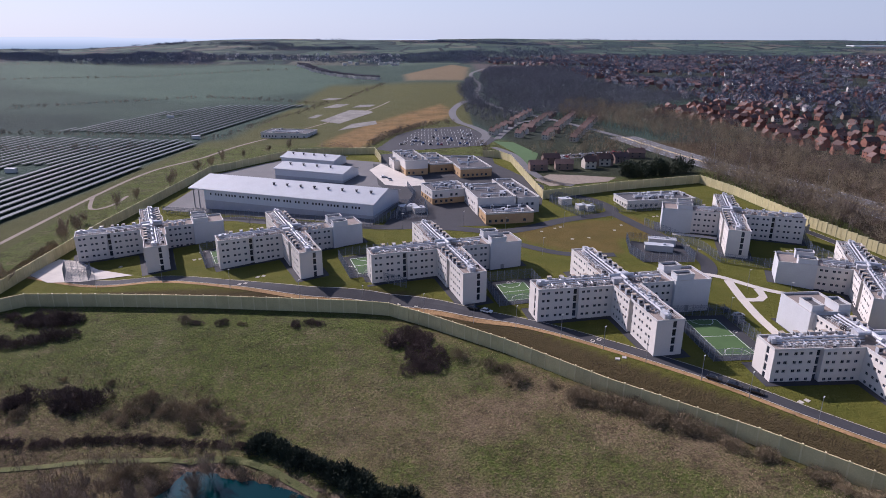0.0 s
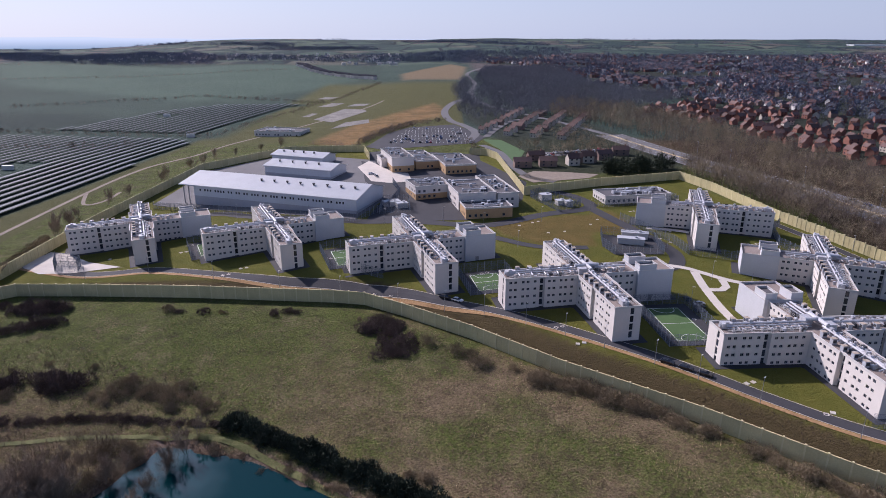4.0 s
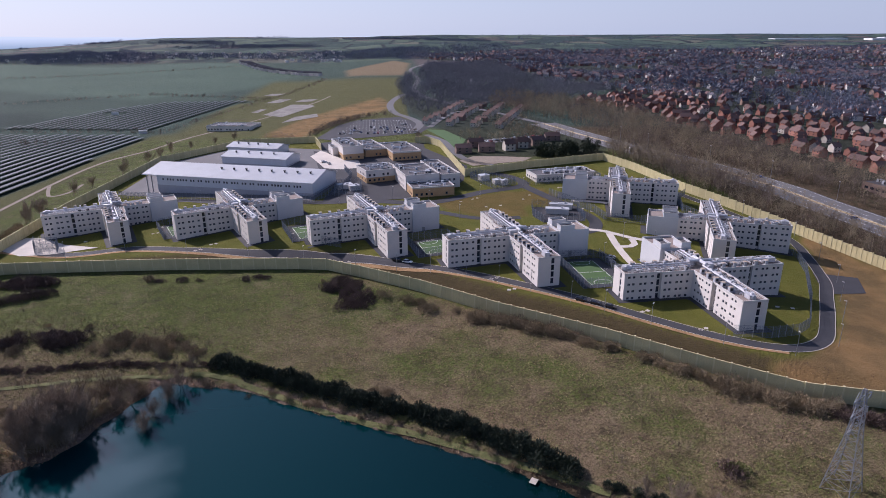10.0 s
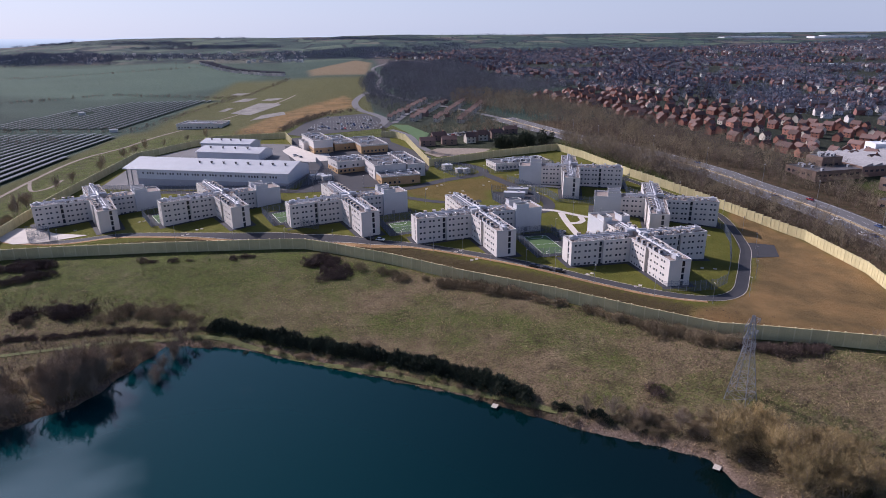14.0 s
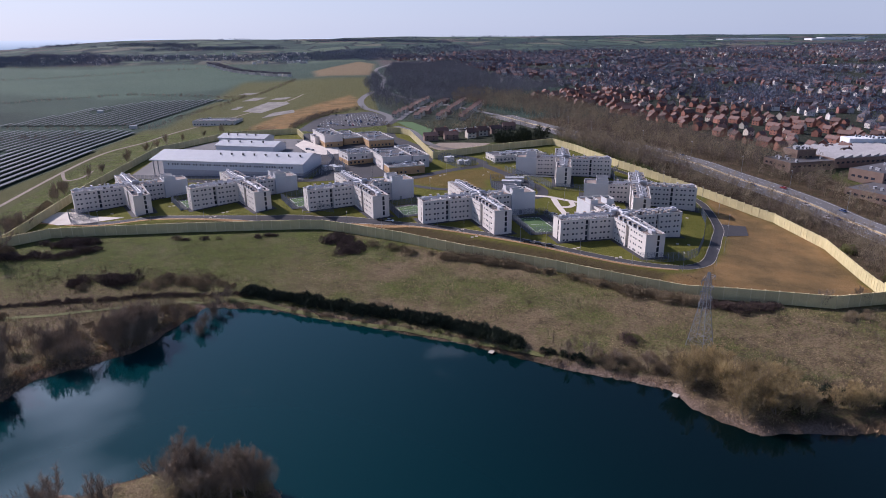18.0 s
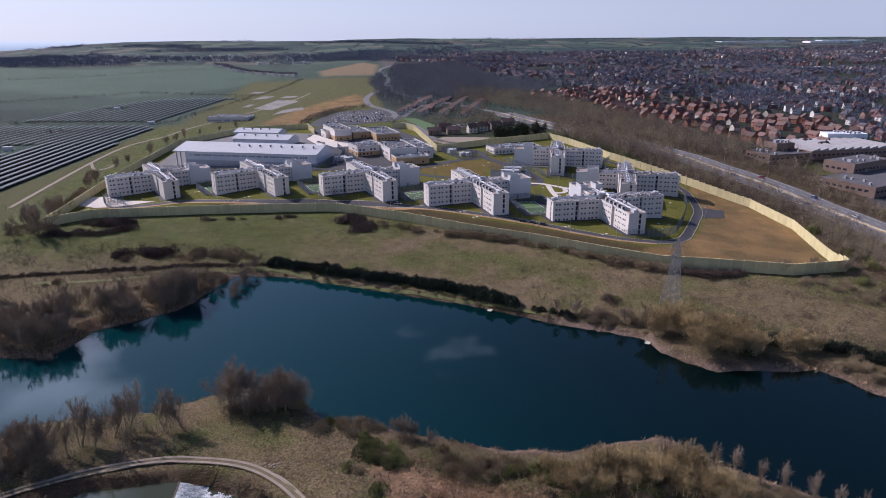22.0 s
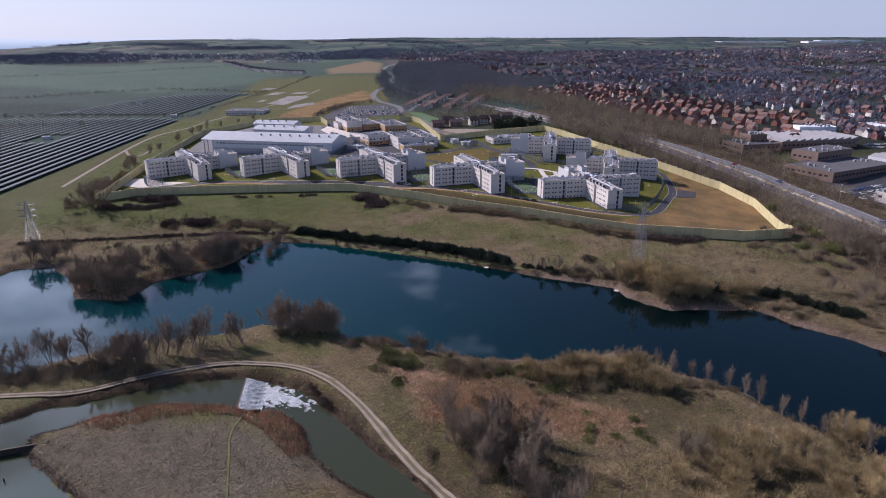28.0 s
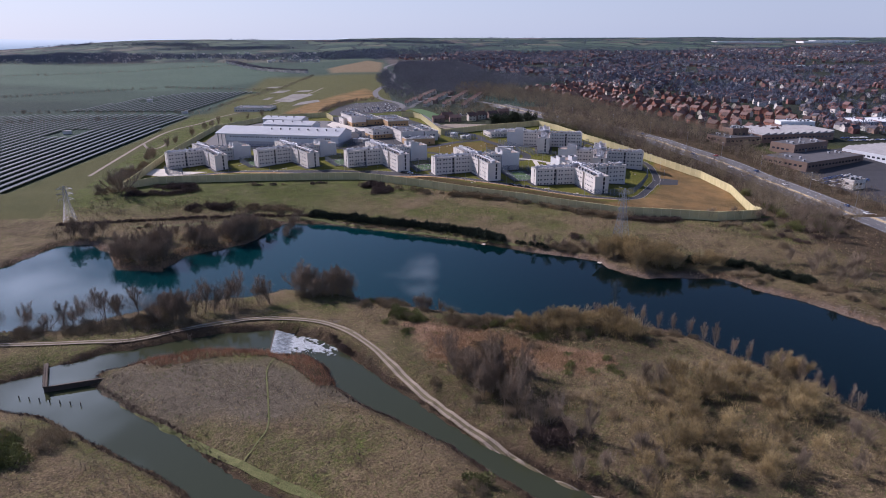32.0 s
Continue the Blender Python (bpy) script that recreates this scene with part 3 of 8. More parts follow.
def cells(feature, out):
    """Hedged parcels of farmland."""
    t = n.new("ShaderNodeTexVoronoi")
    t.feature = feature
    t.inputs["Scale"].default_value = 0.0062
    l.new(flat.outputs[0], t.inputs["Vector"])
    return t.outputs[out]


parcel = n.new("ShaderNodeSeparateColor")
l.new(cells("F1", "Color"), parcel.inputs["Color"])
pramp = n.new("ShaderNodeValToRGB")
pramp.color_ramp.interpolation = "CONSTANT"
els = pramp.color_ramp.elements
# parcel colours are blued to carry the haze of distance
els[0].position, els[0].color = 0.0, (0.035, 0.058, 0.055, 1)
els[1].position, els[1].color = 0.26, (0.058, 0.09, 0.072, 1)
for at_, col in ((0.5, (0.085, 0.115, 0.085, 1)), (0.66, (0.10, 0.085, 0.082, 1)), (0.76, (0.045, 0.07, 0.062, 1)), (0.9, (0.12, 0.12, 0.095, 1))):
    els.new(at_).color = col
l.new(parcel.outputs["Red"], pramp.inputs["Fac"])
hedge_line = n.new("ShaderNodeMapRange")
hedge_line.inputs["From Min"].default_value, hedge_line.inputs["From Max"].default_value = 0.03, 0.055
hedge_line.inputs["To Min"].default_value, hedge_line.inputs["To Max"].default_value = 1.0, 0.0
l.new(cells("DISTANCE_TO_EDGE", "Distance"), hedge_line.inputs["Value"])
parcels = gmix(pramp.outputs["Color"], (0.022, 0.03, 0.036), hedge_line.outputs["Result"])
# open field greens also have haze blue mixed into them
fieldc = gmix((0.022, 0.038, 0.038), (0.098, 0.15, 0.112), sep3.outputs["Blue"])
fieldc = gmix(fieldc, gmix((0.035, 0.06, 0.045), (0.105, 0.13, 0.075), gnoise(0.02, 4)), gmix((0.15, 0.15, 0.15), (0.3, 0.3, 0.3), n1))
fieldc = gmix(fieldc, gmix((0.17, 0.125, 0.075), (0.23, 0.175, 0.105), n1), att.outputs["Alpha"])
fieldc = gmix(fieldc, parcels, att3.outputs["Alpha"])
fieldc = gmix(fieldc, gmix((0.06, 0.075, 0.026), (0.145, 0.13, 0.055), gmixv(n1, n2)), sep2f)
blot = n.new("ShaderNodeMath")
blot.operation = "MULTIPLY_ADD"
blot.inputs[1].default_value, blot.inputs[2].default_value = 2.6, -0.98
l.new(gmixv(gmixv(n1, n2), gnoise(0.7, 6, 0.7)), blot.inputs[0])
c1 = gmix(green, straw, gsharp(sep.outputs["Red"], blot.outputs[0], 0.4))
c1 = gmix(c1, floor_brown, gsharp(sep.outputs["Green"], n2, 0.3))
# thatch, with the shade between the tussocks painted in, in ragged patches of two sizes
thatch_shade = gmix((0.022, 0.02, 0.009), (0.065, 0.05, 0.03), n2)
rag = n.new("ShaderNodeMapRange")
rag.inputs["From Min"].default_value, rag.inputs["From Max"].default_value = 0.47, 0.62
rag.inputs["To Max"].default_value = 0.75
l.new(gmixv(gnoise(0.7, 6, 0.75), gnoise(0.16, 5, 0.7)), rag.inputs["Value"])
c1 = gmix(c1, thatch_shade, rag.outputs["Result"])
pale = n.new("ShaderNodeMapRange")
pale.inputs["From Min"].default_value, pale.inputs["From Max"].default_value = 0.53, 0.66
pale.inputs["To Max"].default_value = 0.7
l.new(gmixv(gnoise(1.3, 5, 0.75), gnoise(0.09, 5, 0.7)), pale.inputs["Value"])
c1 = gmix(c1, gmix((0.18, 0.132, 0.08), (0.34, 0.262, 0.165), n3), pale.outputs["Result"])
att4 = n.new("ShaderNodeVertexColor")
att4.layer_name = "rough"
sep4 = n.new("ShaderNodeSeparateColor")
l.new(att4.outputs["Color"], sep4.inputs["Color"])
c1 = gmix(c1, gmix((0.115, 0.072, 0.042), (0.36, 0.225, 0.14), gsharp2(gmixv(n2, n3))), gsharp(sep4.outputs["Red"], n2, 0.35))
c1 = gmix(c1, gmix((0.06, 0.053, 0.036), (0.225, 0.185, 0.135), gsharp2(gmixv(n2, n3))), gsharp(sep4.outputs["Green"], n1, 0.5))
c1 = gmix(c1, gmix((0.10, 0.07, 0.05), (0.36, 0.265, 0.205), gsharp2(n3)), sep4.outputs["Blue"])
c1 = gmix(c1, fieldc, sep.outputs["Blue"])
n4 = gnoise(0.12, 4)
lawn = gmix((0.08, 0.098, 0.016), (0.17, 0.15, 0.034), gmix((0, 0, 0), (1, 1, 1), n4))
earth = gmix(gmix((0.215, 0.128, 0.052), (0.37, 0.235, 0.105), gsharp2(gmixv(n1, n4))), (0.16, 0.11, 0.05), gsharp(n1, n1, 0.25))
rough_slope = gmix((0.06, 0.048, 0.022), (0.125, 0.092, 0.046), n2)
worn = gmix((0.105, 0.09, 0.022), (0.20, 0.135, 0.048), n4)
c1 = gmix(c1, gmix((0.022, 0.028, 0.024), (0.05, 0.055, 0.038), n1), sep3.outputs["Green"])
c1 = gmix(c1, lawn, sep2.outputs["Red"])
c1 = gmix(c1, rough_slope, sep2.outputs["Blue"])
c1 = gmix(c1, worn, att2.outputs["Alpha"])
c1 = gmix(c1, earth, sep2.outputs["Green"])
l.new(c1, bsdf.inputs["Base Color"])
gb = n.new("ShaderNodeBump")
gb.inputs["Strength"].default_value, gb.inputs["Distance"].default_value = 1.0, 2.0
l.new(gmixv(n3, gnoise(0.7, 6, 0.7)), gb.inputs["Height"])
l.new(gb.outputs["Normal"], bsdf.inputs["Normal"])
gm.materials.append(gmat)
tagged(new("ground", gm), "rough grassland, scrubby banks and farmland under early spring grass", "ground", kind="structure")


def drape(name, label, category, pts, mat, lift=0.05, step=4.0, kind="structure"):
    """A flat cover laid on the ground within a ring."""
    b = bmesh.new()
    b.faces.new([b.verts.new((x, y, 0)) for x, y in pts])
    xs, ys = [p[0] for p in pts], [p[1] for p in pts]
    for axis, lo, hi in (((1, 0, 0), min(xs), max(xs)), ((0, 1, 0), min(ys), max(ys))):
        c = lo + step
        while c < hi:
            bmesh.ops.bisect_plane(b, geom=b.verts[:] + b.edges[:] + b.faces[:], plane_co=(c * axis[0], c * axis[1], 0), plane_no=axis)
            c += step
    bmesh.ops.triangulate(b, faces=b.faces[:])
    me = bpy.data.meshes.new(name)
    b.to_mesh(me)
    b.free()
    co = np.empty(len(me.vertices) * 3)
    me.vertices.foreach_get("co", co)
    co = co.reshape(-1, 3)
    co[:, 2] = land(co[:, 0], co[:, 1]) + lift
    me.vertices.foreach_set("co", co.ravel())
    me.update()
    if me.polygons and me.polygons[0].normal.z < 0:
        me.flip_normals()
    me.materials.append(mat)
    return tagged(new(name, me), label, category, kind=kind)


def curve_points(pts, step=3.0, closed=False):
    """Points along a smooth line through the given ones."""
    p = [Vector(q) for q in pts]
    out = []
    for i in range(len(p) - 1):
        a, b, c, d = p[max(i - 1, 0)], p[i], p[i + 1], p[min(i + 2, len(p) - 1)]
        k = max(1, int((c - b).length / step))
        for j in range(k):
            t = j / k
            out.append(0.5 * ((2 * b) + (c - a) * t + (2 * a - 5 * b + 4 * c - d) * t * t + (3 * b - a - 3 * c + d) * t ** 3))
    return out + [p[-1]]


def ribbon(pts, width, lift, b=None, shift=0.0, step=3.0, k=0, z=None):
    """A strip along a line, lying on the ground."""
    b = b or Build()
    c = curve_points(pts, step)
    last = None
    for i, p in enumerate(c):
        d = (c[min(i + 1, len(c) - 1)] - c[max(i - 1, 0)]).normalized()
        s = Vector((d.y, -d.x))
        row = []
        for e in (shift + width / 2, shift, shift - width / 2):
            q = p + s * e
            row.append((q.x, q.y, (h(q.x, q.y) if z is None else z) + lift))
        if last:
            b.poly([last[0], row[0], row[1], last[1]], k)
            b.poly([last[1], row[1], row[2], last[2]], k)
        last = row
    for i, f in enumerate(b.f):
        p, q, r = (Vector(b.v[j]) for j in f[:3])
        if (q - p).cross(r - p).z < 0:
            b.f[i] = f[::-1]
    return b


# ---- water ----
wm = bpy.data.materials.new("still_water")
wm.use_nodes = True
n, l = wm.node_tree.nodes, wm.node_tree.links
wb = n["Principled BSDF"]
wb.inputs["Base Color"].default_value = (0.0005, 0.010, 0.012, 1)
wb.inputs["Roughness"].default_value, wb.inputs["IOR"].default_value = 0.03, 1.30
wb.inputs["Specular Tint"].default_value = (0.62, 0.93, 1.0, 1)
wv = n.new("ShaderNodeTexNoise")
wv.inputs["Scale"].default_value, wv.inputs["Detail"].default_value = 1.1, 3
wbump = n.new("ShaderNodeBump")
wbump.inputs["Strength"].default_value, wbump.inputs["Distance"].default_value = 0.05, 0.05
wg = n.new("ShaderNodeNewGeometry")
l.new(wg.outputs["Position"], wv.inputs["Vector"])
l.new(wv.outputs["Fac"], wbump.inputs["Height"])
l.new(wbump.outputs["Normal"], wb.inputs["Normal"])
wm2 = wm.copy()
# brighter sky reflection in the west, painted into the lake's colour along x
sheen_x, sheen_r, sheen_c = n.new("ShaderNodeSeparateXYZ"), n.new("ShaderNodeMapRange"), n.new("ShaderNodeMix")
sheen_c.data_type = "RGBA"
sheen_r.interpolation_type = "SMOOTHSTEP"
sheen_r.inputs["From Min"].default_value, sheen_r.inputs["From Max"].default_value = -60, 110
sheen_c.inputs["A"].default_value, sheen_c.inputs["B"].default_value = (0.0008, 0.023, 0.027, 1), (0.0006, 0.0048, 0.0054, 1)
l.new(wg.outputs["Position"], sheen_x.inputs["Vector"])
l.new(sheen_x.outputs["X"], sheen_r.inputs["Value"])
l.new(sheen_r.outputs["Result"], sheen_c.inputs["Factor"])
l.new(sheen_c.outputs["Result"], wb.inputs["Base Color"])
wm2.name = "silty_river_water"
wm2.node_tree.nodes["Principled BSDF"].inputs["Base Color"].default_value = (0.036, 0.041, 0.022, 1)
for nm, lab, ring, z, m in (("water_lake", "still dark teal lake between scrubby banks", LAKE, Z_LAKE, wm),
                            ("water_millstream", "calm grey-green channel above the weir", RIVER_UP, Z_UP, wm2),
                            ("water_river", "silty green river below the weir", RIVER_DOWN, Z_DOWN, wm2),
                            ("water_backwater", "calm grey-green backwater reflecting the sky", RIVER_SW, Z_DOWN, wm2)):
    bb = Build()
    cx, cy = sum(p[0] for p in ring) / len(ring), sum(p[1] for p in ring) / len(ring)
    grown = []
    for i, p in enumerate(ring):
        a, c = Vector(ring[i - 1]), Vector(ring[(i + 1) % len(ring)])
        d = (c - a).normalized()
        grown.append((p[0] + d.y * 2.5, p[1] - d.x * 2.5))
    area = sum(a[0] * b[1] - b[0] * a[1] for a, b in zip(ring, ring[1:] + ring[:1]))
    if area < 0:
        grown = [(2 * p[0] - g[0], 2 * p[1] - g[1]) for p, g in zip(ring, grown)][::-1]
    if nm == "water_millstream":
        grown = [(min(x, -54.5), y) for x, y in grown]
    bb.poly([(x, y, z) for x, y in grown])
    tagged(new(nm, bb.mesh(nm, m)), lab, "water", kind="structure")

# ---- perimeter wall ----
WALL_REST = [WALL_FRONT[-1], (201, 80), (224, 147), (228, 192), (211, 238), (183, 303), (171, 361), (161, 388), (107, 371), (57, 350), (48, 444), (41, 458), (29, 462)]
WALL_LEFT = [(-44, 440), (-52, 474), (-112, 484), (-161, 430), (-174, 311), (-177, 217), WALL_FRONT[0]]
pb = Build()
pb.box(0, 0, -1.0, 4.92, 0.22, 6.0)
pb.box(0, 0, 5.0, 4.92, 0.34, 0.16)
pb.box(0, 0, -1.0, 4.7, 0.26, 1.6)
pb.box(0, 0, -1.0, 0.26, 0.4, 6.2)
panel_mesh = pb.mesh("panel", M_WALL)
pb = Build()
pb.box(0, 0, -1.0, 0.36, 0.5, 6.3)
pb.box(0, 0, 5.3, 0.44, 0.58, 0.08)
post_mesh = pb.mesh("post", M_POST)


def perimeter(name, label, line):
    w = thing(name, label, "wall", kind="structure")
    for (ax, ay), (bx, by) in zip(line, line[1:]):
        d = math.hypot(bx - ax, by - ay)
        k = max(1, round(d / 5))
        turn = math.atan2(by - ay, bx - ax)
        for i in range(k):
            x, y = ax + (bx - ax) * (i + .5) / k, ay + (by - ay) * (i + .5) / k
            z = h(x, y)
            part("panel", panel_mesh, M_WALL, w, at=Matrix.Translation((x, y, z)) @ Matrix.Rotation(turn, 4, "Z") @ Matrix.Diagonal((d / k / 5, 1, 1, 1)))
            part("post", post_mesh, M_POST, w, at=Matrix.Translation((ax + (bx - ax) * i / k, ay + (by - ay) * i / k, z)) @ Matrix.Rotation(turn, 4, "Z"))
    return w


perimeter("wall_front", "high cream concrete panel wall with proud posts, on a grass bank", WALL_FRONT)
perimeter("wall_east", "high sunlit cream concrete panel wall beside woodland", WALL_REST)
perimeter("wall_west", "high cream concrete panel wall beside open fields", WALL_LEFT)


# ---- house blocks ----
def facade(b, p, q, z0, z1, holes, depth=0.18, k=0):
    """A wall face from p to q, seen from its right-hand side, with recessed openings (u0, u1, v0, v1)."""
    dx, dy = q[0] - p[0], q[1] - p[1]
    d = math.hypot(dx, dy)
    ux, uy = dx / d, dy / d
    nx_, ny_ = uy, -ux
    us = sorted({0.0, d, *[o[0] for o in holes], *[o[1] for o in holes]})
    vs = sorted({z0, z1, *[o[2] for o in holes], *[o[3] for o in holes]})

    def at(u, v, e=0.0):
        return (p[0] + ux * u - nx_ * e, p[1] + uy * u - ny_ * e, v)

    for u0, u1 in zip(us, us[1:]):
        for v0, v1 in zip(vs, vs[1:]):
            um, vm = (u0 + u1) / 2, (v0 + v1) / 2
            if not any(o[0] < um < o[1] and o[2] < vm < o[3] for o in holes):
                b.poly([at(u0, v0), at(u1, v0), at(u1, v1), at(u0, v1)], k)
    for u0, u1, v0, v1 in holes:
        b.poly([at(u0, v0), at(u0, v0, depth), at(u1, v0, depth), at(u1, v0)][::-1], k)
        b.poly([at(u0, v1), at(u1, v1), at(u1, v1, depth), at(u0, v1, depth)][::-1], k)
        b.poly([at(u0, v0), at(u0, v1), at(u0, v1, depth), at(u0, v0, depth)][::-1], k)
        b.poly([at(u1, v0), at(u1, v0, depth), at(u1, v1, depth), at(u1, v1)][::-1], k)
    return [(at((o[0] + o[1]) / 2, o[2], depth), math.atan2(uy, ux)) for o in holes]


def window_mesh(w, ht, bars=1):
    b = Build()
    b.poly([(-w / 2, 0.0, 0), (w / 2, 0.0, 0), (w / 2, 0.0, ht), (-w / 2, 0.0, ht)], 1)
    for x in (-w / 2 + .04, w / 2 - .04):
        b.box(x, -0.03, 0, 0.08, 0.06, ht)
    for z in (0, ht - .08):
        b.box(0, -0.03, z, w - .16, 0.06, 0.08)
    for i in range(bars):
        b.box(-w / 2 + w * (i + 1) / (bars + 1), -0.03, 0.08, 0.05, 0.05, ht - .16)
    return b.mesh("window", M_WFRAME, M_GLASS)


WIN, STRIP = window_mesh(1.05, 0.95), window_mesh(1.3, 2.3, 0)
HB = 11.3
ub = Build()
ub.box(0, 0, 0, 1.5, 1.3, 1.5)
ub.box(0, 0, 1.5, 1.7, 1.5, 0.12)
ub.box(0, -0.66, 0.3, 1.1, 0.06, 0.9, k=1)
UNIT = ub.mesh("plant_unit", M_UNIT, M_DARKMETAL)
ub = Build()
ub.box(0, 0, 0, 1.25, 1.35, 1.9)
ub.box(0, 0, 1.9, 1.4, 1.5, 0.1, k=2)
ub.box(0.63, 0, 0.7, 0.06, 1.0, 0.9, k=1)
ub.box(-0.63, 0, 0.7, 0.06, 1.0, 0.9, k=1)
STACK = ub.mesh("roof_cowl", M_UNIT, M_DARKMETAL, M_STACK)
ub = Build()
ub.box(0, 0, 0, 0.5, 0.5, 0.5)
ub.tube((0, 0, .5), (0, 0, 1.0), 0.2)
ub.tube((0, 0, 1.0), (0, 0, 1.12), 0.36)
VENT = ub.mesh("roof_vent", M_DUCT)
ub = Build()
ub.box(0, 0, 0.2, 3.0, 2.2, 1.6)
ub.tube((-1.9, 0, 1.0), (1.9, 0, 1.0), 0.65, n=10)
ub.box(0, 0.6, 1.8, 1.2, 0.8, 0.5)
AHU = ub.mesh("air_handling_unit", M_DUCT)


def rot(p, a):
    c, s = (1, 0, -1, 0)[a % 4], (0, 1, 0, -1)[a % 4]
    return (p[0] * c - p[1] * s, p[0] * s + p[1] * c)


def house_block(reach):
    """A four-storey cross of wings; the wing along +x ends in a grey tower."""
    t = thing("house_block", "white four-storey cross-shaped block with silver roof ducts and grey tower", "building", "house blocks")
    floors = [0.9 + 2.74 * i for i in range(4)]
    for a in range(4):
        ARM = reach[a % 2]
        w = Build()
        end = 17.5 if a == 0 else ARM
        run = [((5.2, -5.2), (17.5, -5.2)), ((17.5, -5.2), (17.5, -4.0)), ((17.5, -4.0), (19.2, -4.0)), ((19.2, -4.0), (19.2, -4.6)),
               ((19.2, -4.6), (ARM, -4.6)), ((ARM, -4.6), (ARM, 4.6)), ((ARM, 4.6), (19.2, 4.6)), ((19.2, 4.6), (19.2, 4.0)),
               ((19.2, 4.0), (17.5, 4.0)), ((17.5, 4.0), (17.5, 5.2)), ((17.5, 5.2), (5.2, 5.2))]
        if a == 0:
            run = [run[0], run[-1]]
        spots, strips = [], []
        for p, q in run:
            d = math.hypot(q[0] - p[0], q[1] - p[1])
            holes, tall = [], []
            if d > 12 and abs(p[1]) == 5.2:
                us = [1.6, 3.9, 5.7, 8.3, 10.1]
                us = us if p[1] < 0 else [d - u - 1.05 for u in us]
                holes = [(u, u + 1.05, v + .1, v + 1.05) for u in us for v in floors]
            elif d > 12:
                us = [1.2, 3.8, 5.6, 8.4, 10.2] if d < 14 else [1.4, 4.2, 6.0, 9.0, 10.8]
                us = us if p[1] < 0 else [d - u - 1.05 for u in us]
                holes = [(u, u + 1.05, v + .1, v + 1.05) for u in us for v in floors]
            elif 1.6 < d < 2:
                tall = [(0.2, 1.5, v - .6, v + 1.7) for v in floors]
            elif d > 9:
                tall = [(5.4, 6.7, v - .6, v + 1.7) for v in floors]
            p, q = rot(p, a), rot(q, a)
            for s in facade(w, p, q, -2.5, HB, holes + tall):
                (strips if tall else spots).append(s)
        # base slab that ties the walls together
        w.poly([(*rot(c_, a), -2.5) for c_ in [run[0][0]] + [s_[1] for s_ in run[:-1]] + ([run[-1][0]] if a == 0 else []) + [run[-1][1]]])
        body = part("wing", w, M_RENDER, t)
        for mesh, name, where in ((WIN, "window", spots), (STRIP, "stair_window", strips)):
            for p, turn in where:
                part(name, mesh, None, body, at=Matrix.Translation(p) @ Matrix.Rotation(turn, 4, "Z"))
        # flat roof and coping
        r = Build()
        outline = [(5.2, -5.2), (17.4, -5.2), (17.4, -4.6), (end, -4.6), (end, 4.6), (17.4, 4.6), (17.4, 5.2), (5.2, 5.2)]
        r.poly([(*rot(p, a), HB - 0.55) for p in outline])
        if a == 0:
            r.poly([(*p, HB - 0.55) for p in ((-5.2, -5.2), (5.2, -5.2), (5.2, 5.2), (-5.2, 5.2))])
        part("roof", r, M_ROOF, t, "grey flat roof")
        c = Build()
        for p, q in (((5.2, -5.1), (17.4, -5.1)), ((17.4, -4.5), (end, -4.5)), ((end - .12, -4.5), (end - .12, 4.5)), ((17.4, 4.5), (end, 4.5)), ((5.2, 5.1), (17.4, 5.1))):
            if a == 0 and abs(p[1]) == 4.5:
                continue
            p, q = rot(p, a), rot(q, a)
            c.box((p[0] + q[0]) / 2, (p[1] + q[1]) / 2, HB - .56, abs(p[0] - q[0]) + .26, abs(p[1] - q[1]) + .26, 0.66)
        part("coping", c, M_COPING, t, "white parapet coping")
        # roof plant
        z = HB - 0.55
        e = end - 2.5
        d = Build()
        for off, rad, up in ((-0.5, 0.36, 1.35), (0.75, 0.26, 1.1), (1.6, 0.16, 0.7)):
            p, q = rot((3, off), a), rot((e, off), a)
            d.tube((*p, z + up), (*q, z + up), rad, n=8)
        for i in range(int((e - 4) / 2.4)):
            u = 4.5 + 2.4 * i
            p = rot((u, 0.5), a)
            d.box(*p, z, 0.14 if a % 2 == 0 else 3.0, 3.0 if a % 2 == 0 else 0.14, 1.0)
            q0, q1 = rot((u, -0.5), a), rot((u + .5, -2.6), a)
            d.tube((*q0, z + 1.35), (*q1, z + 0.9), 0.2)
            if i % 2:
                q0, q1 = rot((u, 0.7), a), rot((u, 3.0), a)
                d.tube((*q0, z + 1.1), (*q1, z + 0.8), 0.17)
            if i % 3 == 1:
                q0, q1 = rot((u, -0.5), a), rot((u, -0.5), a)
                d.tube((*q0, z + 1.35), (*q1, z + 2.2), 0.3)
                d.box(*q0, z + 2.1, 0.9, 0.9, 0.5)
        part("duct", d, M_DUCT, t, "silver ventilation ducts on frames")
        # cable tray with rungs, and odd boxes of plant between the cowls
        tray = Build()
        for off in (2.15, 2.75):
            p, q = rot((5.6, off), a), rot((e + .6, off), a)
            tray.tube((*p, z + .55), (*q, z + .55), .06, n=4)
        for i in range(int((e - 5.6) / .8)):
            p, q = rot((5.8 + .8 * i, 2.1), a), rot((5.8 + .8 * i, 2.8), a)
            tray.tube((*p, z + .55), (*q, z + .55), .05, n=3)
        part("cable_tray", tray, M_COPING, t, "white cable tray")
        odd, orng = Build(), random.Random(40 + a)
        for i in range(9 if a else 4):
            u, off = orng.uniform(6, e), orng.choice((-1.9, -1.6, 3.1, 3.3))
            odd.box(*rot((u, off), a), z, orng.uniform(.6, 1.5), orng.uniform(.6, 1.2), orng.uniform(.5, 1.5), k=orng.choice((0, 0, 1)))
        part("roof_plant", odd, [M_UNIT, M_DARKMETAL], t, "grey and black roof plant boxes")["kind"] = "stuff"
        rail = Build()
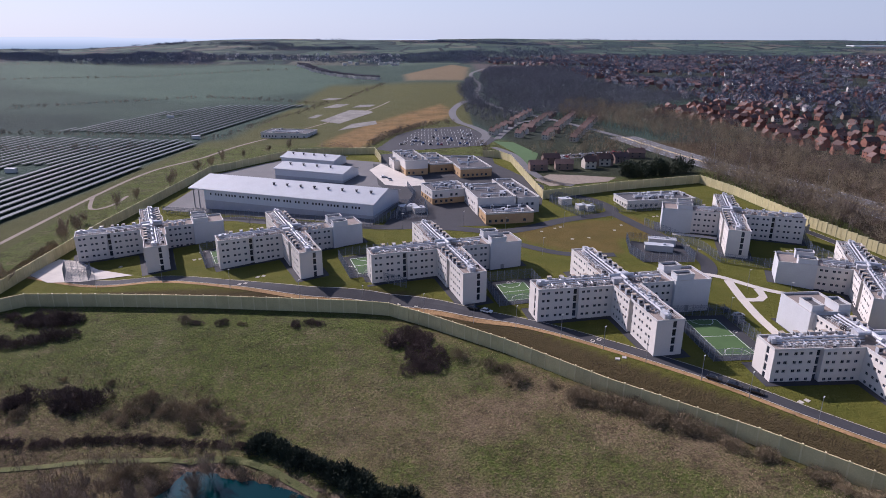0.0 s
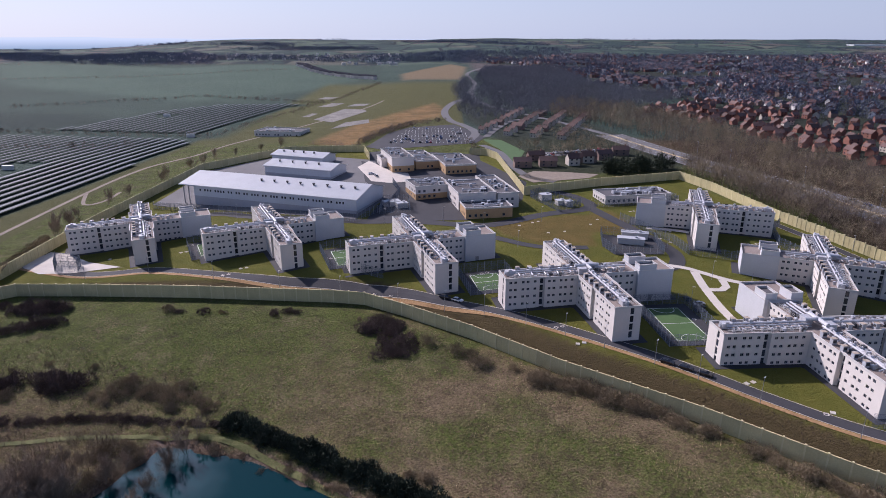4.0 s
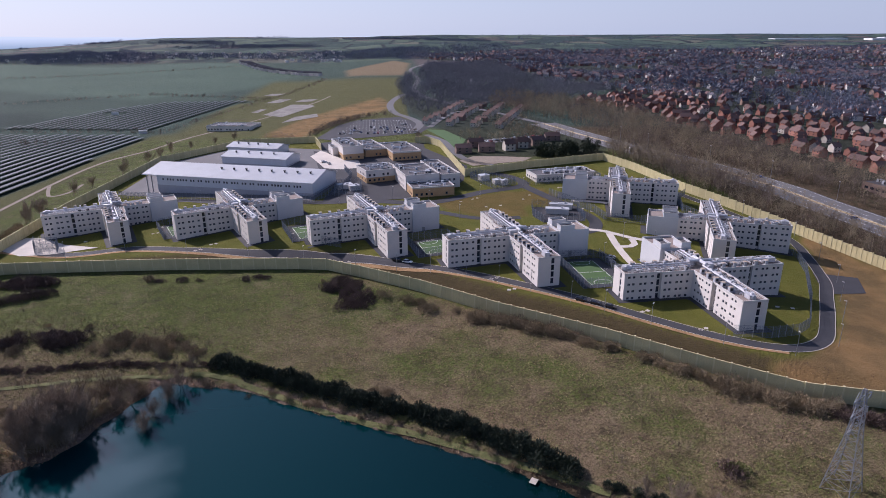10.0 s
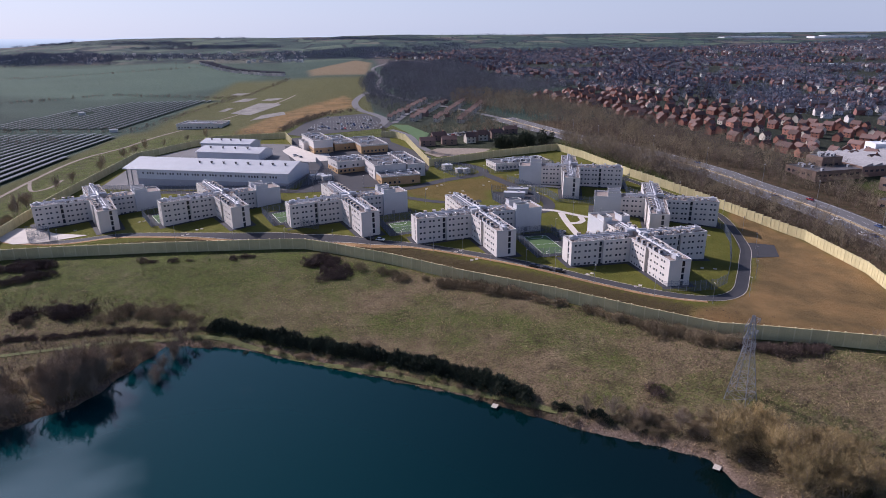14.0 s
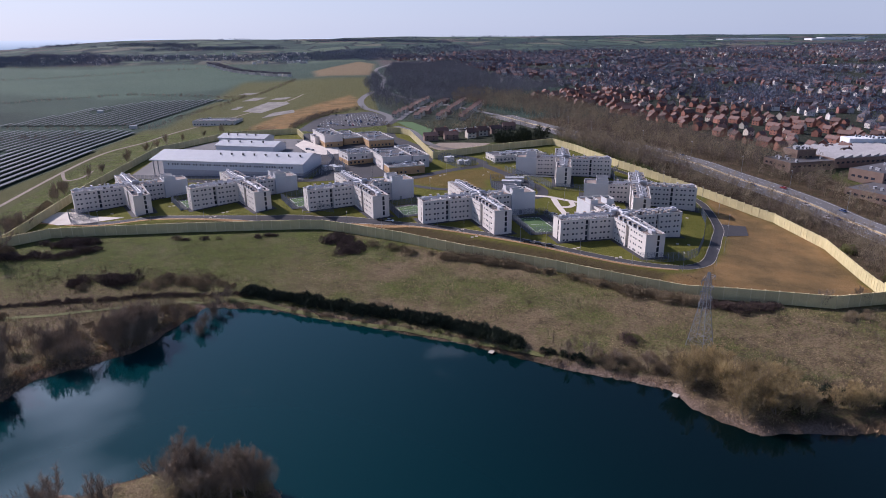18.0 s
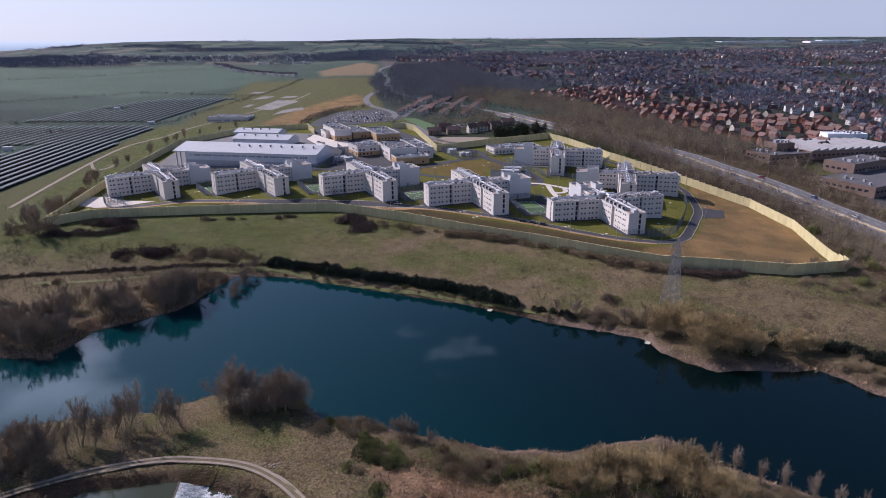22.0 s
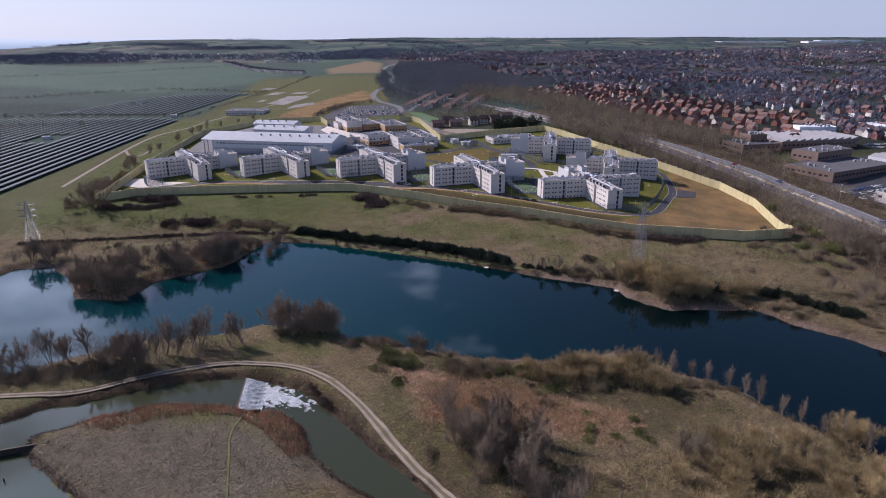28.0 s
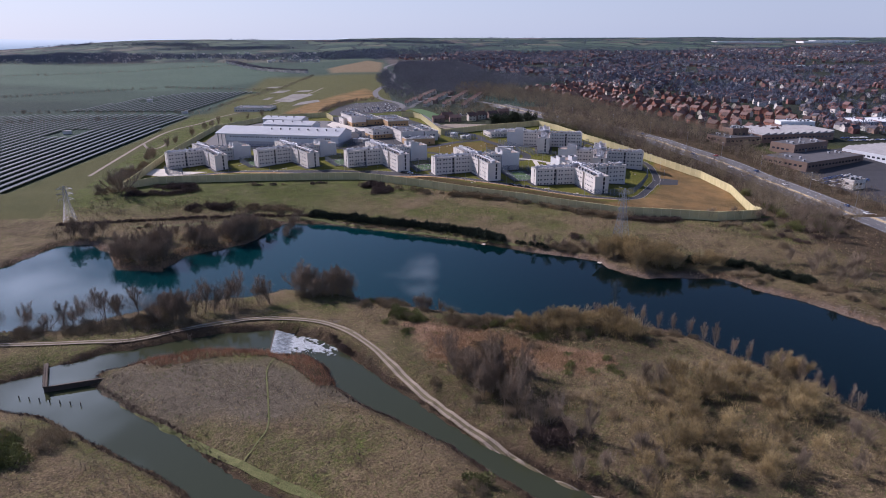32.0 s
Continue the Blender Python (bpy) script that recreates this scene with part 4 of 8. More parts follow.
        p, q = rot((6, 3.6), a), rot((e + 1, 3.6), a)
        for zz in (0.55, 1.1):
            rail.tube((*p, z + zz), (*q, z + zz), 0.05, n=4)
        for i in range(int((e - 5) / 2)):
            s = rot((6 + 2 * i, 3.6), a)
            rail.box(*s, z, 0.08, 0.08, 1.1)
        part("guard_rail", rail, M_COPING, t, "white guard rail")
        n_units = 5 if a else 2
        for i in range(n_units):
            part("roof_cowl", STACK, None, t, at=Matrix.Translation((*rot((7.6 + 4.4 * i, -3.3), a), z)) @ Matrix.Rotation(a * math.pi / 2, 4, "Z"))
        for i in range(8 if a else 3):
            part("roof_vent", VENT, None, t, at=Matrix.Translation((*rot((7.0 + 3.0 * i, 2.6), a), z)))
        if a:
            part("air_handling_unit", AHU, None, t, at=Matrix.Translation((*rot((e - .3, -0.4), a), z)) @ Matrix.Rotation(a * math.pi / 2, 4, "Z"))
    d = Build()
    for x, y in ((-2.5, -2.2), (2.4, 2.2)):
        d.box(x, y, HB - .55, 3.2, 2.2, 2.1)
    d.tube((-4.5, 0, HB + 1.6), (4.5, 0, HB + 1.6), 0.7, n=8)
    d.tube((0, -4.5, HB + 1.7), (0, 4.5, HB + 1.7), 0.6, n=8)
    part("duct_hub", d, M_DUCT, t, "cluster of silver ducts over the crossing")
    # tower
    w = Build()
    far_end = reach[0] - 0.6
    ring = [(17.5, -6.6), (far_end, -6.6), (far_end, 6.6), (17.5, 6.6)]
    for p, q in zip(ring, ring[1:] + ring[:1]):
        holes = [(4.6, 6.2, 0.0, 2.3)] if p == ring[0] else []
        for s in facade(w, p, q, -2.5, HB + 0.5, holes):
            db = Build()
            db.box(0, 0.05, 0, 1.58, 0.08, 2.28)
            part("door", db, M_WFRAME, t, "grey steel door", at=Matrix.Translation(s[0]) @ Matrix.Rotation(s[1], 4, "Z"))
    part("tower", w, M_GREYPANEL, t, "plain grey clad tower")
    r = Build()
    r.poly([(*p, HB - 0.2) for p in ring])
    part("roof", r, M_ROOF, t)
    c = Build()
    for p, q in zip(ring, ring[1:] + ring[:1]):
        c.box((p[0] + q[0]) / 2, (p[1] + q[1]) / 2, HB + .49, abs(p[0] - q[0]) + .3, abs(p[1] - q[1]) + .3, 0.14)
    part("coping", c, M_COPING, t)
    for y0 in (-6.5, 2.4):
        w = Build()
        pr = [(17.8, y0), (24.4, y0), (24.4, y0 + 4.0), (17.8, y0 + 4.0)]
        for p, q in zip(pr, pr[1:] + pr[:1]):
            facade(w, p, q, HB - .2, HB + 2.6, [])
            w.box((p[0] + q[0]) / 2, (p[1] + q[1]) / 2, HB + 2.6, abs(p[0] - q[0]) + .3, abs(p[1] - q[1]) + .3, 0.25, k=1)
        w.poly([(*p, HB + 2.0) for p in pr], 2)
        part("roof_enclosure", w, [M_GREYPANEL, M_COPING, M_FLATROOF], t, "open-topped grey roof enclosure")
    return t


BLOCKS = [(-136.5, 282.4, 26.1), (-68.1, 268.7, 26), (0.9, 244.6, 18.2), (62.7, 206.7, 10.8), (124.7, 165.2, 94.6), (163.5, 227.5, 158.6), (138.5, 292.7, 162.9)]
BLOCK_Z = [-2.4, 0.3, 1.6, 1.4, -0.6, -1.6, 3.1]
first, turned = house_block((31.8, 34.3)), house_block((34.3, 31.8))
for i, (x, y, a) in enumerate(BLOCKS):
    m = Matrix.Translation((x, y, BLOCK_Z[i])) @ Matrix.Rotation(radians(a), 4, "Z")
    if i in (0, 4):
        (turned if i else first).matrix_basis = m
    else:
        copy_thing(first, m)

# ---- roads and paving inside the compound ----
def road(name, label, pts, width, mat=M_ASPHALT, lift=0.1, category="road"):
    return tagged(new(name, ribbon(pts, width, lift).mesh(name, mat)), label, category, kind="structure")


RING_ROAD = [(-175, 251), (-141, 241), (-114, 243), (-83, 235), (-54, 227), (-29, 223), (-5, 214), (13, 204), (27, 197), (41, 188.5), (53, 180), (64, 172), (77, 162), (87, 153), (99, 141),
             (116, 126), (132, 118), (148, 124), (163, 143), (176, 162), (189, 182), (199, 208), (203, 232), (193, 262), (175, 305)]
road("road_ring", "dark asphalt patrol road along the wall", RING_ROAD, 4.6)
kerb = Build()
for s in (-2.45, 2.45):
    ribbon(RING_ROAD, 0.22, 0.2, kerb, shift=s)
tagged(new("kerb", kerb.mesh("kerb", M_CONC)), "pale concrete kerb along the patrol road", "kerb", kind="structure")
tagged(new("verge", ribbon(RING_ROAD[:17], 1.7, 0.12, shift=3.5).mesh("verge", M_SOIL)), "bare tan earth strip beside the patrol road", "verge", kind="structure")
road("road_middle", "dark asphalt service road", [(-160, 300), (-118, 322), (-93, 315), (-38, 300), (-12, 300), (4, 298), (32, 294), (63, 312), (90, 325), (87, 345), (72, 362)], 7)
road("road_east", "dark asphalt service road", [(90, 325), (98, 303), (107, 279), (113, 256), (108, 240), (97, 236)], 6.5, lift=0.13)
road("road_cross", "dark asphalt service road", [(20, 283), (31, 278), (49, 265), (60, 262), (76, 262)], 5, lift=0.13)
for p, w in (([(95, 243), (110, 239), (117, 233), (124, 226), (133, 221), (146, 217)], 3.2), ([(114, 234), (112, 218), (111, 201), (111, 186)], 3.4),
             ([(111, 291), (124, 287), (130, 284)], 3.6), ([(122, 226), (121, 219), (118, 216), (112, 216)], 3.0)):
    road("pavement", "pale concrete footpath across the lawn", p, w, M_PAVE, 0.15, "path")
drape("pavement_yard", "dark asphalt yard before the workshops", "yard", [(-30, 300), (24, 302), (17, 340), (-8, 338), (-12, 400), (-50, 440), (-40, 380), (-24, 345)], M_ASPHALT, 0.12, 4)
drape("pavement_offices", "dark asphalt yard round the gatehouse offices", "yard", [(-36, 402), (-50, 470), (-30, 476), (36, 462), (36, 440), (62, 379), (55, 340), (40, 309), (18, 306), (-6, 334)], M_ASPHALT, 0.06, 4)
drape("pavement_gate", "pale concrete yard behind the gatehouse", "yard", [(-24, 376), (-10, 380), (-14, 402), (-24, 404), (-44, 438), (-50, 420), (-36, 380)], M_PAVE, 0.17, 4)
drape("pavement_hall", "grey asphalt yard round the workshops", "yard", [(-160, 345), (-36, 303), (-22, 345), (-40, 440), (-110, 478), (-156, 430)], M_LANE, 0.08, 4)
drape("pavement_compound", "dark asphalt of a fenced store compound", "yard", [(86, 281), (109, 273), (108, 254), (86, 253), (83, 264)], M_ASPHALT, 0.16, 4)
drape("pavement_apron", "pale concrete apron at the road's end", "apron", [(-178, 251), (-174, 268), (-164, 266), (-150, 256), (-131, 248), (-151, 243), (-164, 242)], M_PAVE, 0.18, 3)
drape("pavement_bay", "dark asphalt turning bay beside bare soil", "bay", [(190, 191), (208, 187), (198, 169), (178, 166)], M_ASPHALT, 0.14, 3)
for i, (x, y, a) in enumerate(BLOCKS):
    # paved margin round each block
    m = Matrix.Rotation(radians(a), 2)
    reach = (34.3, 31.8) if i == 4 else (31.8, 34.3)
    ring = []
    for q in range(4):
        e = reach[q % 2] + 2.2
        for p in ((8, -7.2), (e, -6.8), (e, 6.8), (8, 7.2)):
            v = m @ Vector(rot(p, q))
            ring.append((x + v.x, y + v.y))
    drape("pavement_block", "dark asphalt margin round a block", "path", ring, M_ASPHALT, 0.07, 5)


# ---- ball courts and fences ----
def fence_panel():
    b = Build()
    for i in range(19):
        b.box(-1.5 + 0.1667 * i, 0, 0.1, 0.036, 0.02, 4.1)
    for z in (0.1, 1.1, 2.1, 3.1, 4.15):
        b.box(0, 0, z, 3.0, 0.02, 0.05)
    return b.mesh("mesh_panel", M_MESHPANEL)


FENCE = fence_panel()
fb = Build()
fb.box(0, 0, 0, 0.12, 0.12, 4.4)
fb.box(0, 0, 4.4, 0.16, 0.16, 0.05)
FPOST = fb.mesh("post", M_STEEL)


def fence(label, pts, closed=False, tall=1.0):
    f = thing("mesh_fence", label, "fence", "mesh fences")
    pts = list(pts) + ([pts[0]] if closed else [])
    for (ax, ay), (bx, by) in zip(pts, pts[1:]):
        d = math.hypot(bx - ax, by - ay)
        k = max(1, round(d / 3))
        turn = Matrix.Rotation(math.atan2(by - ay, bx - ax), 4, "Z")
        for i in range(k):
            x, y = ax + (bx - ax) * (i + .5) / k, ay + (by - ay) * (i + .5) / k
            part("mesh_panel", FENCE, None, f, at=Matrix.Translation((x, y, h(x, y))) @ turn @ Matrix.Diagonal((d / k / 3, 1, tall, 1)))
            x, y = ax + (bx - ax) * i / k, ay + (by - ay) * i / k
            part("post", FPOST, None, f, at=Matrix.Translation((x, y, h(x, y))) @ turn @ Matrix.Diagonal((1, 1, tall, 1)))
    return f


def court(cx, cy, w, d, turn, turf=True, z0=0.2):
    m = Matrix.Rotation(radians(turn), 2)

    def to(x, y):
        v = m @ Vector((x, y))
        return (cx + v.x, cy + v.y)

    outer = [to(x * (w / 2 + 4), y * (d / 2 + 3)) for x, y in ((-1, -1), (1, -1), (1, 1), (-1, 1))]
    drape("pavement_court", "dark asphalt surround of a ball court", "court", outer, M_ASPHALT, 0.15, 3)
    if turf:
        drape("turf_court", "green artificial turf ball court", "court", [to(x * w / 2, y * d / 2) for x, y in ((-1, -1), (1, -1), (1, 1), (-1, 1))], M_TURF, z0, 3)
        lines = Build()
        for p, q in (((-1, -1), (1, -1)), ((1, -1), (1, 1)), ((1, 1), (-1, 1)), ((-1, 1), (-1, -1)), ((-1, 0), (1, 0))):
            ribbon([to(p[0] * (w / 2 - .4), p[1] * (d / 2 - .4)), to(q[0] * (w / 2 - .4), q[1] * (d / 2 - .4))], 0.18, z0 + .03, lines)
        for s in (-1, 1):
            arc = [to(math.cos(t) * 4.0, s * (d / 2 - .4 - math.sin(t) * 4.0)) for t in np.linspace(0, math.pi, 9)]
            ribbon(arc, 0.18, z0 + .03, lines, step=1.0)
        tagged(new("court_lines", lines.mesh("court_lines", M_LINE)), "white painted lines of a ball court", "markings", kind="structure")
    fence("grey steel mesh fence round a ball court", outer, True)


court(90.5, 186, 12, 25, 6)
court(28, 222, 12, 16, 12)
court(-31, 250, 14, 18, 20)
court(-97, 268, 14, 18, 26)
fence("grey steel mesh fence beside the patrol road", [(192, 226), (193, 207), (186, 190), (166, 157), (150, 134), (142, 128), (131, 125), (119, 127)])
fence("grey steel mesh fence along a service road", [(101, 303), (110, 285), (117, 268), (119, 254), (135, 248), (160, 256), (172, 250)])
fence("grey steel mesh fence before the workshops", [(-156, 338), (-100, 320), (-36, 299), (-20, 322), (-16, 352), (-22, 374)])
fence("grey steel mesh fence round a plant compound", [(60, 345), (66, 352), (86, 328), (72, 317)], True)
fence("grey steel mesh fence round a utility compound", [(-24, 312), (-8, 316), (-10, 336), (-24, 334)], True)
fence("grey steel mesh cage on a concrete apron", [(-163, 254), (-151, 252), (-148, 244), (-158, 244)], True, 1.3)
fence("grey steel mesh fence beside a low block", [(93, 328), (98, 326), (142, 335), (140, 344)])
fence("grey steel mesh fence round a store compound", [(86, 281), (109, 273), (108, 254), (86, 253), (83, 264)], True)
fence("grey steel mesh fence between two blocks", [(-24, 232), (-14, 226)])
fence("grey steel mesh fence round a garden court", [(170, 258), (166, 268), (172, 288), (180, 296)])


# ---- workshops ----
def hall(x, y, turn, length, depth, eave, rise, label, windows=True, canopy=0.0, ridge=0.55):
    t = thing("workshop_hall", label, "building", "workshops", at=Matrix.Translation((x, y, h(x + length / 2, y))) @ Matrix.Rotation(radians(turn), 4, "Z"))
    w = Build()
    holes = []
    if windows:
        u = 9.0
        while u < length - 12:
            for k in range(rnd.choice((2, 3, 3, 4))):
                holes.append((u, u + 1.1, eave - 3.2, eave - 1.9))
                u += 1.9
            u += 1.4
    ring = [(canopy, 0), (length, 0), (length, depth), (canopy, depth)]
    panes = []
    for i, (p, q) in enumerate(zip(ring, ring[1:] + ring[:1])):
        hs = [(o[0] - canopy, o[1] - canopy, o[2], o[3]) for o in holes if o[0] > canopy + 2] if i == 0 else []
        facade(w, p, q, -3, eave * 0.32, [], k=1)
        panes += facade(w, p, q, eave * 0.32, eave, hs)
    for xx in (canopy, length):
        tri = [(xx, 0, eave), (xx, depth, eave), (xx, depth * ridge, eave + rise)]
        w.poly(tri if xx else tri[::-1])
    part("wall", w, [M_CLAD, M_PLINTH], t, "silver-grey clad wall on a grey plinth")
    wm_ = window_mesh(1.1, 1.3, 0)
    for p, a in panes:
        part("window", wm_, None, t, at=Matrix.Translation(p) @ Matrix.Rotation(a, 4, "Z"))
    over = 0.8
    for y0, y1, z0, z1 in ((-over, depth * ridge, eave - .1, eave + rise), (depth + over, depth * ridge, eave - .1, eave + rise)):
        r = Build()
        for e_ in (-over, length + over):
            r.poly([(e_, y0, z0), (e_, y1, z1), (e_, y1, z1 + .25), (e_, y0, z0 + .25)])
        r.poly([(-over, y0, z0), (length + over, y0, z0), (length + over, y1, z1), (-over, y1, z1)] if y0 < y1 else
               [(length + over, y0, z0), (-over, y0, z0), (-over, y1, z1), (length + over, y1, z1)])
        r.poly([(-over, y0, z0 + .25), (length + over, y0, z0 + .25), (length + over, y1, z1 + .25), (-over, y1, z1 + .25)] if y0 < y1 else
               [(length + over, y0, z0 + .25), (-over, y0, z0 + .25), (-over, y1, z1 + .25), (length + over, y1, z1 + .25)])
        part("roof_slope", r, M_SEAM, t, "pale standing-seam roof slope")
        r = Build()
        s = -over
        while s < length + over:
            r.poly([(s, y0, z0 + .33), (s + .1, y0, z0 + .33), (s + .1, y1, z1 + .33), (s, y1, z1 + .33)])
            r.poly([(s, y0, z0 + .25), (s + .1, y0, z0 + .25), (s + .1, y0, z0 + .33), (s, y0, z0 + .33)])
            s += 1.2
        part("roof_seams", r, M_SEAM, t)["kind"] = "stuff"
    c = Build()
    c.box(length / 2, -over, eave - .35, length + 1.6, .3, .35)
    part("gutter", c, M_CLAD, t)
    for i in range(8 if length > 80 else 4):
        v = Build()
        xx = length * (0.42 + 0.075 * i) if length > 80 else length * (0.15 + 0.2 * i)
        yy = depth * ridge * 0.62
        v.tube((xx, yy, eave + rise * .6), (xx, yy, eave + rise * .62 + 1.2), 0.5, n=8)
        v.tube((xx, yy, eave + rise * .62 + 1.2), (xx, yy, eave + rise * .62 + 1.5), 0.85, n=8)
        part("roof_vent", v, M_DARKMETAL, t, "dark roof ventilator")
    if canopy:
        for xx, yy in ((1, 1), (1, depth * .4), (1, depth - 1), (canopy / 2, 1)):
            v = Build()
            v.box(xx, yy, -3, .5, .5, eave + 3)
            part("column", v, M_STEEL, t)
    return t


hall(-143, 347.5, -18.7, 113, 34, 9.0, 4.2, "long silver workshop hall with a pale standing-seam roof", canopy=9)
hall(-110, 405, -20, 50, 21, 6.5, 2.5, "smaller silver workshop hall with a pale roof", windows=False)
hall(-115, 443, -20, 42, 18, 6.0, 2.2, "silver store hall with a pale roof and dark vents", windows=False)


# ---- gatehouse and offices ----
def office(x, y, turn, w, d, ht, tan, label, units=6, rows=1, roof=M_FLATROOF):
    t = thing("office_block", label, "building", "offices", at=Matrix.Translation((x, y, h(x, y))) @ Matrix.Rotation(radians(turn), 4, "Z"))
    ring = [(0, 0), (w, 0), (w, d), (0, d)]
    b = Build()
    panes = []
    for p, q in zip(ring, ring[1:] + ring[:1]):
        ln = math.hypot(q[0] - p[0], q[1] - p[1])
        hs = []
        for r in range(rows):
            u = 1.6
            while u < ln - 2.5:
                if rnd.random() < 0.75:
                    hs.append((u, u + 1.4, 1.0 + 3.2 * r, 2.5 + 3.2 * r))
                u += 3.0
        low = [o for o in hs if o[3] < tan]
        high = [o for o in hs if o[2] > tan and o[3] < ht - .5]
        if tan:
            panes += facade(b, p, q, -3, tan, low, k=1)
        panes += facade(b, p, q, tan if tan else -3, ht, high)
    part("wall", b, [M_RENDER, M_TAN], t, "white render over tan brick" if 0 < tan < ht - .5 else "")
    wm_ = window_mesh(1.4, 1.5, 1)
    for p, a in panes:
        part("window", wm_, None, t, at=Matrix.Translation(p) @ Matrix.Rotation(a, 4, "Z"))
    r = Build()
    r.poly([(*p, ht - .6) for p in ring])
    part("roof", r, roof, t, "dark flat roof")
    c = Build()
    for p, q in zip(ring, ring[1:] + ring[:1]):
        c.box((p[0] + q[0]) / 2, (p[1] + q[1]) / 2, ht - .65, abs(p[0] - q[0]) + .45, abs(p[1] - q[1]) + .45, 0.75)
    part("coping", c, M_COPING, t, "white parapet coping")
    for i in range(units):
        part("plant_unit", UNIT, None, t, at=Matrix.Translation((rnd.uniform(2, w - 2), rnd.uniform(2, d - 2), ht - .6)) @ Matrix.Rotation(rnd.choice((0, 1.57)), 4, "Z"))
    for i in range(3):
        v = Build()
        yy = rnd.uniform(2, d - 2)
        v.tube((w * .2, yy, ht + .3), (w * rnd.uniform(.6, .85), yy, ht + .3), 0.35, n=8)
        v.box(w * .2, yy, ht - .6, .8, .8, 1.5)
        v.box(w * .5, yy, ht - .6, .2, .6, .8)
        part("duct", v, M_DUCT, t)
    return t


office(-24.5, 403, 17, 15, 38, 10, 4.2, "tall white gatehouse on a tan brick base", 8, 1)
office(-9, 412, 17, 16, 40, 6, 5.0, "low tan brick entrance wing with a flat roof", 4, 1)
office(11, 398, 14, 21, 42, 6.4, 5.4, "tan brick office wing with a dark flat roof", 6, 1)
office(-6, 338, 20, 22, 20, 8, 3.4, "white two-storey office on a tan brick base", 10, 2)
office(18, 318.5, 13, 21, 33, 9.5, 0, "white central office with a dark roof and plant", 10, 2)
office(21.5, 303.5, 11, 25, 15, 6, 5.2, "tan brick health wing with a dark flat roof", 7, 1)
office(39.5, 323, 13, 12, 46, 8.6, 0, "white office wing with roof plant", 8, 2)
office(100, 331, 11, 40, 17, 4.8, 0, "low white segregation block crowded with roof plant", 26, 1)
office(-33, 418, 17, 8, 16, 6, 0, "small grey gate lodge", 1, 1)
for i, (x, y, sx, sy, sz, a) in enumerate(((68, 341, 6, 5, 3.2, .3), (75, 331, 5, 4, 2.6, .3), (79, 328, 4, 3, 3.0, .3), (-19, 328, 9, 5, 2.6, .4), (-13, 324, 6, 3.5, 2.8, .4),
                                           (97, 268, 12, 4, 2.8, -.25), (101, 276, 12, 4, 2.9, -.25))):
    t = thing("plant_kiosk", "pale grey flat-roofed utility kiosk in a compound", "kiosk", "kiosks", at=Matrix.Translation((x, y, h(x, y))) @ Matrix.Rotation(a, 4, "Z"))
    b = Build()
    b.box(0, 0, -.5, sx, sy, sz + .5)
    part("body", b, M_COPING, t)
    b = Build()
    b.box(0, 0, sz, sx + .5, sy + .5, .2)
    b.box(sx * .2, 0, sz + .2, 1.2, 1.2, .7)
    part("roof", b, M_SEAM, t)

# ---- lamp posts, covers, bollards ----
lb = Build()
lb.tube((0, 0, -.3), (0, 0, 8.0), 0.09, 0.06)
LPOLE = lb.mesh("pole", M_STEEL)
lb = Build()
lb.box(0.3, 0, 7.95, 0.9, 0.28, 0.14)
LHEAD = lb.mesh("lamp_head", M_COPING)
spots = curve_points(RING_ROAD, 26)[1:-1]
for i, p in enumerate(spots):
    d = (spots[min(i + 1, len(spots) - 1)] - spots[max(i - 1, 0)]).normalized()
    x, y = p.x + d.y * 4.6, p.y - d.x * 4.6
    t = thing("street_lamp", "slim grey steel lamp post beside the patrol road", "lamp", "lamp posts", at=Matrix.Translation((x, y, h(x, y))) @ Matrix.Rotation(math.atan2(d.x, -d.y), 4, "Z"))
    part("pole", LPOLE, None, t)
    part("lamp_head", LHEAD, None, t)
for x, y in ((60, 300), (88, 314), (30, 290), (-60, 305), (10, 300), (-100, 312), (112, 262), (128, 214), (118, 226), (44, 262), (-20, 296), (100, 200)):
    t = thing("street_lamp", "slim grey steel lamp post on the lawn", "lamp", "lamp posts", at=Matrix.Translation((x, y, h(x, y))))
    part("pole", LPOLE, None, t)
    part("lamp_head", LHEAD, None, t)
cb = Build()
for x, y, sx, sy in ((0, -.55, 1.3, .2), (0, .55, 1.3, .2), (-.55, 0, .2, .9), (.55, 0, .2, .9)):
    cb.box(x, y, -.2, sx, sy, .32)
cb.box(0, 0, -.2, .9, .9, .24)
COVER = cb.mesh("drain_cover", M_PAVE)
crnd = random.Random(3)
for i in range(len(BLOCKS) * 9):
    bx, by, a = BLOCKS[i % len(BLOCKS)]
    r, w = crnd.uniform(24, 38), crnd.uniform(0, 6.28)
    w = radians(a) + math.pi / 4 + (i // 7) * math.pi / 2 + crnd.uniform(-.35, .35)
    x, y = bx + r * math.cos(w), by + r * math.sin(w)
    thing("drain_cover", "pale concrete drain cover set in the lawn", "cover", "drain covers", b=COVER, mats=[], at=Matrix.Translation((x, y, h(x, y) + .05)) @ Matrix.Rotation(w, 4, "Z"))
    if i % 2:
        thing("drain_cover", "pale concrete drain cover set in the lawn", "cover", "drain covers", b=COVER, mats=[], at=Matrix.Translation((x + 2.2, y + .8, h(x + 2.2, y + .8) + .05)) @ Matrix.Rotation(w, 4, "Z"))
for i in range(7):
    x, y = crnd.uniform(45, 92), crnd.uniform(276, 306)
    if away(np.array([x]), np.array([y]), FIELD)[0] < -3:
        thing("drain_cover", "pale concrete drain cover set in worn grass", "cover", "drain covers", b=COVER, mats=[], at=Matrix.Translation((x, y, h(x, y) + .05)))


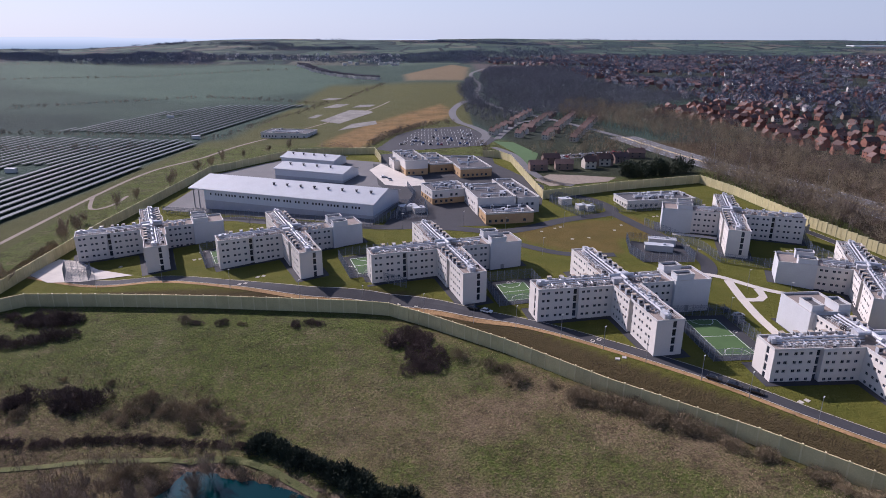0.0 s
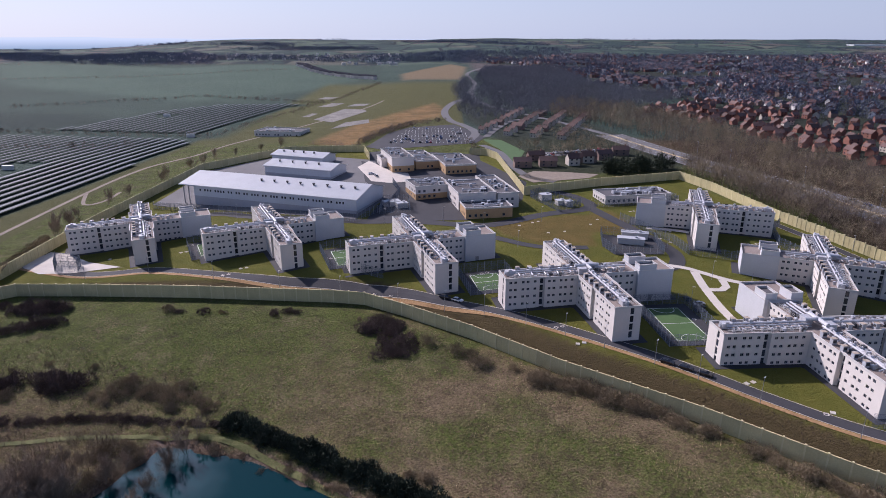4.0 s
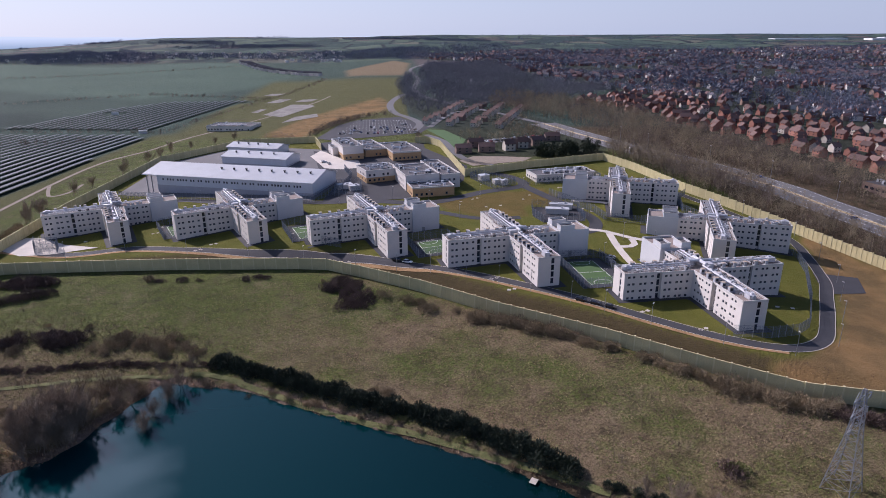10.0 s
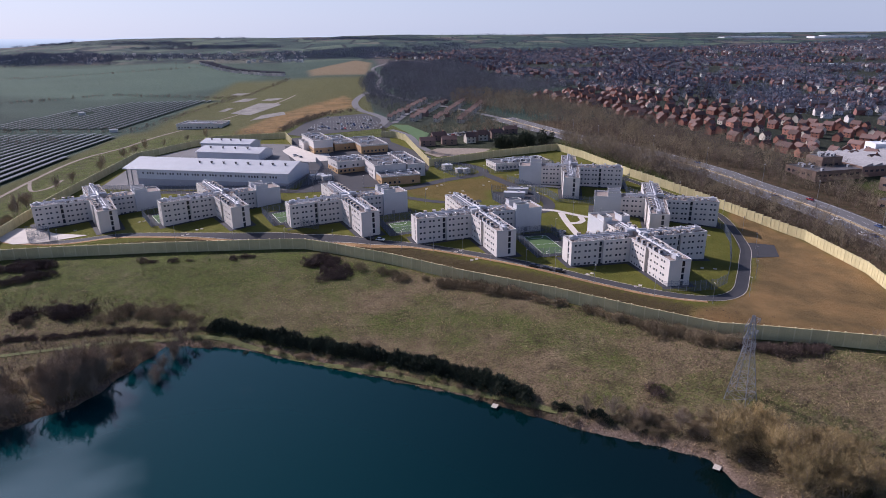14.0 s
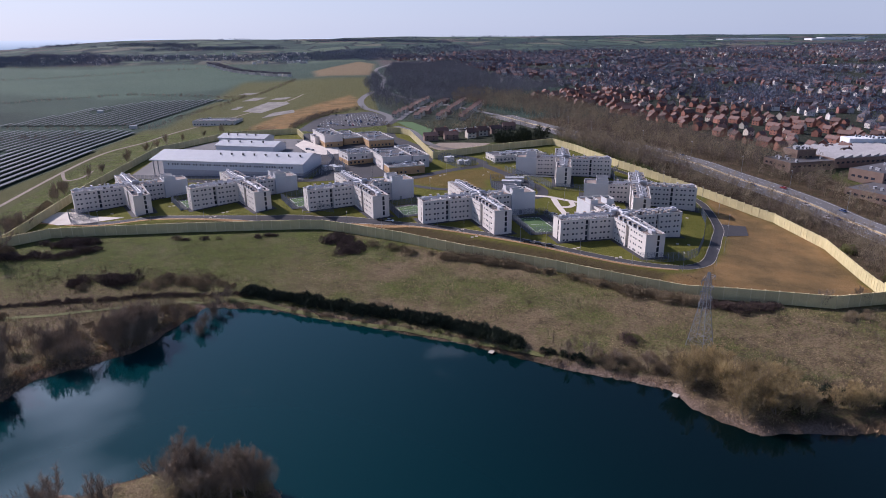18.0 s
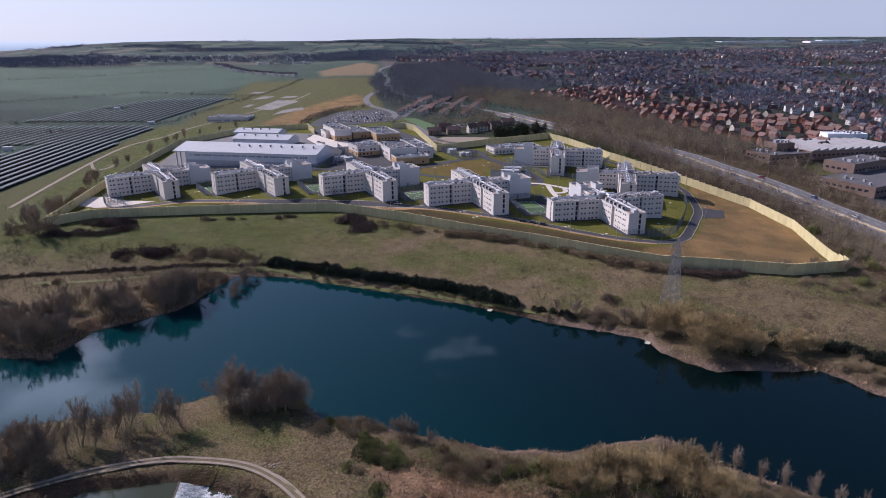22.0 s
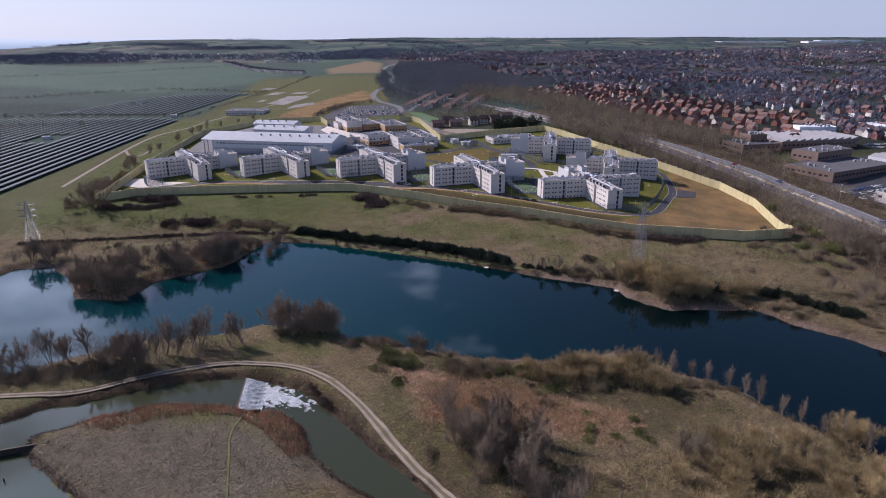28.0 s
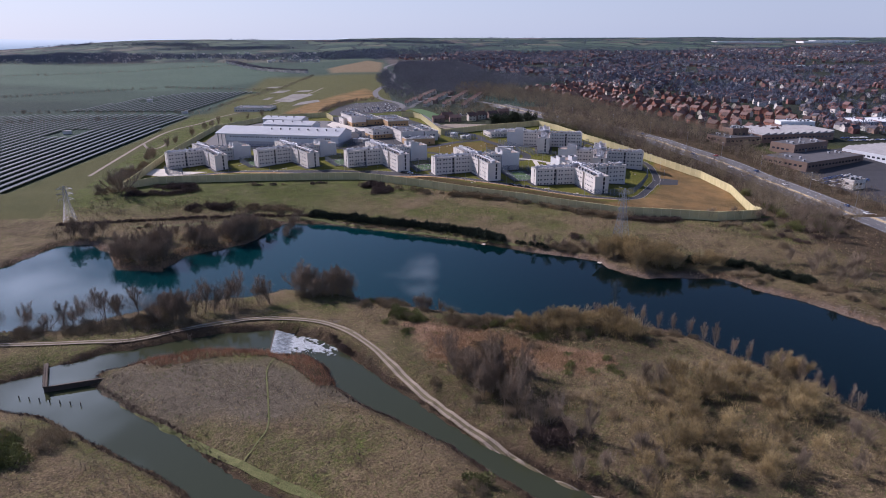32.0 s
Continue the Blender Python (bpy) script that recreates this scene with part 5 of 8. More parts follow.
# ---- vehicles ----
def car_body():
    b = Build()
    prof = [(-2.1, .35), (-2.15, .75), (-1.9, .92), (1.1, .95), (2.0, .8), (2.1, .4)]
    n_ = len(prof)
    for s in (-.85, .85):
        b.poly([(x, s, z) for x, z in (prof if s < 0 else prof[::-1])])
    for (x0, z0), (x1, z1) in zip(prof, prof[1:] + prof[:1]):
        b.poly([(x0, -.85, z0), (x0, .85, z0), (x1, .85, z1), (x1, -.85, z1)])
    b.poly([(-1.35, -.62, 1.45), (.25, -.62, 1.45), (.25, .62, 1.45), (-1.35, .62, 1.45)])
    return b


def car_glass():
    b = Build()
    lo = [(-1.85, -.8, .92), (1.05, -.8, .94), (1.05, .8, .94), (-1.85, .8, .92)]
    hi = [(-1.35, -.62, 1.44), (.25, -.62, 1.44), (.25, .62, 1.44), (-1.35, .62, 1.44)]
    for i in range(4):
        j = (i + 1) % 4
        b.poly([lo[i], lo[j], hi[j], hi[i]])
    return b


CAR_GLASS = car_glass().mesh("glazing", M_GLASS)
tb = Build()
tb.tube((0, -.1, 0), (0, .1, 0), .32, n=8)
TYRE = tb.mesh("wheel", M_TYRE)
CAR_BODY = [car_body().mesh("car", m) for m in M_CARS]
COLOUR = ("white", "silver", "black", "red", "blue")


FAR_BODY = []
for m_ in M_CARS:
    fb_ = car_body()
    fb_.k = [0] * len(fb_.f)
    for sx in (-1.3, 1.3):
        for sy in (-.78, .78):
            fb_.tube((sx, sy - .1, .32), (sx, sy + .1, .32), .32, n=6, k=1)
    FAR_BODY.append(fb_.mesh("car", m_, M_TYRE))


def car(x, y, turn, c, where, group, lift=0.1, z=None):
    if group != "compound cars":
        t = thing("car", COLOUR[c] + " car " + where, "car", group, b=FAR_BODY[c], mats=[], at=Matrix.Translation((x, y, (h(x, y) if z is None else z) + lift)) @ Matrix.Rotation(turn, 4, "Z"))
        part("glazing", CAR_GLASS, None, t, "dark glazing")
        return t
    t = thing("car", COLOUR[c] + " parked car " + where, "car", group, b=CAR_BODY[c], mats=[], at=Matrix.Translation((x, y, (h(x, y) if z is None else z) + lift)) @ Matrix.Rotation(turn, 4, "Z"))
    part("glazing", CAR_GLASS, None, t, "dark glazing")
    for sx in (-1.3, 1.3):
        for sy in (-.78, .78):
            part("wheel", TYRE, None, t, at=Matrix.Translation((sx, sy, .32)))
    return t


for x, y, a, c in ((11, 207, -.5, 2), (15.6, 204.4, -.5, 0), (78, 159, -.65, 2), (82.4, 155.6, -.65, 2), (86.8, 152.2, -.65, 2), (102, 196, .2, 2), (103, 199, .2, 2), (104, 202, .2, 1), (101, 206, 1.6, 2),
                   (-38, 398, .4, 0), (-34, 392, 2, 1)):
    car(x, y, a, c, "on asphalt inside the compound", "compound cars")
drape("pavement_carpark", "grey asphalt car park ringed by banks", "car park", [(-53, 494), (-40, 560), (-24, 592), (19, 612), (46, 540), (36, 510), (-8, 492), (-40, 480)], M_ASPHALT, 0.15, 6)
bays = Build()
for r in range(6):
    y0 = 508 + r * 14.5
    x = -36 + r * 2.5
    while x < 32 - r * 1.0:
        ribbon([(x, y0), (x + .4, y0 + 9.6)], .16, .24, bays, step=5)
        if crnd.random() < (0.42 if r < 3 else 0.16):
            car(x + 1.5, y0 + crnd.choice((2.4, 7.2)), 1.53 + crnd.choice((0, math.pi)), crnd.choice((0, 0, 1, 1, 2, 3, 4)), "in a marked bay of the car park", "car park cars", .2)
        x += 3.0
tagged(new("bay_markings", bays.mesh("bay_markings", M_LINE)), "white painted bay lines of the car park", "markings", kind="structure")

# ---- plants ----
def quick_mesh(name, verts, mat):
    """A mesh of loose triangles from an array of corners (n, 3, 3)."""
    v = np.asarray(verts, np.float32).reshape(-1, 3)
    nt = len(v) // 3
    me = bpy.data.meshes.new(name)
    me.vertices.add(nt * 3)
    me.vertices.foreach_set("co", v.ravel())
    me.loops.add(nt * 3)
    me.loops.foreach_set("vertex_index", np.arange(nt * 3, dtype=np.int32))
    me.polygons.add(nt)
    me.polygons.foreach_set("loop_start", np.arange(0, nt * 3, 3, dtype=np.int32))
    me.update()
    me.validate()
    if mat:
        me.materials.append(mat)
    return me


def sprigs(rng, centres, ways, length, width):
    """Thin three-cornered twigs or leaves that start at centres and point along ways."""
    nt = len(centres)
    ways = ways / np.maximum(np.linalg.norm(ways, axis=1, keepdims=True), 1e-6)
    side = np.cross(ways, rng.normal(size=(nt, 3)))
    side /= np.maximum(np.linalg.norm(side, axis=1, keepdims=True), 1e-6)
    ln = length * rng.uniform(0.6, 1.4, (nt, 1))
    wd = width * rng.uniform(0.6, 1.4, (nt, 1))
    return np.stack([centres - side * wd / 2, centres + side * wd / 2, centres + ways * ln], 1)


def bare_tree(seed, ht, spread, stems=1, twigs=700, low=.15, wide=0.06):
    """Stems and limbs as one mesh, an airy crown of fine upright twigs as another."""
    rng = np.random.default_rng(seed)
    wood = Build()
    tips = []

    def grow(p, d, ln, r, level):
        q = p + d * ln
        wood.tube(p, q, max(r, .03), max(r * 0.6, .02), n=5 if level < 1 else 3, cap=False)
        tips.append((p, q))
        if level >= 3:
            return
        for i in range(4 if level == 0 else 3):
            w = Vector(rng.normal(size=3)).normalized()
            e = (d * 0.8 + w * 0.7 * spread * 2 + Vector((0, 0, 0.35))).normalized()
            grow(p.lerp(q, rng.uniform(0.35, 1.0)), e, ln * rng.uniform(0.5, 0.75), r * 0.5, level + 1)

    lean = (.28 if spread > .2 else .1) if stems > 1 else .05
    for s in range(stems):
        d = Vector((rng.normal() * lean, rng.normal() * lean, 1)).normalized()
        grow(Vector((d.x * .6, d.y * .6, -0.3)), d, ht * rng.uniform(.42, .55), ht * 0.018 / stems ** .4, 0)
    lumps = np.array([(rng.normal() * ht * spread * .45, rng.normal() * ht * spread * .45, rng.uniform(.78, 1.0)) for _ in range(6)])
    k = rng.integers(0, 6, twigs)
    u = rng.normal(size=(twigs, 3))
    u /= np.linalg.norm(u, axis=1, keepdims=True)
    rr = rng.random((twigs, 1)) ** .45
    top = ht * lumps[k, 2]
    mid = np.stack([lumps[k, 0], lumps[k, 1], (top + ht * low) / 2], 1)
    c = mid + u * rr * np.stack([np.full(twigs, ht * spread * .6), np.full(twigs, ht * spread * .6), (top - ht * low) / 2], 1)
    ways = u * np.array([.7, .7, .2]) + rng.normal(size=(twigs, 3)) * .32 + np.array([0, 0, .75])
    near = twigs * 3 // 5
    pick = rng.integers(0, len(tips), near)
    f = rng.uniform(0.3, 1.05, (near, 1))
    a, b = np.array([tips[i][0] for i in pick]), np.array([tips[i][1] for i in pick])
    c[:near] = a + (b - a) * f
    return wood, sprigs(rng, c, ways, ht * 0.10, wide)


def shrub(seed, ht, rad, count=420, ln=0.8, wd=0.1):
    """A dome of twigs on short stems."""
    rng = np.random.default_rng(seed)
    wood = Build()
    lumps = [(rng.normal() * rad * .38, rng.normal() * rad * .38, rng.uniform(.55, 1)) for _ in range(5)]
    for x, y, s in lumps:
        wood.tube((x * .4, y * .4, -.3), (x, y, ht * .6 * s), .07, .03, n=4)
    ln_i = rng.integers(0, 5, count)
    L = np.array(lumps)[ln_i]
    u = rng.normal(size=(count, 3))
    u /= np.linalg.norm(u, axis=1, keepdims=True)
    u[:, 2] = np.abs(u[:, 2])
    rr = rng.uniform(.45, 1, (count, 1)) ** .5
    c = np.stack([L[:, 0], L[:, 1], np.zeros(count)], 1) + u * rr * np.stack([np.full(count, rad * .62), np.full(count, rad * .62), ht * .85 * L[:, 2]], 1)
    return wood, sprigs(rng, c, u * .7 + rng.normal(size=(count, 3)) * .5 + np.array([0, 0, .35]), ln, wd)


KINDS = {}


def species(key, label, category, wood, crown, mat, n_meshes=None):
    if category == "shrub":
        for tri in crown:
            wood.poly(tri, 1)
        KINDS.setdefault(key, []).append((wood.mesh(key, M_BARK, mat), None, label, category))
        return
    KINDS.setdefault(key, []).append((wood.mesh("trunk", M_BARK), quick_mesh("crown", crown, mat), label, category))


for s in range(4):
    species("tree", "bare deciduous tree with a twiggy grey-brown crown", "tree", *bare_tree(10 + s, 9.5, 0.30, (1, 3, 2, 4)[s], 3400, .12, .042), M_TWIG)
    species("willow", "budding willow with a dense olive-brown crown", "tree", *bare_tree(20 + s, 8.0, 0.40, 4, 4200, .05, .045), M_TWIG_OLIVE)
    species("alder", "slender bare alder on the lake bank", "tree", *bare_tree(30 + s, 8.0, 0.17, 2, 750, .08, .06), M_TWIG)
    species("shrub", "bare twiggy brown shrub in rough grass", "shrub", *shrub(40 + s, 3.0, 2.6, 1100, .8, .07), M_TWIG_SHRUB)
    species("dark_shrub", "dense dark bramble thicket in the meadow", "shrub", *shrub(50 + s, 3.0, 3.2, 900, .8, .15), M_TWIG_DARK)
    species("green_shrub", "olive-green leafy shrub on the bank", "shrub", *shrub(60 + s, 2.8, 2.4, 1000, .5, .18), M_LEAF)
    species("conifer", "dark evergreen shrub in a lakeside hedge", "shrub", *shrub(70 + s, 3.6, 2.3, 1200, .6, .2), M_CONIFER)
prng = random.Random(11)
NAME = {"tree": "bare_tree", "willow": "willow_tree", "alder": "alder_tree", "shrub": "shrub", "dark_shrub": "bramble_thicket", "green_shrub": "leafy_shrub", "conifer": "evergreen_shrub"}
GROUPS = {"tree": "trees", "willow": "willows", "alder": "bank alders", "shrub": "shrubs", "dark_shrub": "thickets", "green_shrub": "leafy shrubs", "conifer": "evergreen hedge"}


def plant(key, x, y, size=1.0, sink=0.1, tall=1.0):
    k = prng.randrange(4)
    wood, crown, label, cat = KINDS[key][k]
    s = size * prng.uniform(0.85, 1.15)
    t = thing(NAME[key], label, cat, GROUPS[key], b=None if crown else wood, mats=[], at=Matrix.Translation((x, y, h(x, y) - sink)) @ Matrix.Rotation(prng.uniform(0, 6.28), 4, "Z") @ Matrix.Diagonal((s, s, s * tall, 1)))
    if crown:
        part("trunk", wood, None, t)
        part("crown", crown, None, t)
    return t


def clump(key, x, y, rx, ry, count, lo, hi, tall=1.0, dry=True):
    made = 0
    for _ in range(count * 6):
        if made == count:
            break
        a, r = prng.uniform(0, 6.28), prng.random() ** .5
        px, py = x + rx * r * math.cos(a), y + ry * r * math.sin(a)
        if dry and h(px, py) < (Z_LAKE + .25 if py > -12 else Z_DOWN + .4):
            continue
        plant(key, px, py, prng.uniform(lo, hi), tall=tall)
        made += 1


def hedge(key, line, gap, lo, hi, wander=.8, tall=1.0):
    for p in curve_points(line, gap):
        plant(key, p.x + prng.uniform(-wander, wander), p.y + prng.uniform(-wander, wander), prng.uniform(lo, hi), tall=tall)


SCRUB = {}


def scrub(key, ring, gap, ht, seed):
    """Low growth too dense to count, gathered by kind."""
    rng = np.random.default_rng(seed)
    xs, ys = [p[0] for p in ring], [p[1] for p in ring]
    nn = int((max(xs) - min(xs)) * (max(ys) - min(ys)) / gap ** 2)
    x, y = rng.uniform(min(xs), max(xs), nn), rng.uniform(min(ys), max(ys), nn)
    ok = (away(x, y, ring) < 0) & (np.minimum.reduce([away(x, y, r) for r in (LAKE, RIVER_UP, RIVER_DOWN, RIVER_SW)]) > 1.0) & (ripple(x, y, 7.0, seed) > -.45)
    c = np.array([tuple(p) for p in curve_points(TRACK, 3)])
    ok &= np.min(np.hypot(x[:, None] - c[None, :, 0], y[:, None] - c[None, :, 1]), 1) > 3.2
    ok &= ripple(x, y, 11.0, seed + 3) + .6 * ripple(x, y, 4.0, seed) > -.35
    SCRUB.setdefault(key, []).append((x[ok], y[ok], ht * (.85 + .45 * ripple(x[ok], y[ok], 4.0, seed))))


# meadow thickets along the wall and in the open
clump("dark_shrub", -11, 188, 6, 9, 12, .9, 1.3, .9)
clump("dark_shrub", -6, 178, 6.5, 6, 10, .9, 1.4, .9)
for x, y, k, s in ((5, 180, "shrub", 1.45), (15, 174, "shrub", 1.35), (22, 167, "shrub", 1.3), (-1, 186, "shrub", .8), (-48, 205, "dark_shrub", .8), (-44, 204, "dark_shrub", .7), (-52, 203, "dark_shrub", .7), (-79, 204, "dark_shrub", .75),
                   (-92, 205, "shrub", 1.0), (-88, 204, "dark_shrub", .7), (-72, 204, "shrub", .7), (19, 173, "shrub", .9), (91, 74, "dark_shrub", 1.0), (93, 75, "green_shrub", .9),
                   (-20, 198, "shrub", .6), (32, 163, "shrub", .7)):
    plant(k, x, y, s)
hedge("shrub", [(38, 157), (53, 149), (66, 140)], 2.4, 1.1, 1.6)
hedge("shrub", [(70, 137), (80, 129)], 3.0, .9, 1.3)
hedge("shrub", [(88, 122), (97, 113), (104, 106)], 2.8, .9, 1.3)
hedge("shrub", [(104, 105), (116, 96), (126, 90)], 2.4, 1.2, 1.7)
hedge("dark_shrub", [(128, 88), (142, 82), (152, 82)], 3.2, .9, 1.2)
for x, y in ((170, 80), (186, 79), (206, 83), (196, 76)):
    plant("tree", x, y, .8)
clump("shrub", 185, 72, 22, 8, 7, .6, 1.1)
# north bank: evergreen hedge
hedge("conifer", [(-49, 141), (-40, 137), (-28, 130), (-14, 122), (4, 112), (18, 105), (32, 96), (42, 88), (52, 79)], 2.3, 1.15, 1.6, .7)
hedge("conifer", [(60, 73), (66, 69), (73, 64)], 2.6, .6, .9)
hedge("conifer", [(118, 42), (128, 36), (138, 30)], 2.2, 1.0, 1.4)
hedge("conifer", [(150, 27), (157, 20), (164, 10), (172, 0)], 2.4, 1.0, 1.4)
clump("shrub", -20, 118, 30, 3, 8, .4, .7)
hedge("shrub", [(-60, 138), (-30, 122), (0, 109), (40, 84), (70, 64), (94, 49)], 6.5, .35, .7, 1.5)
hedge("green_shrub", [(-30, 125), (10, 104), (50, 78)], 14, .35, .6, 2)
# willow stand on the north-east bank
clump("willow", 104, 45, 8, 6, 10, 1.1, 1.4)
clump("willow", 118, 27, 14, 4, 9, 1.0, 1.3)
clump("willow", 115, 34, 9, 7, 14, 1.15, 1.5)
clump("tree", 124, 32, 5, 5, 4, .7, .9)
clump("shrub", 92, 58, 10, 5, 12, .7, 1.1)
clump("shrub", 80, 64, 6, 3, 6, .6, .9)
clump("willow", 140, 25, 8, 3, 6, .8, 1.05)
clump("shrub", 152, 12, 8, 10, 10, .6, 1.0)
clump("shrub", 190, 50, 22, 16, 8, .6, 1.2)
clump("dark_shrub", 200, 46, 16, 12, 8, .6, 1.0)
clump("tree", 185, 10, 14, 18, 9, .7, 1.0)
clump("tree", 222, 60, 14, 26, 16, .7, 1.0)
clump("shrub", 178, -14, 8, 16, 12, .6, 1.0)
# north-west peninsula and scrub
clump("tree", -128, 77, 16, 11, 26, 1.0, 1.3)
clump("shrub", -125, 76, 18, 10, 8, .7, 1.2)
clump("tree", -76, 103, 16, 9, 24, .95, 1.3)
clump("shrub", -92, 110, 22, 9, 16, .7, 1.3)
clump("tree", -96, 95, 15, 8, 13, .8, 1.1)
clump("tree", -170, 116, 16, 6, 9, .8, 1.1)
clump("tree", -108, 100, 20, 9, 10, .7, 1.0)
clump("shrub", -120, 124, 34, 10, 8, .5, .9)
hedge("tree", [(-64, 108), (-62, 118), (-61, 127), (-56, 136)], 4.2, .65, .95, 1.6)
clump("tree", -76, 118, 10, 8, 9, .6, .9)
clump("shrub", -72, 122, 11, 12, 10, .7, 1.1)
hedge("tree", [(68, 68), (82, 61), (96, 52)], 7.0, .5, .7, 1.5)
clump("shrub", 84, 62, 12, 4, 5, .8, 1.1)
clump("shrub", 26, -42, 18, 8, 6, .5, .9)
hedge("dark_shrub", [(-190, 138), (-150, 139), (-111, 139), (-89, 142), (-67, 142), (-50, 140)], 2.6, .5, .75, .4)
clump("dark_shrub", -112, 158, 14, 5, 13, .9, 1.4)
clump("shrub", -84, 155, 26, 4, 12, .8, 1.3)
clump("shrub", -110, 158, 40, 12, 10, .5, .9)
clump("shrub", -66, 151, 16, 5, 10, .5, .9)
clump("dark_shrub", -145, 205, 14, 4, 12, 1.0, 1.5)
clump("tree", -184, 226, 5, 14, 8, .8, 1.1)
plant("tree", -174, 192, 1.7)
plant("tree", -178, 196, 1.4)
plant("tree", -184, 188, 1.0)
hedge("shrub", [(-176, 201), (-182, 243), (-186, 285)], 5.5, 1.0, 1.5, 1.2)
hedge("dark_shrub", [(-168, 190), (-153, 190), (-140, 190), (-129, 195)], 3.6, 1.0, 1.4, 1.0)
for x, y in ((210, 63), (228, 69), (224, 52), (225, 100), (232, 138), (196, 65), (217, 81), (206, 58), (219, 61)):
    plant("green_shrub", x, y, prng.uniform(1.4, 2.0))
clump("tree", -184, 298, 4, 10, 5, .8, 1.1)
clump("shrub", -180, 200, 14, 10, 14, .8, 1.2)
for x, y in ((-183, 363), (-176, 396), (-172, 434), (-163, 461), (-155, 482), (-190, 321), (-178, 410), (-168, 448), (-140, 500), (-125, 508), (-186, 345)):
    plant("tree", x, y, prng.uniform(.6, 1.0))
# south bank
hedge("tree", [(-160, -4), (-130, 0), (-111, 3), (-97, -3), (-89, 1), (-76, 6), (-60, 9)], 4.4, .95, 1.35, 2.5)
clump("shrub", -98, -5, 10, 4, 12, 1.0, 1.5)
clump("tree", -92, 1, 9, 4, 8, .9, 1.15)
clump("shrub", -125, -6, 26, 4, 12, .9, 1.3)
clump("tree", -38, 17, 12, 5, 18, .9, 1.3)
clump("willow", -34, 15, 8, 4, 4, .5, .65)
clump("shrub", -36, 15, 12, 5, 14, .7, 1.1)
for x, y, k, s in ((-17, 6, "green_shrub", .9), (-14, 4, "green_shrub", .7), (-10, -4, "green_shrub", 1.0), (-2, -11, "green_shrub", 1.0), (-5, -13, "shrub", 1.0), (-14, -15, "green_shrub", .6),
                   (-11, -17, "shrub", .7), (-7, -24, "green_shrub", .9), (0, -3, "tree", .55), (2, -6, "shrub", 1), (12, -14, "willow", .55), (9, -10, "tree", .6), (15, -18, "green_shrub", .9)):
    plant(k, x, y, s)
clump("shrub", 22, -21, 12, 3, 10, .6, 1.0)
clump("green_shrub", 24, -23, 12, 3, 5, .6, .9)
clump("willow", 54, -31, 18, 6, 24, .8, 1.15)
clump("green_shrub", 34, -24, 7, 5, 8, .9, 1.3)
clump("willow", 40, -26, 12, 4, 8, .6, .85)
clump("shrub", 20, -19, 14, 4, 10, .8, 1.2)
clump("shrub", -12, 2, 10, 5, 9, .8, 1.3)
clump("green_shrub", -6, -12, 8, 8, 7, .9, 1.4)
clump("tree", 6, -2, 6, 4, 5, .5, .7)
clump("willow", 72, -40, 6, 4, 5, .8, 1.0)
clump("green_shrub", 52, -36, 14, 5, 9, .7, 1.1)
clump("shrub", 62, -34, 14, 6, 7, .7, 1.1)
hedge("alder", [(66, -25), (76, -30), (86, -34), (94, -42), (99, -52), (104, -62), (112, -76), (120, -92)], 4.2, .85, 1.2, 1.0)
clump("willow", 112, -70, 6, 5, 5, .95, 1.15)
clump("shrub", 88, -42, 8, 5, 6, .6, .9)
# rough ground between river and lake
hedge("tree", [(5, -48), (13, -64), (24, -82), (34, -97)], 4.0, .75, 1.15, 3.0)
clump("dark_shrub", 31, -93, 7, 5, 8, .9, 1.3)
clump("green_shrub", 46, -58, 22, 10, 9, .4, .8)
clump("tree", 16, -64, 14, 13, 26, .8, 1.1)
clump("shrub", 18, -66, 20, 16, 8, .6, 1.1)
clump("willow", 82, -84, 28, 15, 34, .7, 1.0)
clump("willow", 62, -110, 30, 12, 26, .6, .95)
clump("shrub", 66, -84, 36, 22, 10, .6, 1.0)
clump("tree", 66, -72, 6, 5, 3, .7, .9)
clump("tree", 40, -108, 12, 8, 8, .5, .8)
clump("tree", 100, -115, 20, 14, 12, .5, .8)
for x, y in ((-33, -20.5), (-31, -24), (-29, -28), (-27, -31)):
    plant("dark_shrub", x, y, prng.uniform(.55, .75))
clump("shrub", -112, -78, 10, 8, 9, .9, 1.4)
clump("green_shrub", -116, -83, 9, 8, 10, 1.3, 1.9)
clump("shrub", 0, -112, 6, 4, 3, .6, .9)
plant("green_shrub", 4, -108, 1.5)
plant("tree", -84, -16, .45)

scrub("olive", [(36, -78), (70, -62), (100, -70), (128, -100), (125, -140), (60, -135), (32, -104)], 3.0, 3.6, 1)
scrub("olive", [(38, -28), (70, -26), (86, -38), (70, -42), (40, -40)], 2.0, 3.4, 2)
scrub("brown", [(-4, -44), (24, -48), (38, -78), (24, -96), (4, -74)], 1.9, 3.4, 3)
scrub("brown", [(-190, -12), (-125, -12), (-100, -13), (-76, -3), (-58, -2), (-58, 12), (-76, 12), (-100, 8), (-125, 6), (-190, 4)], 1.9, 2.6, 4)
scrub("brown", [(-58, 0), (-30, -4), (-18, -18), (-5, -40), (40, -44), (90, -50), (115, -80), (100, -40), (70, -24), (20, -12), (-10, 10), (-40, 22), (-58, 16)], 3.4, 1.5, 5)
scrub("brown", [(-112, 88), (-60, 104), (-56, 136), (-120, 137), (-190, 130), (-190, 112), (-150, 112)], 2.4, 2.0, 6)
scrub("brown", [(-60, 100), (-56, 112), (-55, 134), (-66, 140), (-90, 136), (-100, 122), (-86, 104)], 1.8, 2.6, 17)
scrub("brown", [(54, 78), (96, 50), (102, 58), (64, 84)], 2.4, 2.2, 18)
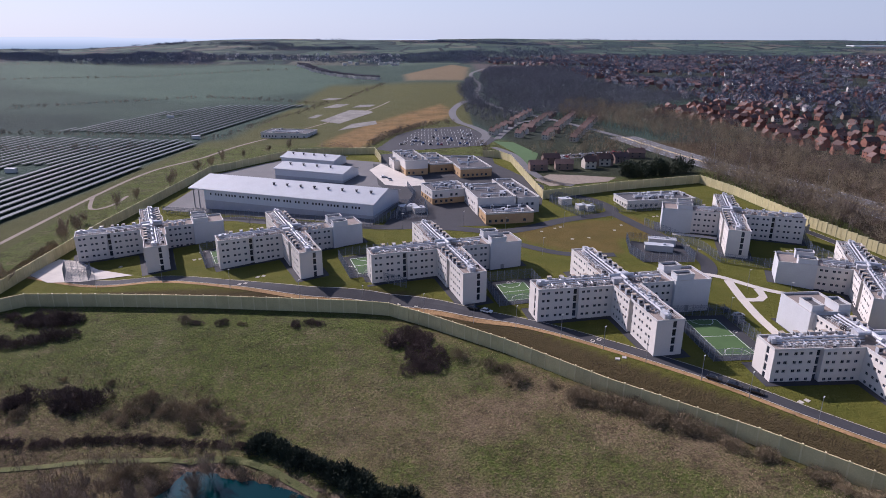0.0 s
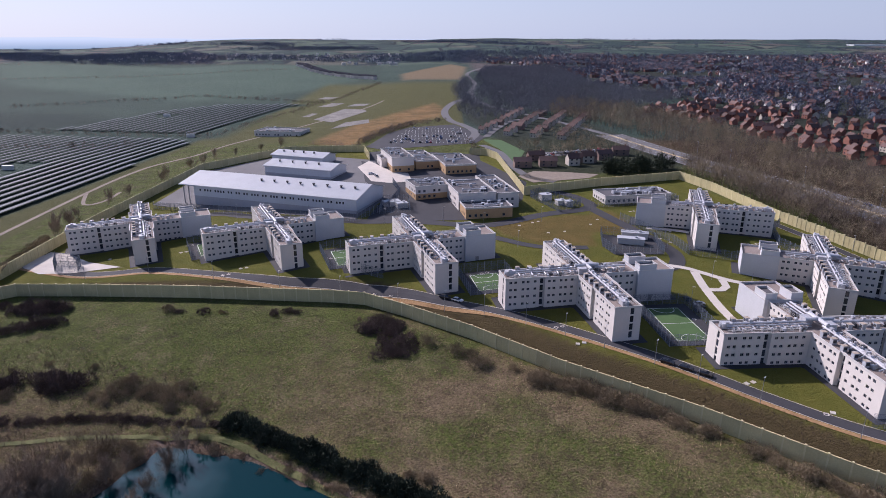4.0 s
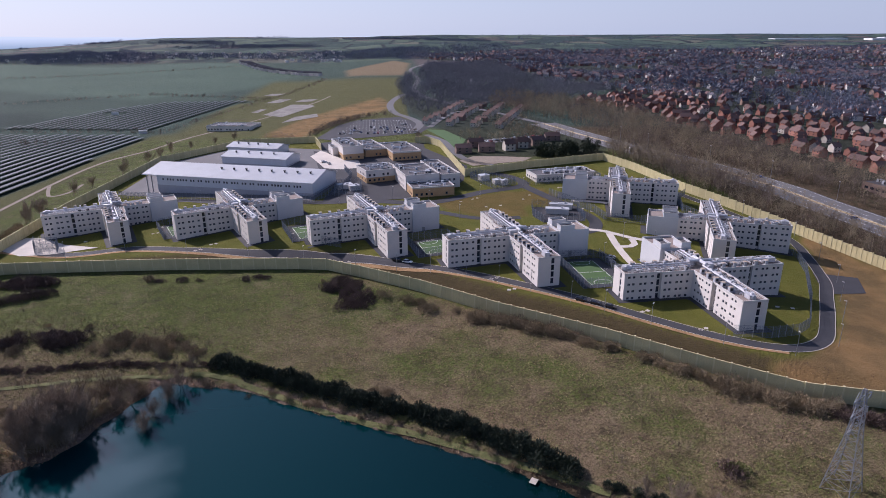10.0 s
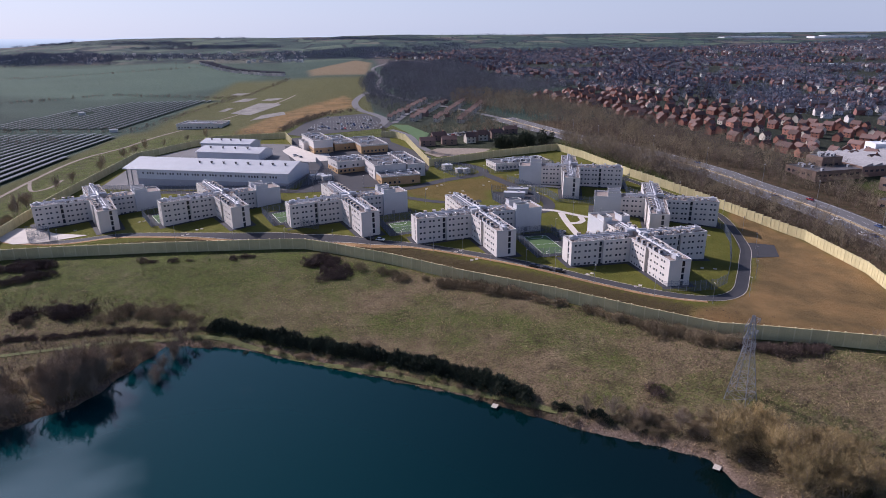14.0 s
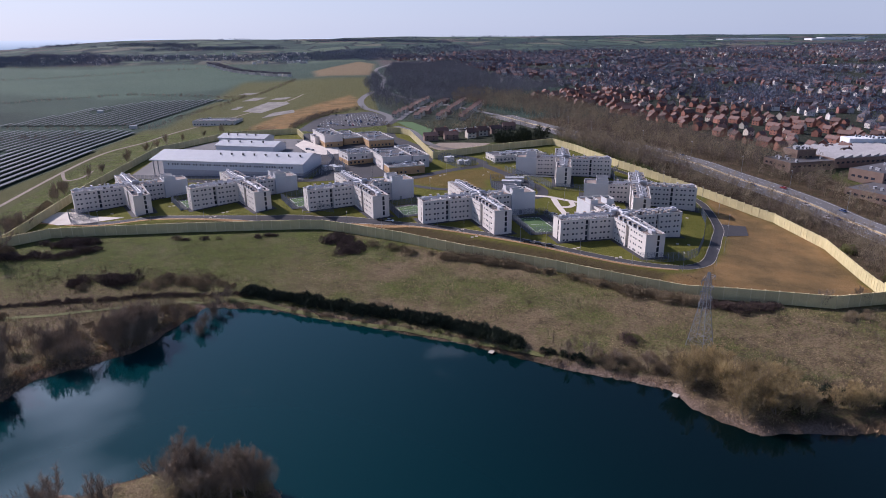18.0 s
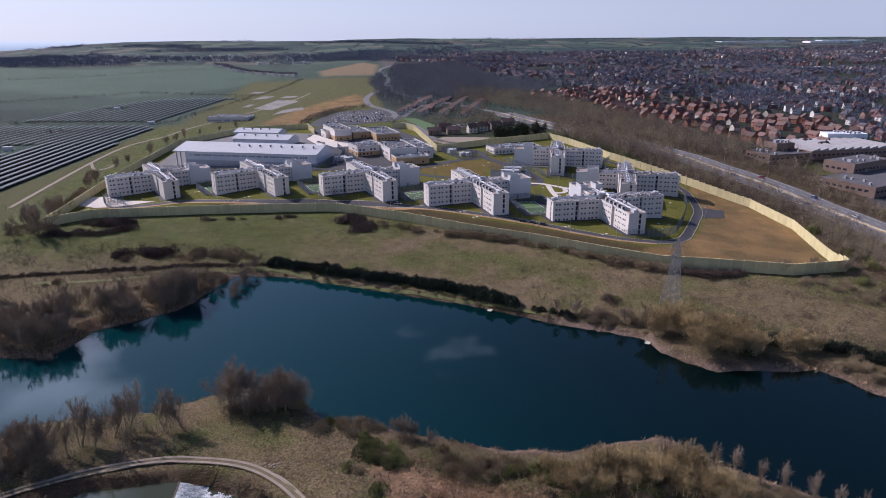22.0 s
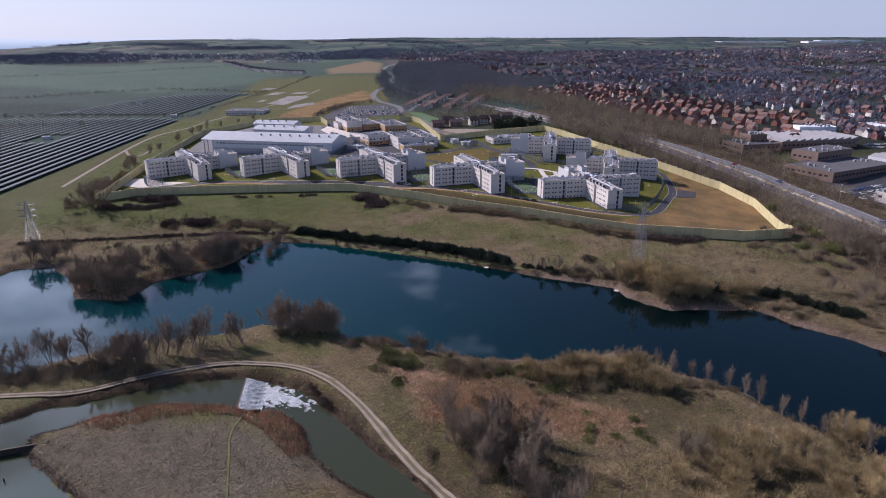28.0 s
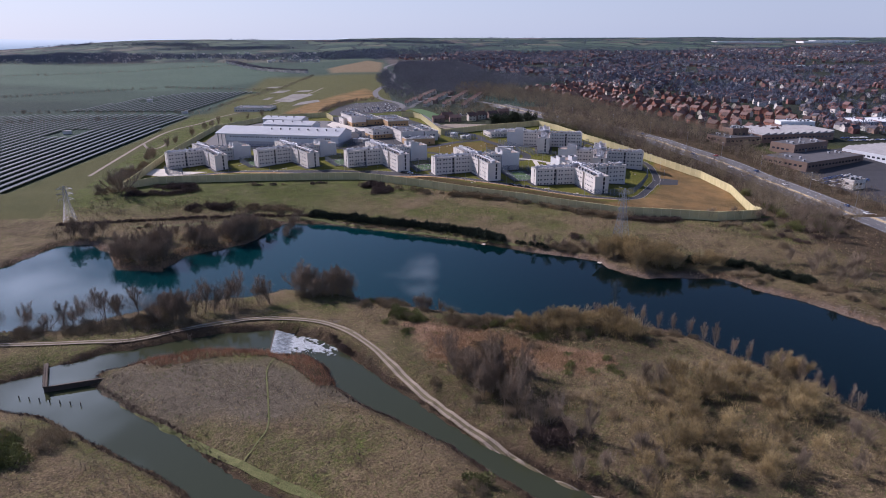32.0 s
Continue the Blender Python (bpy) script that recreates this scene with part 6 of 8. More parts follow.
scrub("dark", [(-180, 150), (-130, 148), (-60, 146), (-46, 144), (-60, 160), (-90, 170), (-150, 175), (-190, 190)], 2.8, 1.7, 7)
scrub("brown", [(-180, 146), (-60, 144), (-30, 138), (20, 112), (60, 84), (66, 90), (20, 122), (-20, 146), (-60, 164), (-180, 178)], 3.2, 1.1, 8)
scrub("brown", [(72, 62), (98, 48), (112, 30), (150, 22), (182, -10), (200, -50), (240, -60), (245, 60), (205, 76), (130, 66), (95, 76)], 3.0, 1.9, 9)
scrub("dark", [(150, 60), (240, 20), (245, 70), (210, 76)], 3.6, 2.4, 10)
scrub("brown", [(-148, 68), (-118, 64), (-106, 86), (-148, 98)], 1.8, 2.8, 11)
scrub("brown", [(-140, -52), (-100, -74), (-70, -100), (-60, -130), (-160, -130), (-170, -50)], 2.8, 1.8, 12)
scrub("dark", [(-46, -90), (-90, -56), (-120, -34), (-116, -31), (-60, -78)], 2.4, .8, 13)
scrub("brown", [(-30, -46), (-20, -60), (8, -96), (-30, -90), (-80, -52), (-90, -40), (-60, -34)], 4.5, .9, 14)
scrub("olive", [(88, -44), (104, -56), (130, -100), (100, -80)], 2.6, 2.0, 15)
scrub("dark", [(-31, -26), (-22, -40), (-25, -42), (-33, -30)], 1.5, 2.2, 16)


ISLE = [(-108, -44), (-96, -37), (-60, -37), (-40, -46), (-14, -80), (20, -118), (0, -150), (-20, -124), (-58, -84), (-90, -56)]
ROUGH = [(-40, 10), (-20, -10), (20, -16), (70, -30), (100, -48), (125, -96), (120, -140), (60, -134), (30, -104), (4, -72), (-16, -34)]
WESTERN = [(-190, 112), (-110, 100), (-60, 138), (-20, 130), (-60, 165), (-120, 180), (-190, 190)]
EASTERN = [(66, 72), (104, 52), (150, 24), (190, -20), (245, -30), (245, 60), (205, 76), (130, 84), (96, 108), (60, 110)]
scrub("low_dark", ISLE, 3.6, 1.0, 21)
scrub("low_green", ISLE, 3.2, .7, 22)
scrub("low_straw", ISLE, 2.8, .7, 23)
scrub("low_dark", ROUGH, 6.0, 1.3, 24)
scrub("low_green", ROUGH, 4.0, .9, 25)
scrub("low_straw", ROUGH, 2.8, .8, 26)
scrub("low_dark", WESTERN, 4.6, 1.3, 27)
scrub("low_straw", WESTERN, 3.0, .8, 28)
scrub("low_dark", EASTERN, 5.2, 1.3, 29)
scrub("low_straw", EASTERN, 3.2, .8, 30)
scrub("low_green", EASTERN, 5.0, .7, 31)
scrub("low_straw", [(-10, 175), (40, 150), (100, 105), (60, 90), (10, 120), (-30, 150)], 3.4, .6, 32)


# ---- grass and reeds ----
def swathe(name, label, category, mat, count, box, height, width, keep, seed, per=4):
    rng = np.random.default_rng(seed)
    x, y = rng.uniform(box[0], box[1], count), rng.uniform(box[2], box[3], count)
    good = keep(x, y)
    x, y = x[good], y[good]
    z = land(x, y)
    c = np.repeat(np.stack([x, y, z], 1), per, 0)
    c[:, :2] += rng.normal(size=(len(c), 2)) * width * 1.2
    c[:, 2] -= .05
    w = rng.normal(size=(len(c), 3)) * .45 + np.array([0, 0, 1])
    return thing(name, label, category, kind="stuff", b=quick_mesh(name, sprigs(rng, c, w, height, width), mat), mats=[])


def off_road(x, y):
    c = np.array([tuple(p) for p in curve_points(RING_ROAD, 4)])
    i = np.argmin(np.hypot(x[:, None] - c[None, :, 0], y[:, None] - c[None, :, 1]), 1)
    return (np.hypot(x - c[i, 0], y - c[i, 1]) > 4.6) & (y < c[i, 1])


WATERS = (LAKE, RIVER_UP, RIVER_DOWN, RIVER_SW)


def clear(x, y, gap=0.5):
    return np.minimum.reduce([away(x, y, r) for r in WATERS]) > gap


REEDBED = [(-100, -34), (-88, -28), (-74, -24), (-58, -27), (-52, -31), (-43, -30), (-36, -40), (-31, -52), (-36, -58), (-46, -44), (-54, -36), (-70, -34), (-88, -38)]
RUSSET_EAST = [(6, -20), (22, -26), (37, -33), (46, -44), (60, -52), (48, -64), (26, -54), (4, -44)]
RUSSET = [(-2, -38), (8, -28), (28, -34), (40, -40), (34, -50), (14, -46), (-2, -52)]
swathe("reed_bed", "russet reeds along the millstream", "reeds", M_REED, 7000, (-102, -28, -60, -20), 1.7, .12, lambda x, y: (away(x, y, REEDBED) < 0) & clear(x, y), 1)
swathe("dead_bracken", "russet bracken and dead grass", "bracken", M_REED_PALE, 2600, (-5, 42, -55, -25), .8, .12, lambda x, y: away(x, y, RUSSET) < 3 * ripple(x, y, 4.0), 2)
swathe("dead_bracken", "pinkish dead bracken on the rough bank", "bracken", M_REED_PALE, 24000, (-4, 66, -72, -14), .6, .2, lambda x, y: away(x, y, RUSSET_EAST) < 6 * ripple(x, y, 5.0) + 3 - 14 * np.random.default_rng(3).random(len(x)) ** 1.5, 7)
swathe("reed_fringe", "pale pinkish reeds at the lake's edge", "reeds", M_REED_PALE, 60000, (-200, 200, -110, 140), 1.0, .2, lambda x, y: (np.abs(away(x, y, LAKE) - .9) < 1.6) & (ripple(x, y, 9.0, 7) > -.35), 3, 3)
REEDFLAT = [(-132, 108), (-100, 110), (-86, 96), (-94, 62), (-130, 56), (-140, 80)]
swathe("reed_flat", "flattened pinkish reeds on the muddy margin", "reeds", M_REED_PALE, 9000, (-142, -84, 54, 112), .8, .16, lambda x, y: (away(x, y, REEDFLAT) < 0) & (away(x, y, LAKE) > -2.2) & (away(x, y, LAKE) < 7) & (ripple(x, y, 4.0, 6) > -.4), 8)
swathe("straw_grass", "bleached tussocky winter grass", "grass", M_STRAW, 120000, (-180, 200, -130, 200), .5, .08,
       lambda x, y: clear(x, y, 1) & (y < np.interp(x, [p[0] for p in WALL_FRONT], [p[1] for p in WALL_FRONT]) - 3) & (ripple(x, y, 15.0, 2) + ripple(x, y, 5.0, 5) > .1), 4, 3)
swathe("green_tussocks", "short green tussocks of spring grass", "grass", M_GRASSTUFT, 22000, (-150, 190, 60, 205), .4, .14,
       lambda x, y: clear(x, y, 2) & (y < np.interp(x, [p[0] for p in WALL_FRONT], [p[1] for p in WALL_FRONT]) - 2) & (ripple(x, y, 8.0, 9) > -.35), 5, 4)
swathe("bank_sedge", "dark dead sedge and bramble along the river banks", "sedge", M_TWIG_DARK, 260000, (-200, 80, -180, 0), .9, .09,
       lambda x, y: (np.abs(np.minimum.reduce([away(x, y, r) for r in (RIVER_UP, RIVER_DOWN, RIVER_SW)]) - 1.0) < 1.0) & (ripple(x, y, 3.0, 2) > -.5) & (np.abs(x + 51) > 7), 9, 3)
swathe("slope_scrub", "brown heathery planting on the inner bank", "planting", M_TWIG_DARK, 26000, (-150, 150, 92, 235), .5, .1,
       lambda x, y: (y > np.interp(x, [p[0] for p in WALL_FRONT], [p[1] for p in WALL_FRONT]) + 1) & (y < np.interp(x, [p[0] for p in WALL_FRONT], [p[1] for p in WALL_FRONT]) + 16.0) & (ripple(x, y, 5.0, 3) > -.5) & off_road(x, y), 6, 3)

# ---- track, weir, footpath, stones ----
tb = Build()
for s in (-.95, .95):
    ribbon(TRACK, 0.75, 0.34, tb, shift=s * .85, step=2.5)
tagged(new("path_track", tb.mesh("path_track", M_GRAVEL)), "pale gravel track with two wheel ruts", "track", kind="structure")
tagged(new("path_verge", ribbon(TRACK, 2.7, 0.26, step=2.5).mesh("path_verge", material("track_verge", (0.125, 0.105, 0.06), 0.95, 0.3, 0.3, 3.0, 0.3))), "trodden grassy verge of the track", "track", kind="structure")
weir = thing("weir", "stepped concrete weir with white water", "weir")
b = Build()
wr = random.Random(3)
ROWS, COLS = 18, 40


def spill(i, j):
    """Crest to foot of the spillway, with the water's folds."""
    f, g = i / (ROWS - 1), j / (COLS - 1)
    fall = smooth(f) * 1.75
    return (-54.2 + 6.8 * f, -29.8 + (17.6 - .5 * f) * g, Z_UP + .12 - float(fall) + .10 * math.sin(g * 47 + 2 * math.sin(f * 5)) * f + wr.uniform(-.05, .05) * f)


grid = [[spill(i, j) for j in range(COLS)] for i in range(ROWS)]
for i in range(ROWS - 1):
    for j in range(COLS - 1):
        b.poly([grid[i][j], grid[i + 1][j], grid[i + 1][j + 1], grid[i][j + 1]])
part("spillway", b, M_SPILL, weir, "white water sliding down the spillway")
b = Build()
b.box(-54.45, -20.8, Z_UP - 1.5, .45, 18.6, 1.68)
part("sill", b, M_TIMBER, weir, "dark sluice sill")
for y, x in ((-11.0, -51), (-30.6, -51)):
    b = Build()
    b.box(x, y, Z_DOWN - 1, 7.0, .5, 2.5)
    part("side_wall", b, M_TIMBER, weir, "dark weathered side wall")
frng = np.random.default_rng(9)
cells = np.stack(np.meshgrid(np.arange(-48.2, -14, .19), np.arange(-52, -12, .19)), -1).reshape(-1, 2)
fx, fy = cells[:, 0] + frng.uniform(-.07, .07, len(cells)), cells[:, 1] + frng.uniform(-.07, .07, len(cells))
down = (fx + 48) * .82 - (fy + 20) * .5
churn = ripple(fx, fy, 1.6, 3) + .8 * ripple(fx, fy, .7, 5) + .5 * ripple(fx, fy, .35, 8)
line = np.exp(-((fy + 22 + (fx + 44) * .55) / 4.5) ** 2)
ok = (away(fx, fy, RIVER_DOWN) < -.5) & (2.2 * (churn * .55 - down / 15 + 1.2 * line + .1) > frng.random(len(fx)))
ok |= (away(fx, fy, RIVER_DOWN) < -1) & (churn > 1.25 + down / 60)
fx, fy = fx[ok], fy[ok]
fz = Z_DOWN + .06 + .09 * np.clip(churn[ok], 0, 2)
o = .11
quads = [np.stack([fx + a, fy + c, fz + frng.uniform(-.05, .05, len(fx))], 1) for a, c in ((-o, -o), (o, -o), (o, o), (-o, o))]
tris = np.concatenate([np.stack([quads[0], quads[1], quads[2]], 1), np.stack([quads[0], quads[2], quads[3]], 1)])
part("foam", quick_mesh("foam", tris, M_FOAM), None, weir, "churned white foam")["kind"] = "stuff"
stone = Build()
srng = random.Random(5)
for i in range(420):
    t = srng.random()
    if i < 120:
        x, y = -46 + 18 * t + srng.uniform(-1.5, 1.5), -8.5 - 3 * t + srng.uniform(-1, 1)
    elif i < 300:
        x, y = 160 + 28 * t + srng.uniform(-2, 2), -14 - 34 * t + srng.uniform(-2, 2)
    else:
        x, y = 30 + 70 * t, 86 - 44 * t + srng.uniform(-1.5, 1.0)
    s = srng.uniform(.15, .42)
    stone.box(x, y, h(x, y) - .2, s, s * srng.uniform(.6, 1.2), s * .7, srng.uniform(0, 3))
thing("bank_stones", "loose pale stones along the water's edge", "stones", kind="stuff", b=stone, mats=M_GRAVEL)
for x, y, a in ((43, 78, -.6), (93, 42, -.8)):
    t = thing("fishing_platform", "small weathered timber fishing platform at the water", "platform", "fishing platforms", at=Matrix.Translation((x, y, Z_LAKE)) @ Matrix.Rotation(a, 4, "Z"))
    for i in range(6):
        b = Build()
        b.box(-.75 + .3 * i, 0, .45, .27, 2.2, .07)
        part("plank", b, M_CONC, t)
    for sx in (-.7, .7):
        for sy in (-.9, .9):
            b = Build()
            b.box(sx, sy, -1.2, .12, .12, 1.64)
            part("leg", b, M_TIMBER, t)
dam = thing("sluice_dam", "dark weathered sluice wall holding back the millstream", "dam")
for (ax, ay), (bx, by) in (((-127, -28), (-121.6, -43)), ((-122, -43), (-105, -39.6))):
    b = Build()
    b.box((ax + bx) / 2, (ay + by) / 2, Z_DOWN - 1.5, math.hypot(bx - ax, by - ay), .6, Z_UP - Z_DOWN + 1.62, math.atan2(by - ay, bx - ax))
    part("wall", b, M_TIMBER, dam)
for i in range(7):
    b = Build()
    b.tube((-128 + 3.4 * i, -46 - 1.1 * i, Z_DOWN - 1), (-128 + 3.4 * i, -46 - 1.1 * i, Z_DOWN + 1.1), .16)
    part("mooring_post", b, M_TIMBER, dam)
br = thing("sluice_bridge", "narrow timber footbridge over the channel", "bridge", at=Matrix.Translation((-124.2, -36, Z_UP)) @ Matrix.Rotation(radians(-68.5), 4, "Z"))
for n_, args in (("deck", (0, 0, .5, 17, 1.3, .2)), ("handrail", (0, -.6, 1.5, 17, .08, .1)), ("handrail", (0, .6, 1.5, 17, .08, .1)), ("pier", (-4, 0, .2, .5, 1.2, .3)), ("pier", (4, 0, .2, .5, 1.2, .3))):
    b = Build()
    b.box(*args)
    part(n_, b, M_TIMBER, br)
for i in range(8):
    for s in (-.6, .6):
        b = Build()
        b.box(-7.5 + i * 2.14, s, .7, .08, .08, .8)
        part("baluster", b, M_TIMBER, br)


# ---- pylons ----
def pylon(x, y, ht, turn):
    t = thing("pylon", "grey steel lattice pylon standing in rough grass", "pylon", "pylons", at=Matrix.Translation((x, y, h(x, y) - .2)) @ Matrix.Rotation(turn, 4, "Z"))
    levels = [(0, 3.2), (ht * .2, 2.5), (ht * .38, 1.9), (ht * .55, 1.35), (ht * .7, 1.0), (ht * .85, .75), (ht, .25)]
    for sx, sy in ((-1, -1), (1, -1), (1, 1), (-1, 1)):
        b = Build()
        for z, w in levels:
            b.v += [(sx * w + .09 * i, sy * w + .09 * j, z) for i, j in ((-1, -1), (1, -1), (1, 1), (-1, 1))]
        for k in range(len(levels) - 1):
            for j in range(4):
                b.f.append((4 * k + j, 4 * k + (j + 1) % 4, 4 * k + 4 + (j + 1) % 4, 4 * k + 4 + j))
                b.k.append(0)
        part("leg", b, M_STEEL, t)
    for face in range(4):
        b = Build()
        for (z0, w0), (z1, w1) in zip(levels, levels[1:]):
            for k in range(2):
                za, zb = z0 + (z1 - z0) * k / 2, z0 + (z1 - z0) * (k + 1) / 2
                wa, wb = w0 + (w1 - w0) * k / 2, w0 + (w1 - w0) * (k + 1) / 2
                pa, pb = rot((-wa, -wa), face), rot((wa, -wa), face)
                qa, qb = rot((-wb, -wb), face), rot((wb, -wb), face)
                b.tube((*pa, za), (*qb, zb), .05, n=3)
                b.tube((*pb, za), (*qa, zb), .05, n=3)
                b.tube((*qa, zb), (*qb, zb), .05, n=3)
        part("bracing", b, M_STEEL, t)
    for z in (ht * .62, ht * .77, ht * .91):
        b = Build()
        for s in (-1, 1):
            for yy in (-.6, .6):
                b.tube((s * .9, yy, z), (s * 4.2, 0, z + .3), .09, n=3)
                b.tube((s * .8, yy, z + 1.6), (s * 4.2, 0, z + .3), .07, n=3)
            b.tube((s * 4.0, 0, z + .3), (s * 4.0, 0, z - 1.2), .1, n=4)
        part("cross_arm", b, M_STEEL, t)
    return t


pylon(112.5, 64, 27, .5)
pylon(-187, 144, 21, .2)

tagged(new("path_mown", ribbon([(-150, 130), (-125, 128), (-102, 131), (-89, 134), (-75, 135), (-60, 136.5), (-46, 133.5), (-26, 121.5), (-13, 113.5), (3, 105), (24, 93.5), (44, 81.5), (60, 70.5)], 1.7, .18, step=2.5).mesh("path_mown", M_TROD)), "mown green footpath between hedge and lake", "path", kind="structure")
# trodden grass ways on the island between the channels
tagged(new("path_dike", ribbon([(-112, -42.5), (-95, -56.5), (-79, -69.5), (-53, -91.5), (-32, -109), (-16, -126)], 2.0, .16, step=2.5).mesh("path_dike", M_TROD)), "green mown dike path beside the backwater", "path", kind="structure")
tagged(new("path_foot", ribbon([(-50, -35), (-53, -45), (-51, -61), (-49, -76), (-50, -83), (-54, -90)], .45, .16, step=2.0).mesh("path_foot", M_TROD)), "narrow trodden grass path across the island", "path", kind="structure")

# ---- main road ----
MAIN = [(266, -120), (262, -20), (262, 60), (265, 104), (269, 150), (270, 205), (262, 243), (250, 278), (238, 325), (222, 372), (196, 420), (176, 479), (156, 552), (112, 660), (62, 770),
        (46, 900), (58, 1061), (56, 1306), (130, 1600)]
road("road_far", "narrow grey road winding into the distance", MAIN[12:], 7, M_LANE, .25)
tagged(new("road_main", ribbon(MAIN[:13], 27, 0.25, step=8).mesh("road_main", M_LANE)), "worn grey dual carriageway", "road", kind="structure")
mk = Build()
for s in (-12.0, -1.9, 1.9, 12.0):
    ribbon(MAIN[:13], .16, .3, mk, shift=s, step=8)
for s in (-6.5, 6.5):
    c = curve_points(MAIN[:13], 4)
    for i in range(0, len(c) - 1, 2):
        d = (c[i + 1] - c[i]).normalized()
        o = Vector((d.y, -d.x)) * s
        ribbon([c[i] + o, c[i + 1] + o], .16, .3, mk, step=9)
tagged(new("road_markings", mk.mesh("road_markings", M_LINE)), "white lane lines of the dual carriageway", "markings", kind="structure")
tagged(new("road_median", ribbon(MAIN[:13], 2.6, .34, step=8).mesh("road_median", M_STRAW)), "grassy central reserve", "verge", kind="structure")
c = curve_points(MAIN[:12], 30)
for i, p in enumerate(c[1:-1]):
    d = (c[i + 2] - c[i]).normalized()
    x, y = p.x + d.y * 14.5, p.y - d.x * 14.5
    t = thing("street_lamp", "tall grey steel road lamp beside the carriageway", "lamp", "road lamps", at=Matrix.Translation((x, y, h(x, y))) @ Matrix.Rotation(math.atan2(-d.x, d.y) + math.pi, 4, "Z") @ Matrix.Diagonal((1.4, 1.4, 1.4, 1)))
    part("pole", LPOLE, None, t)
    part("lamp_head", LHEAD, None, t)
vr = random.Random(21)
c = curve_points(MAIN[2:12], 3)
for k in range(15):
    i = vr.randrange(4, len(c) - 4)
    d = (c[i + 1] - c[i]).normalized()
    s = vr.choice((-8.8, -4.4, 4.4, 8.8))
    x, y = c[i].x + d.y * s, c[i].y - d.x * s
    car(x, y, math.atan2(d.y, d.x) + (math.pi if s < 0 else 0), vr.choice((0, 0, 1, 2, 3, 4)), "on the dual carriageway", "road cars", .3)
road("road_entry", "asphalt entrance road to the car park", [(30, 520), (38, 560), (30, 600), (14, 645), (10, 720), (22, 800), (40, 850)], 8, M_LANE, .3)
road("road_estate", "asphalt estate road", [(46, 540), (60, 590), (80, 640), (110, 655)], 6, M_LANE, .3)
drape("pavement_pub", "pale asphalt car park beyond the wall", "car park", [(58, 394), (66, 378), (104, 390), (112, 400), (90, 406), (70, 408)], M_GRAVEL, .2, 6)
drape("lawn_back", "bright mown lawn behind the wall", "lawn", [(42, 528), (58, 524), (72, 474), (64, 440), (57, 436), (54, 480)], M_TURF, .16, 6)
drape("pavement_inn", "asphalt car park among bare trees", "car park", [(82, 452), (140, 474), (136, 488), (80, 468)], M_LANE, .2, 6)
for i in range(17):
    car(85 + 3.1 * i + vr.uniform(-.3, .3), 458 + 1.25 * i + (5.5 if i % 3 == 0 else 0), 1.95, vr.choice((0, 0, 1, 2, 3)), "in the car park behind the wall", "inn cars", .25)
road("road_back", "asphalt lane behind the wall", [(40, 500), (52, 470), (58, 420), (66, 392), (80, 380)], 6, M_LANE, .2)

# ---- houses ----
def house_kind(w, d, e, r, wall_mat, label):
    t = thing("house", label, "house", "brick houses")
    b = Build()
    ring = [(-w / 2, -d / 2), (w / 2, -d / 2), (w / 2, d / 2), (-w / 2, d / 2)]
    panes = []
    for i, (p, q) in enumerate(zip(ring, ring[1:] + ring[:1])):
        hs = [(w * .18, w * .18 + 1.3, v, v + 1.2) for v in (1.0, 3.6)] + [(w * .62, w * .62 + 1.3, v, v + 1.2) for v in (1.0, 3.6)] if i in (0, 2) else []
        panes += facade(b, p, q, -2, e, hs, .12)
    for (px, py, pz), a in panes:
        b.box(px, py, pz, 1.3, .05, 1.2, a, k=1)
    b.poly([(w / 2, -d / 2, e), (w / 2, d / 2, e), (w / 2, 0, e + r)])
    b.poly([(-w / 2, d / 2, e), (-w / 2, -d / 2, e), (-w / 2, 0, e + r)])
    part("wall", b, [wall_mat, M_GLASS], t)
    b = Build()
    o = .35
    for s in (-1, 1):
        a = [(-w / 2 - o, s * (d / 2 + o), e - .25), (w / 2 + o, s * (d / 2 + o), e - .25), (w / 2 + o, 0, e + r), (-w / 2 - o, 0, e + r)]
        a = a if s < 0 else a[::-1]
        b.poly(a)
        b.poly([(x, y, z + .18) for x, y, z in a])
    part("roof", b, M_TILE, t, "pitched brown tile roof")
    b = Build()
    b.box(w * .3, 0, e + r - 1.0, .9, .6, 2.0)
    b.box(w * .3, 0, e + r + 1.0, .5, .4, .3)
    part("chimney", b, M_BRICK, t)
    return t


PROTO = [house_kind(9, 7.5, 5.2, 3.4, M_BRICK, "red brick detached house with a brown tiled roof"), house_kind(14, 7.5, 5.3, 3.3, M_BRICK, "long red brick terrace under a brown tiled roof"),
         house_kind(8, 7, 5.0, 3.2, M_CREAM, "cream rendered house with a brown tiled roof"),
         house_kind(14, 7.5, 5.0, 3.0, M_BROWNBRICK, "pale brown brick terrace with a tiled roof")]
first_used = [False] * 4


def place_house(k, x, y, turn, s=1.0):
    m = Matrix.Translation((x, y, h(x, y))) @ Matrix.Rotation(turn, 4, "Z") @ Matrix.Diagonal((s, s, s, 1))
    if first_used[k]:
        copy_thing(PROTO[k], m)
    else:
        first_used[k] = True
        PROTO[k].matrix_basis = m


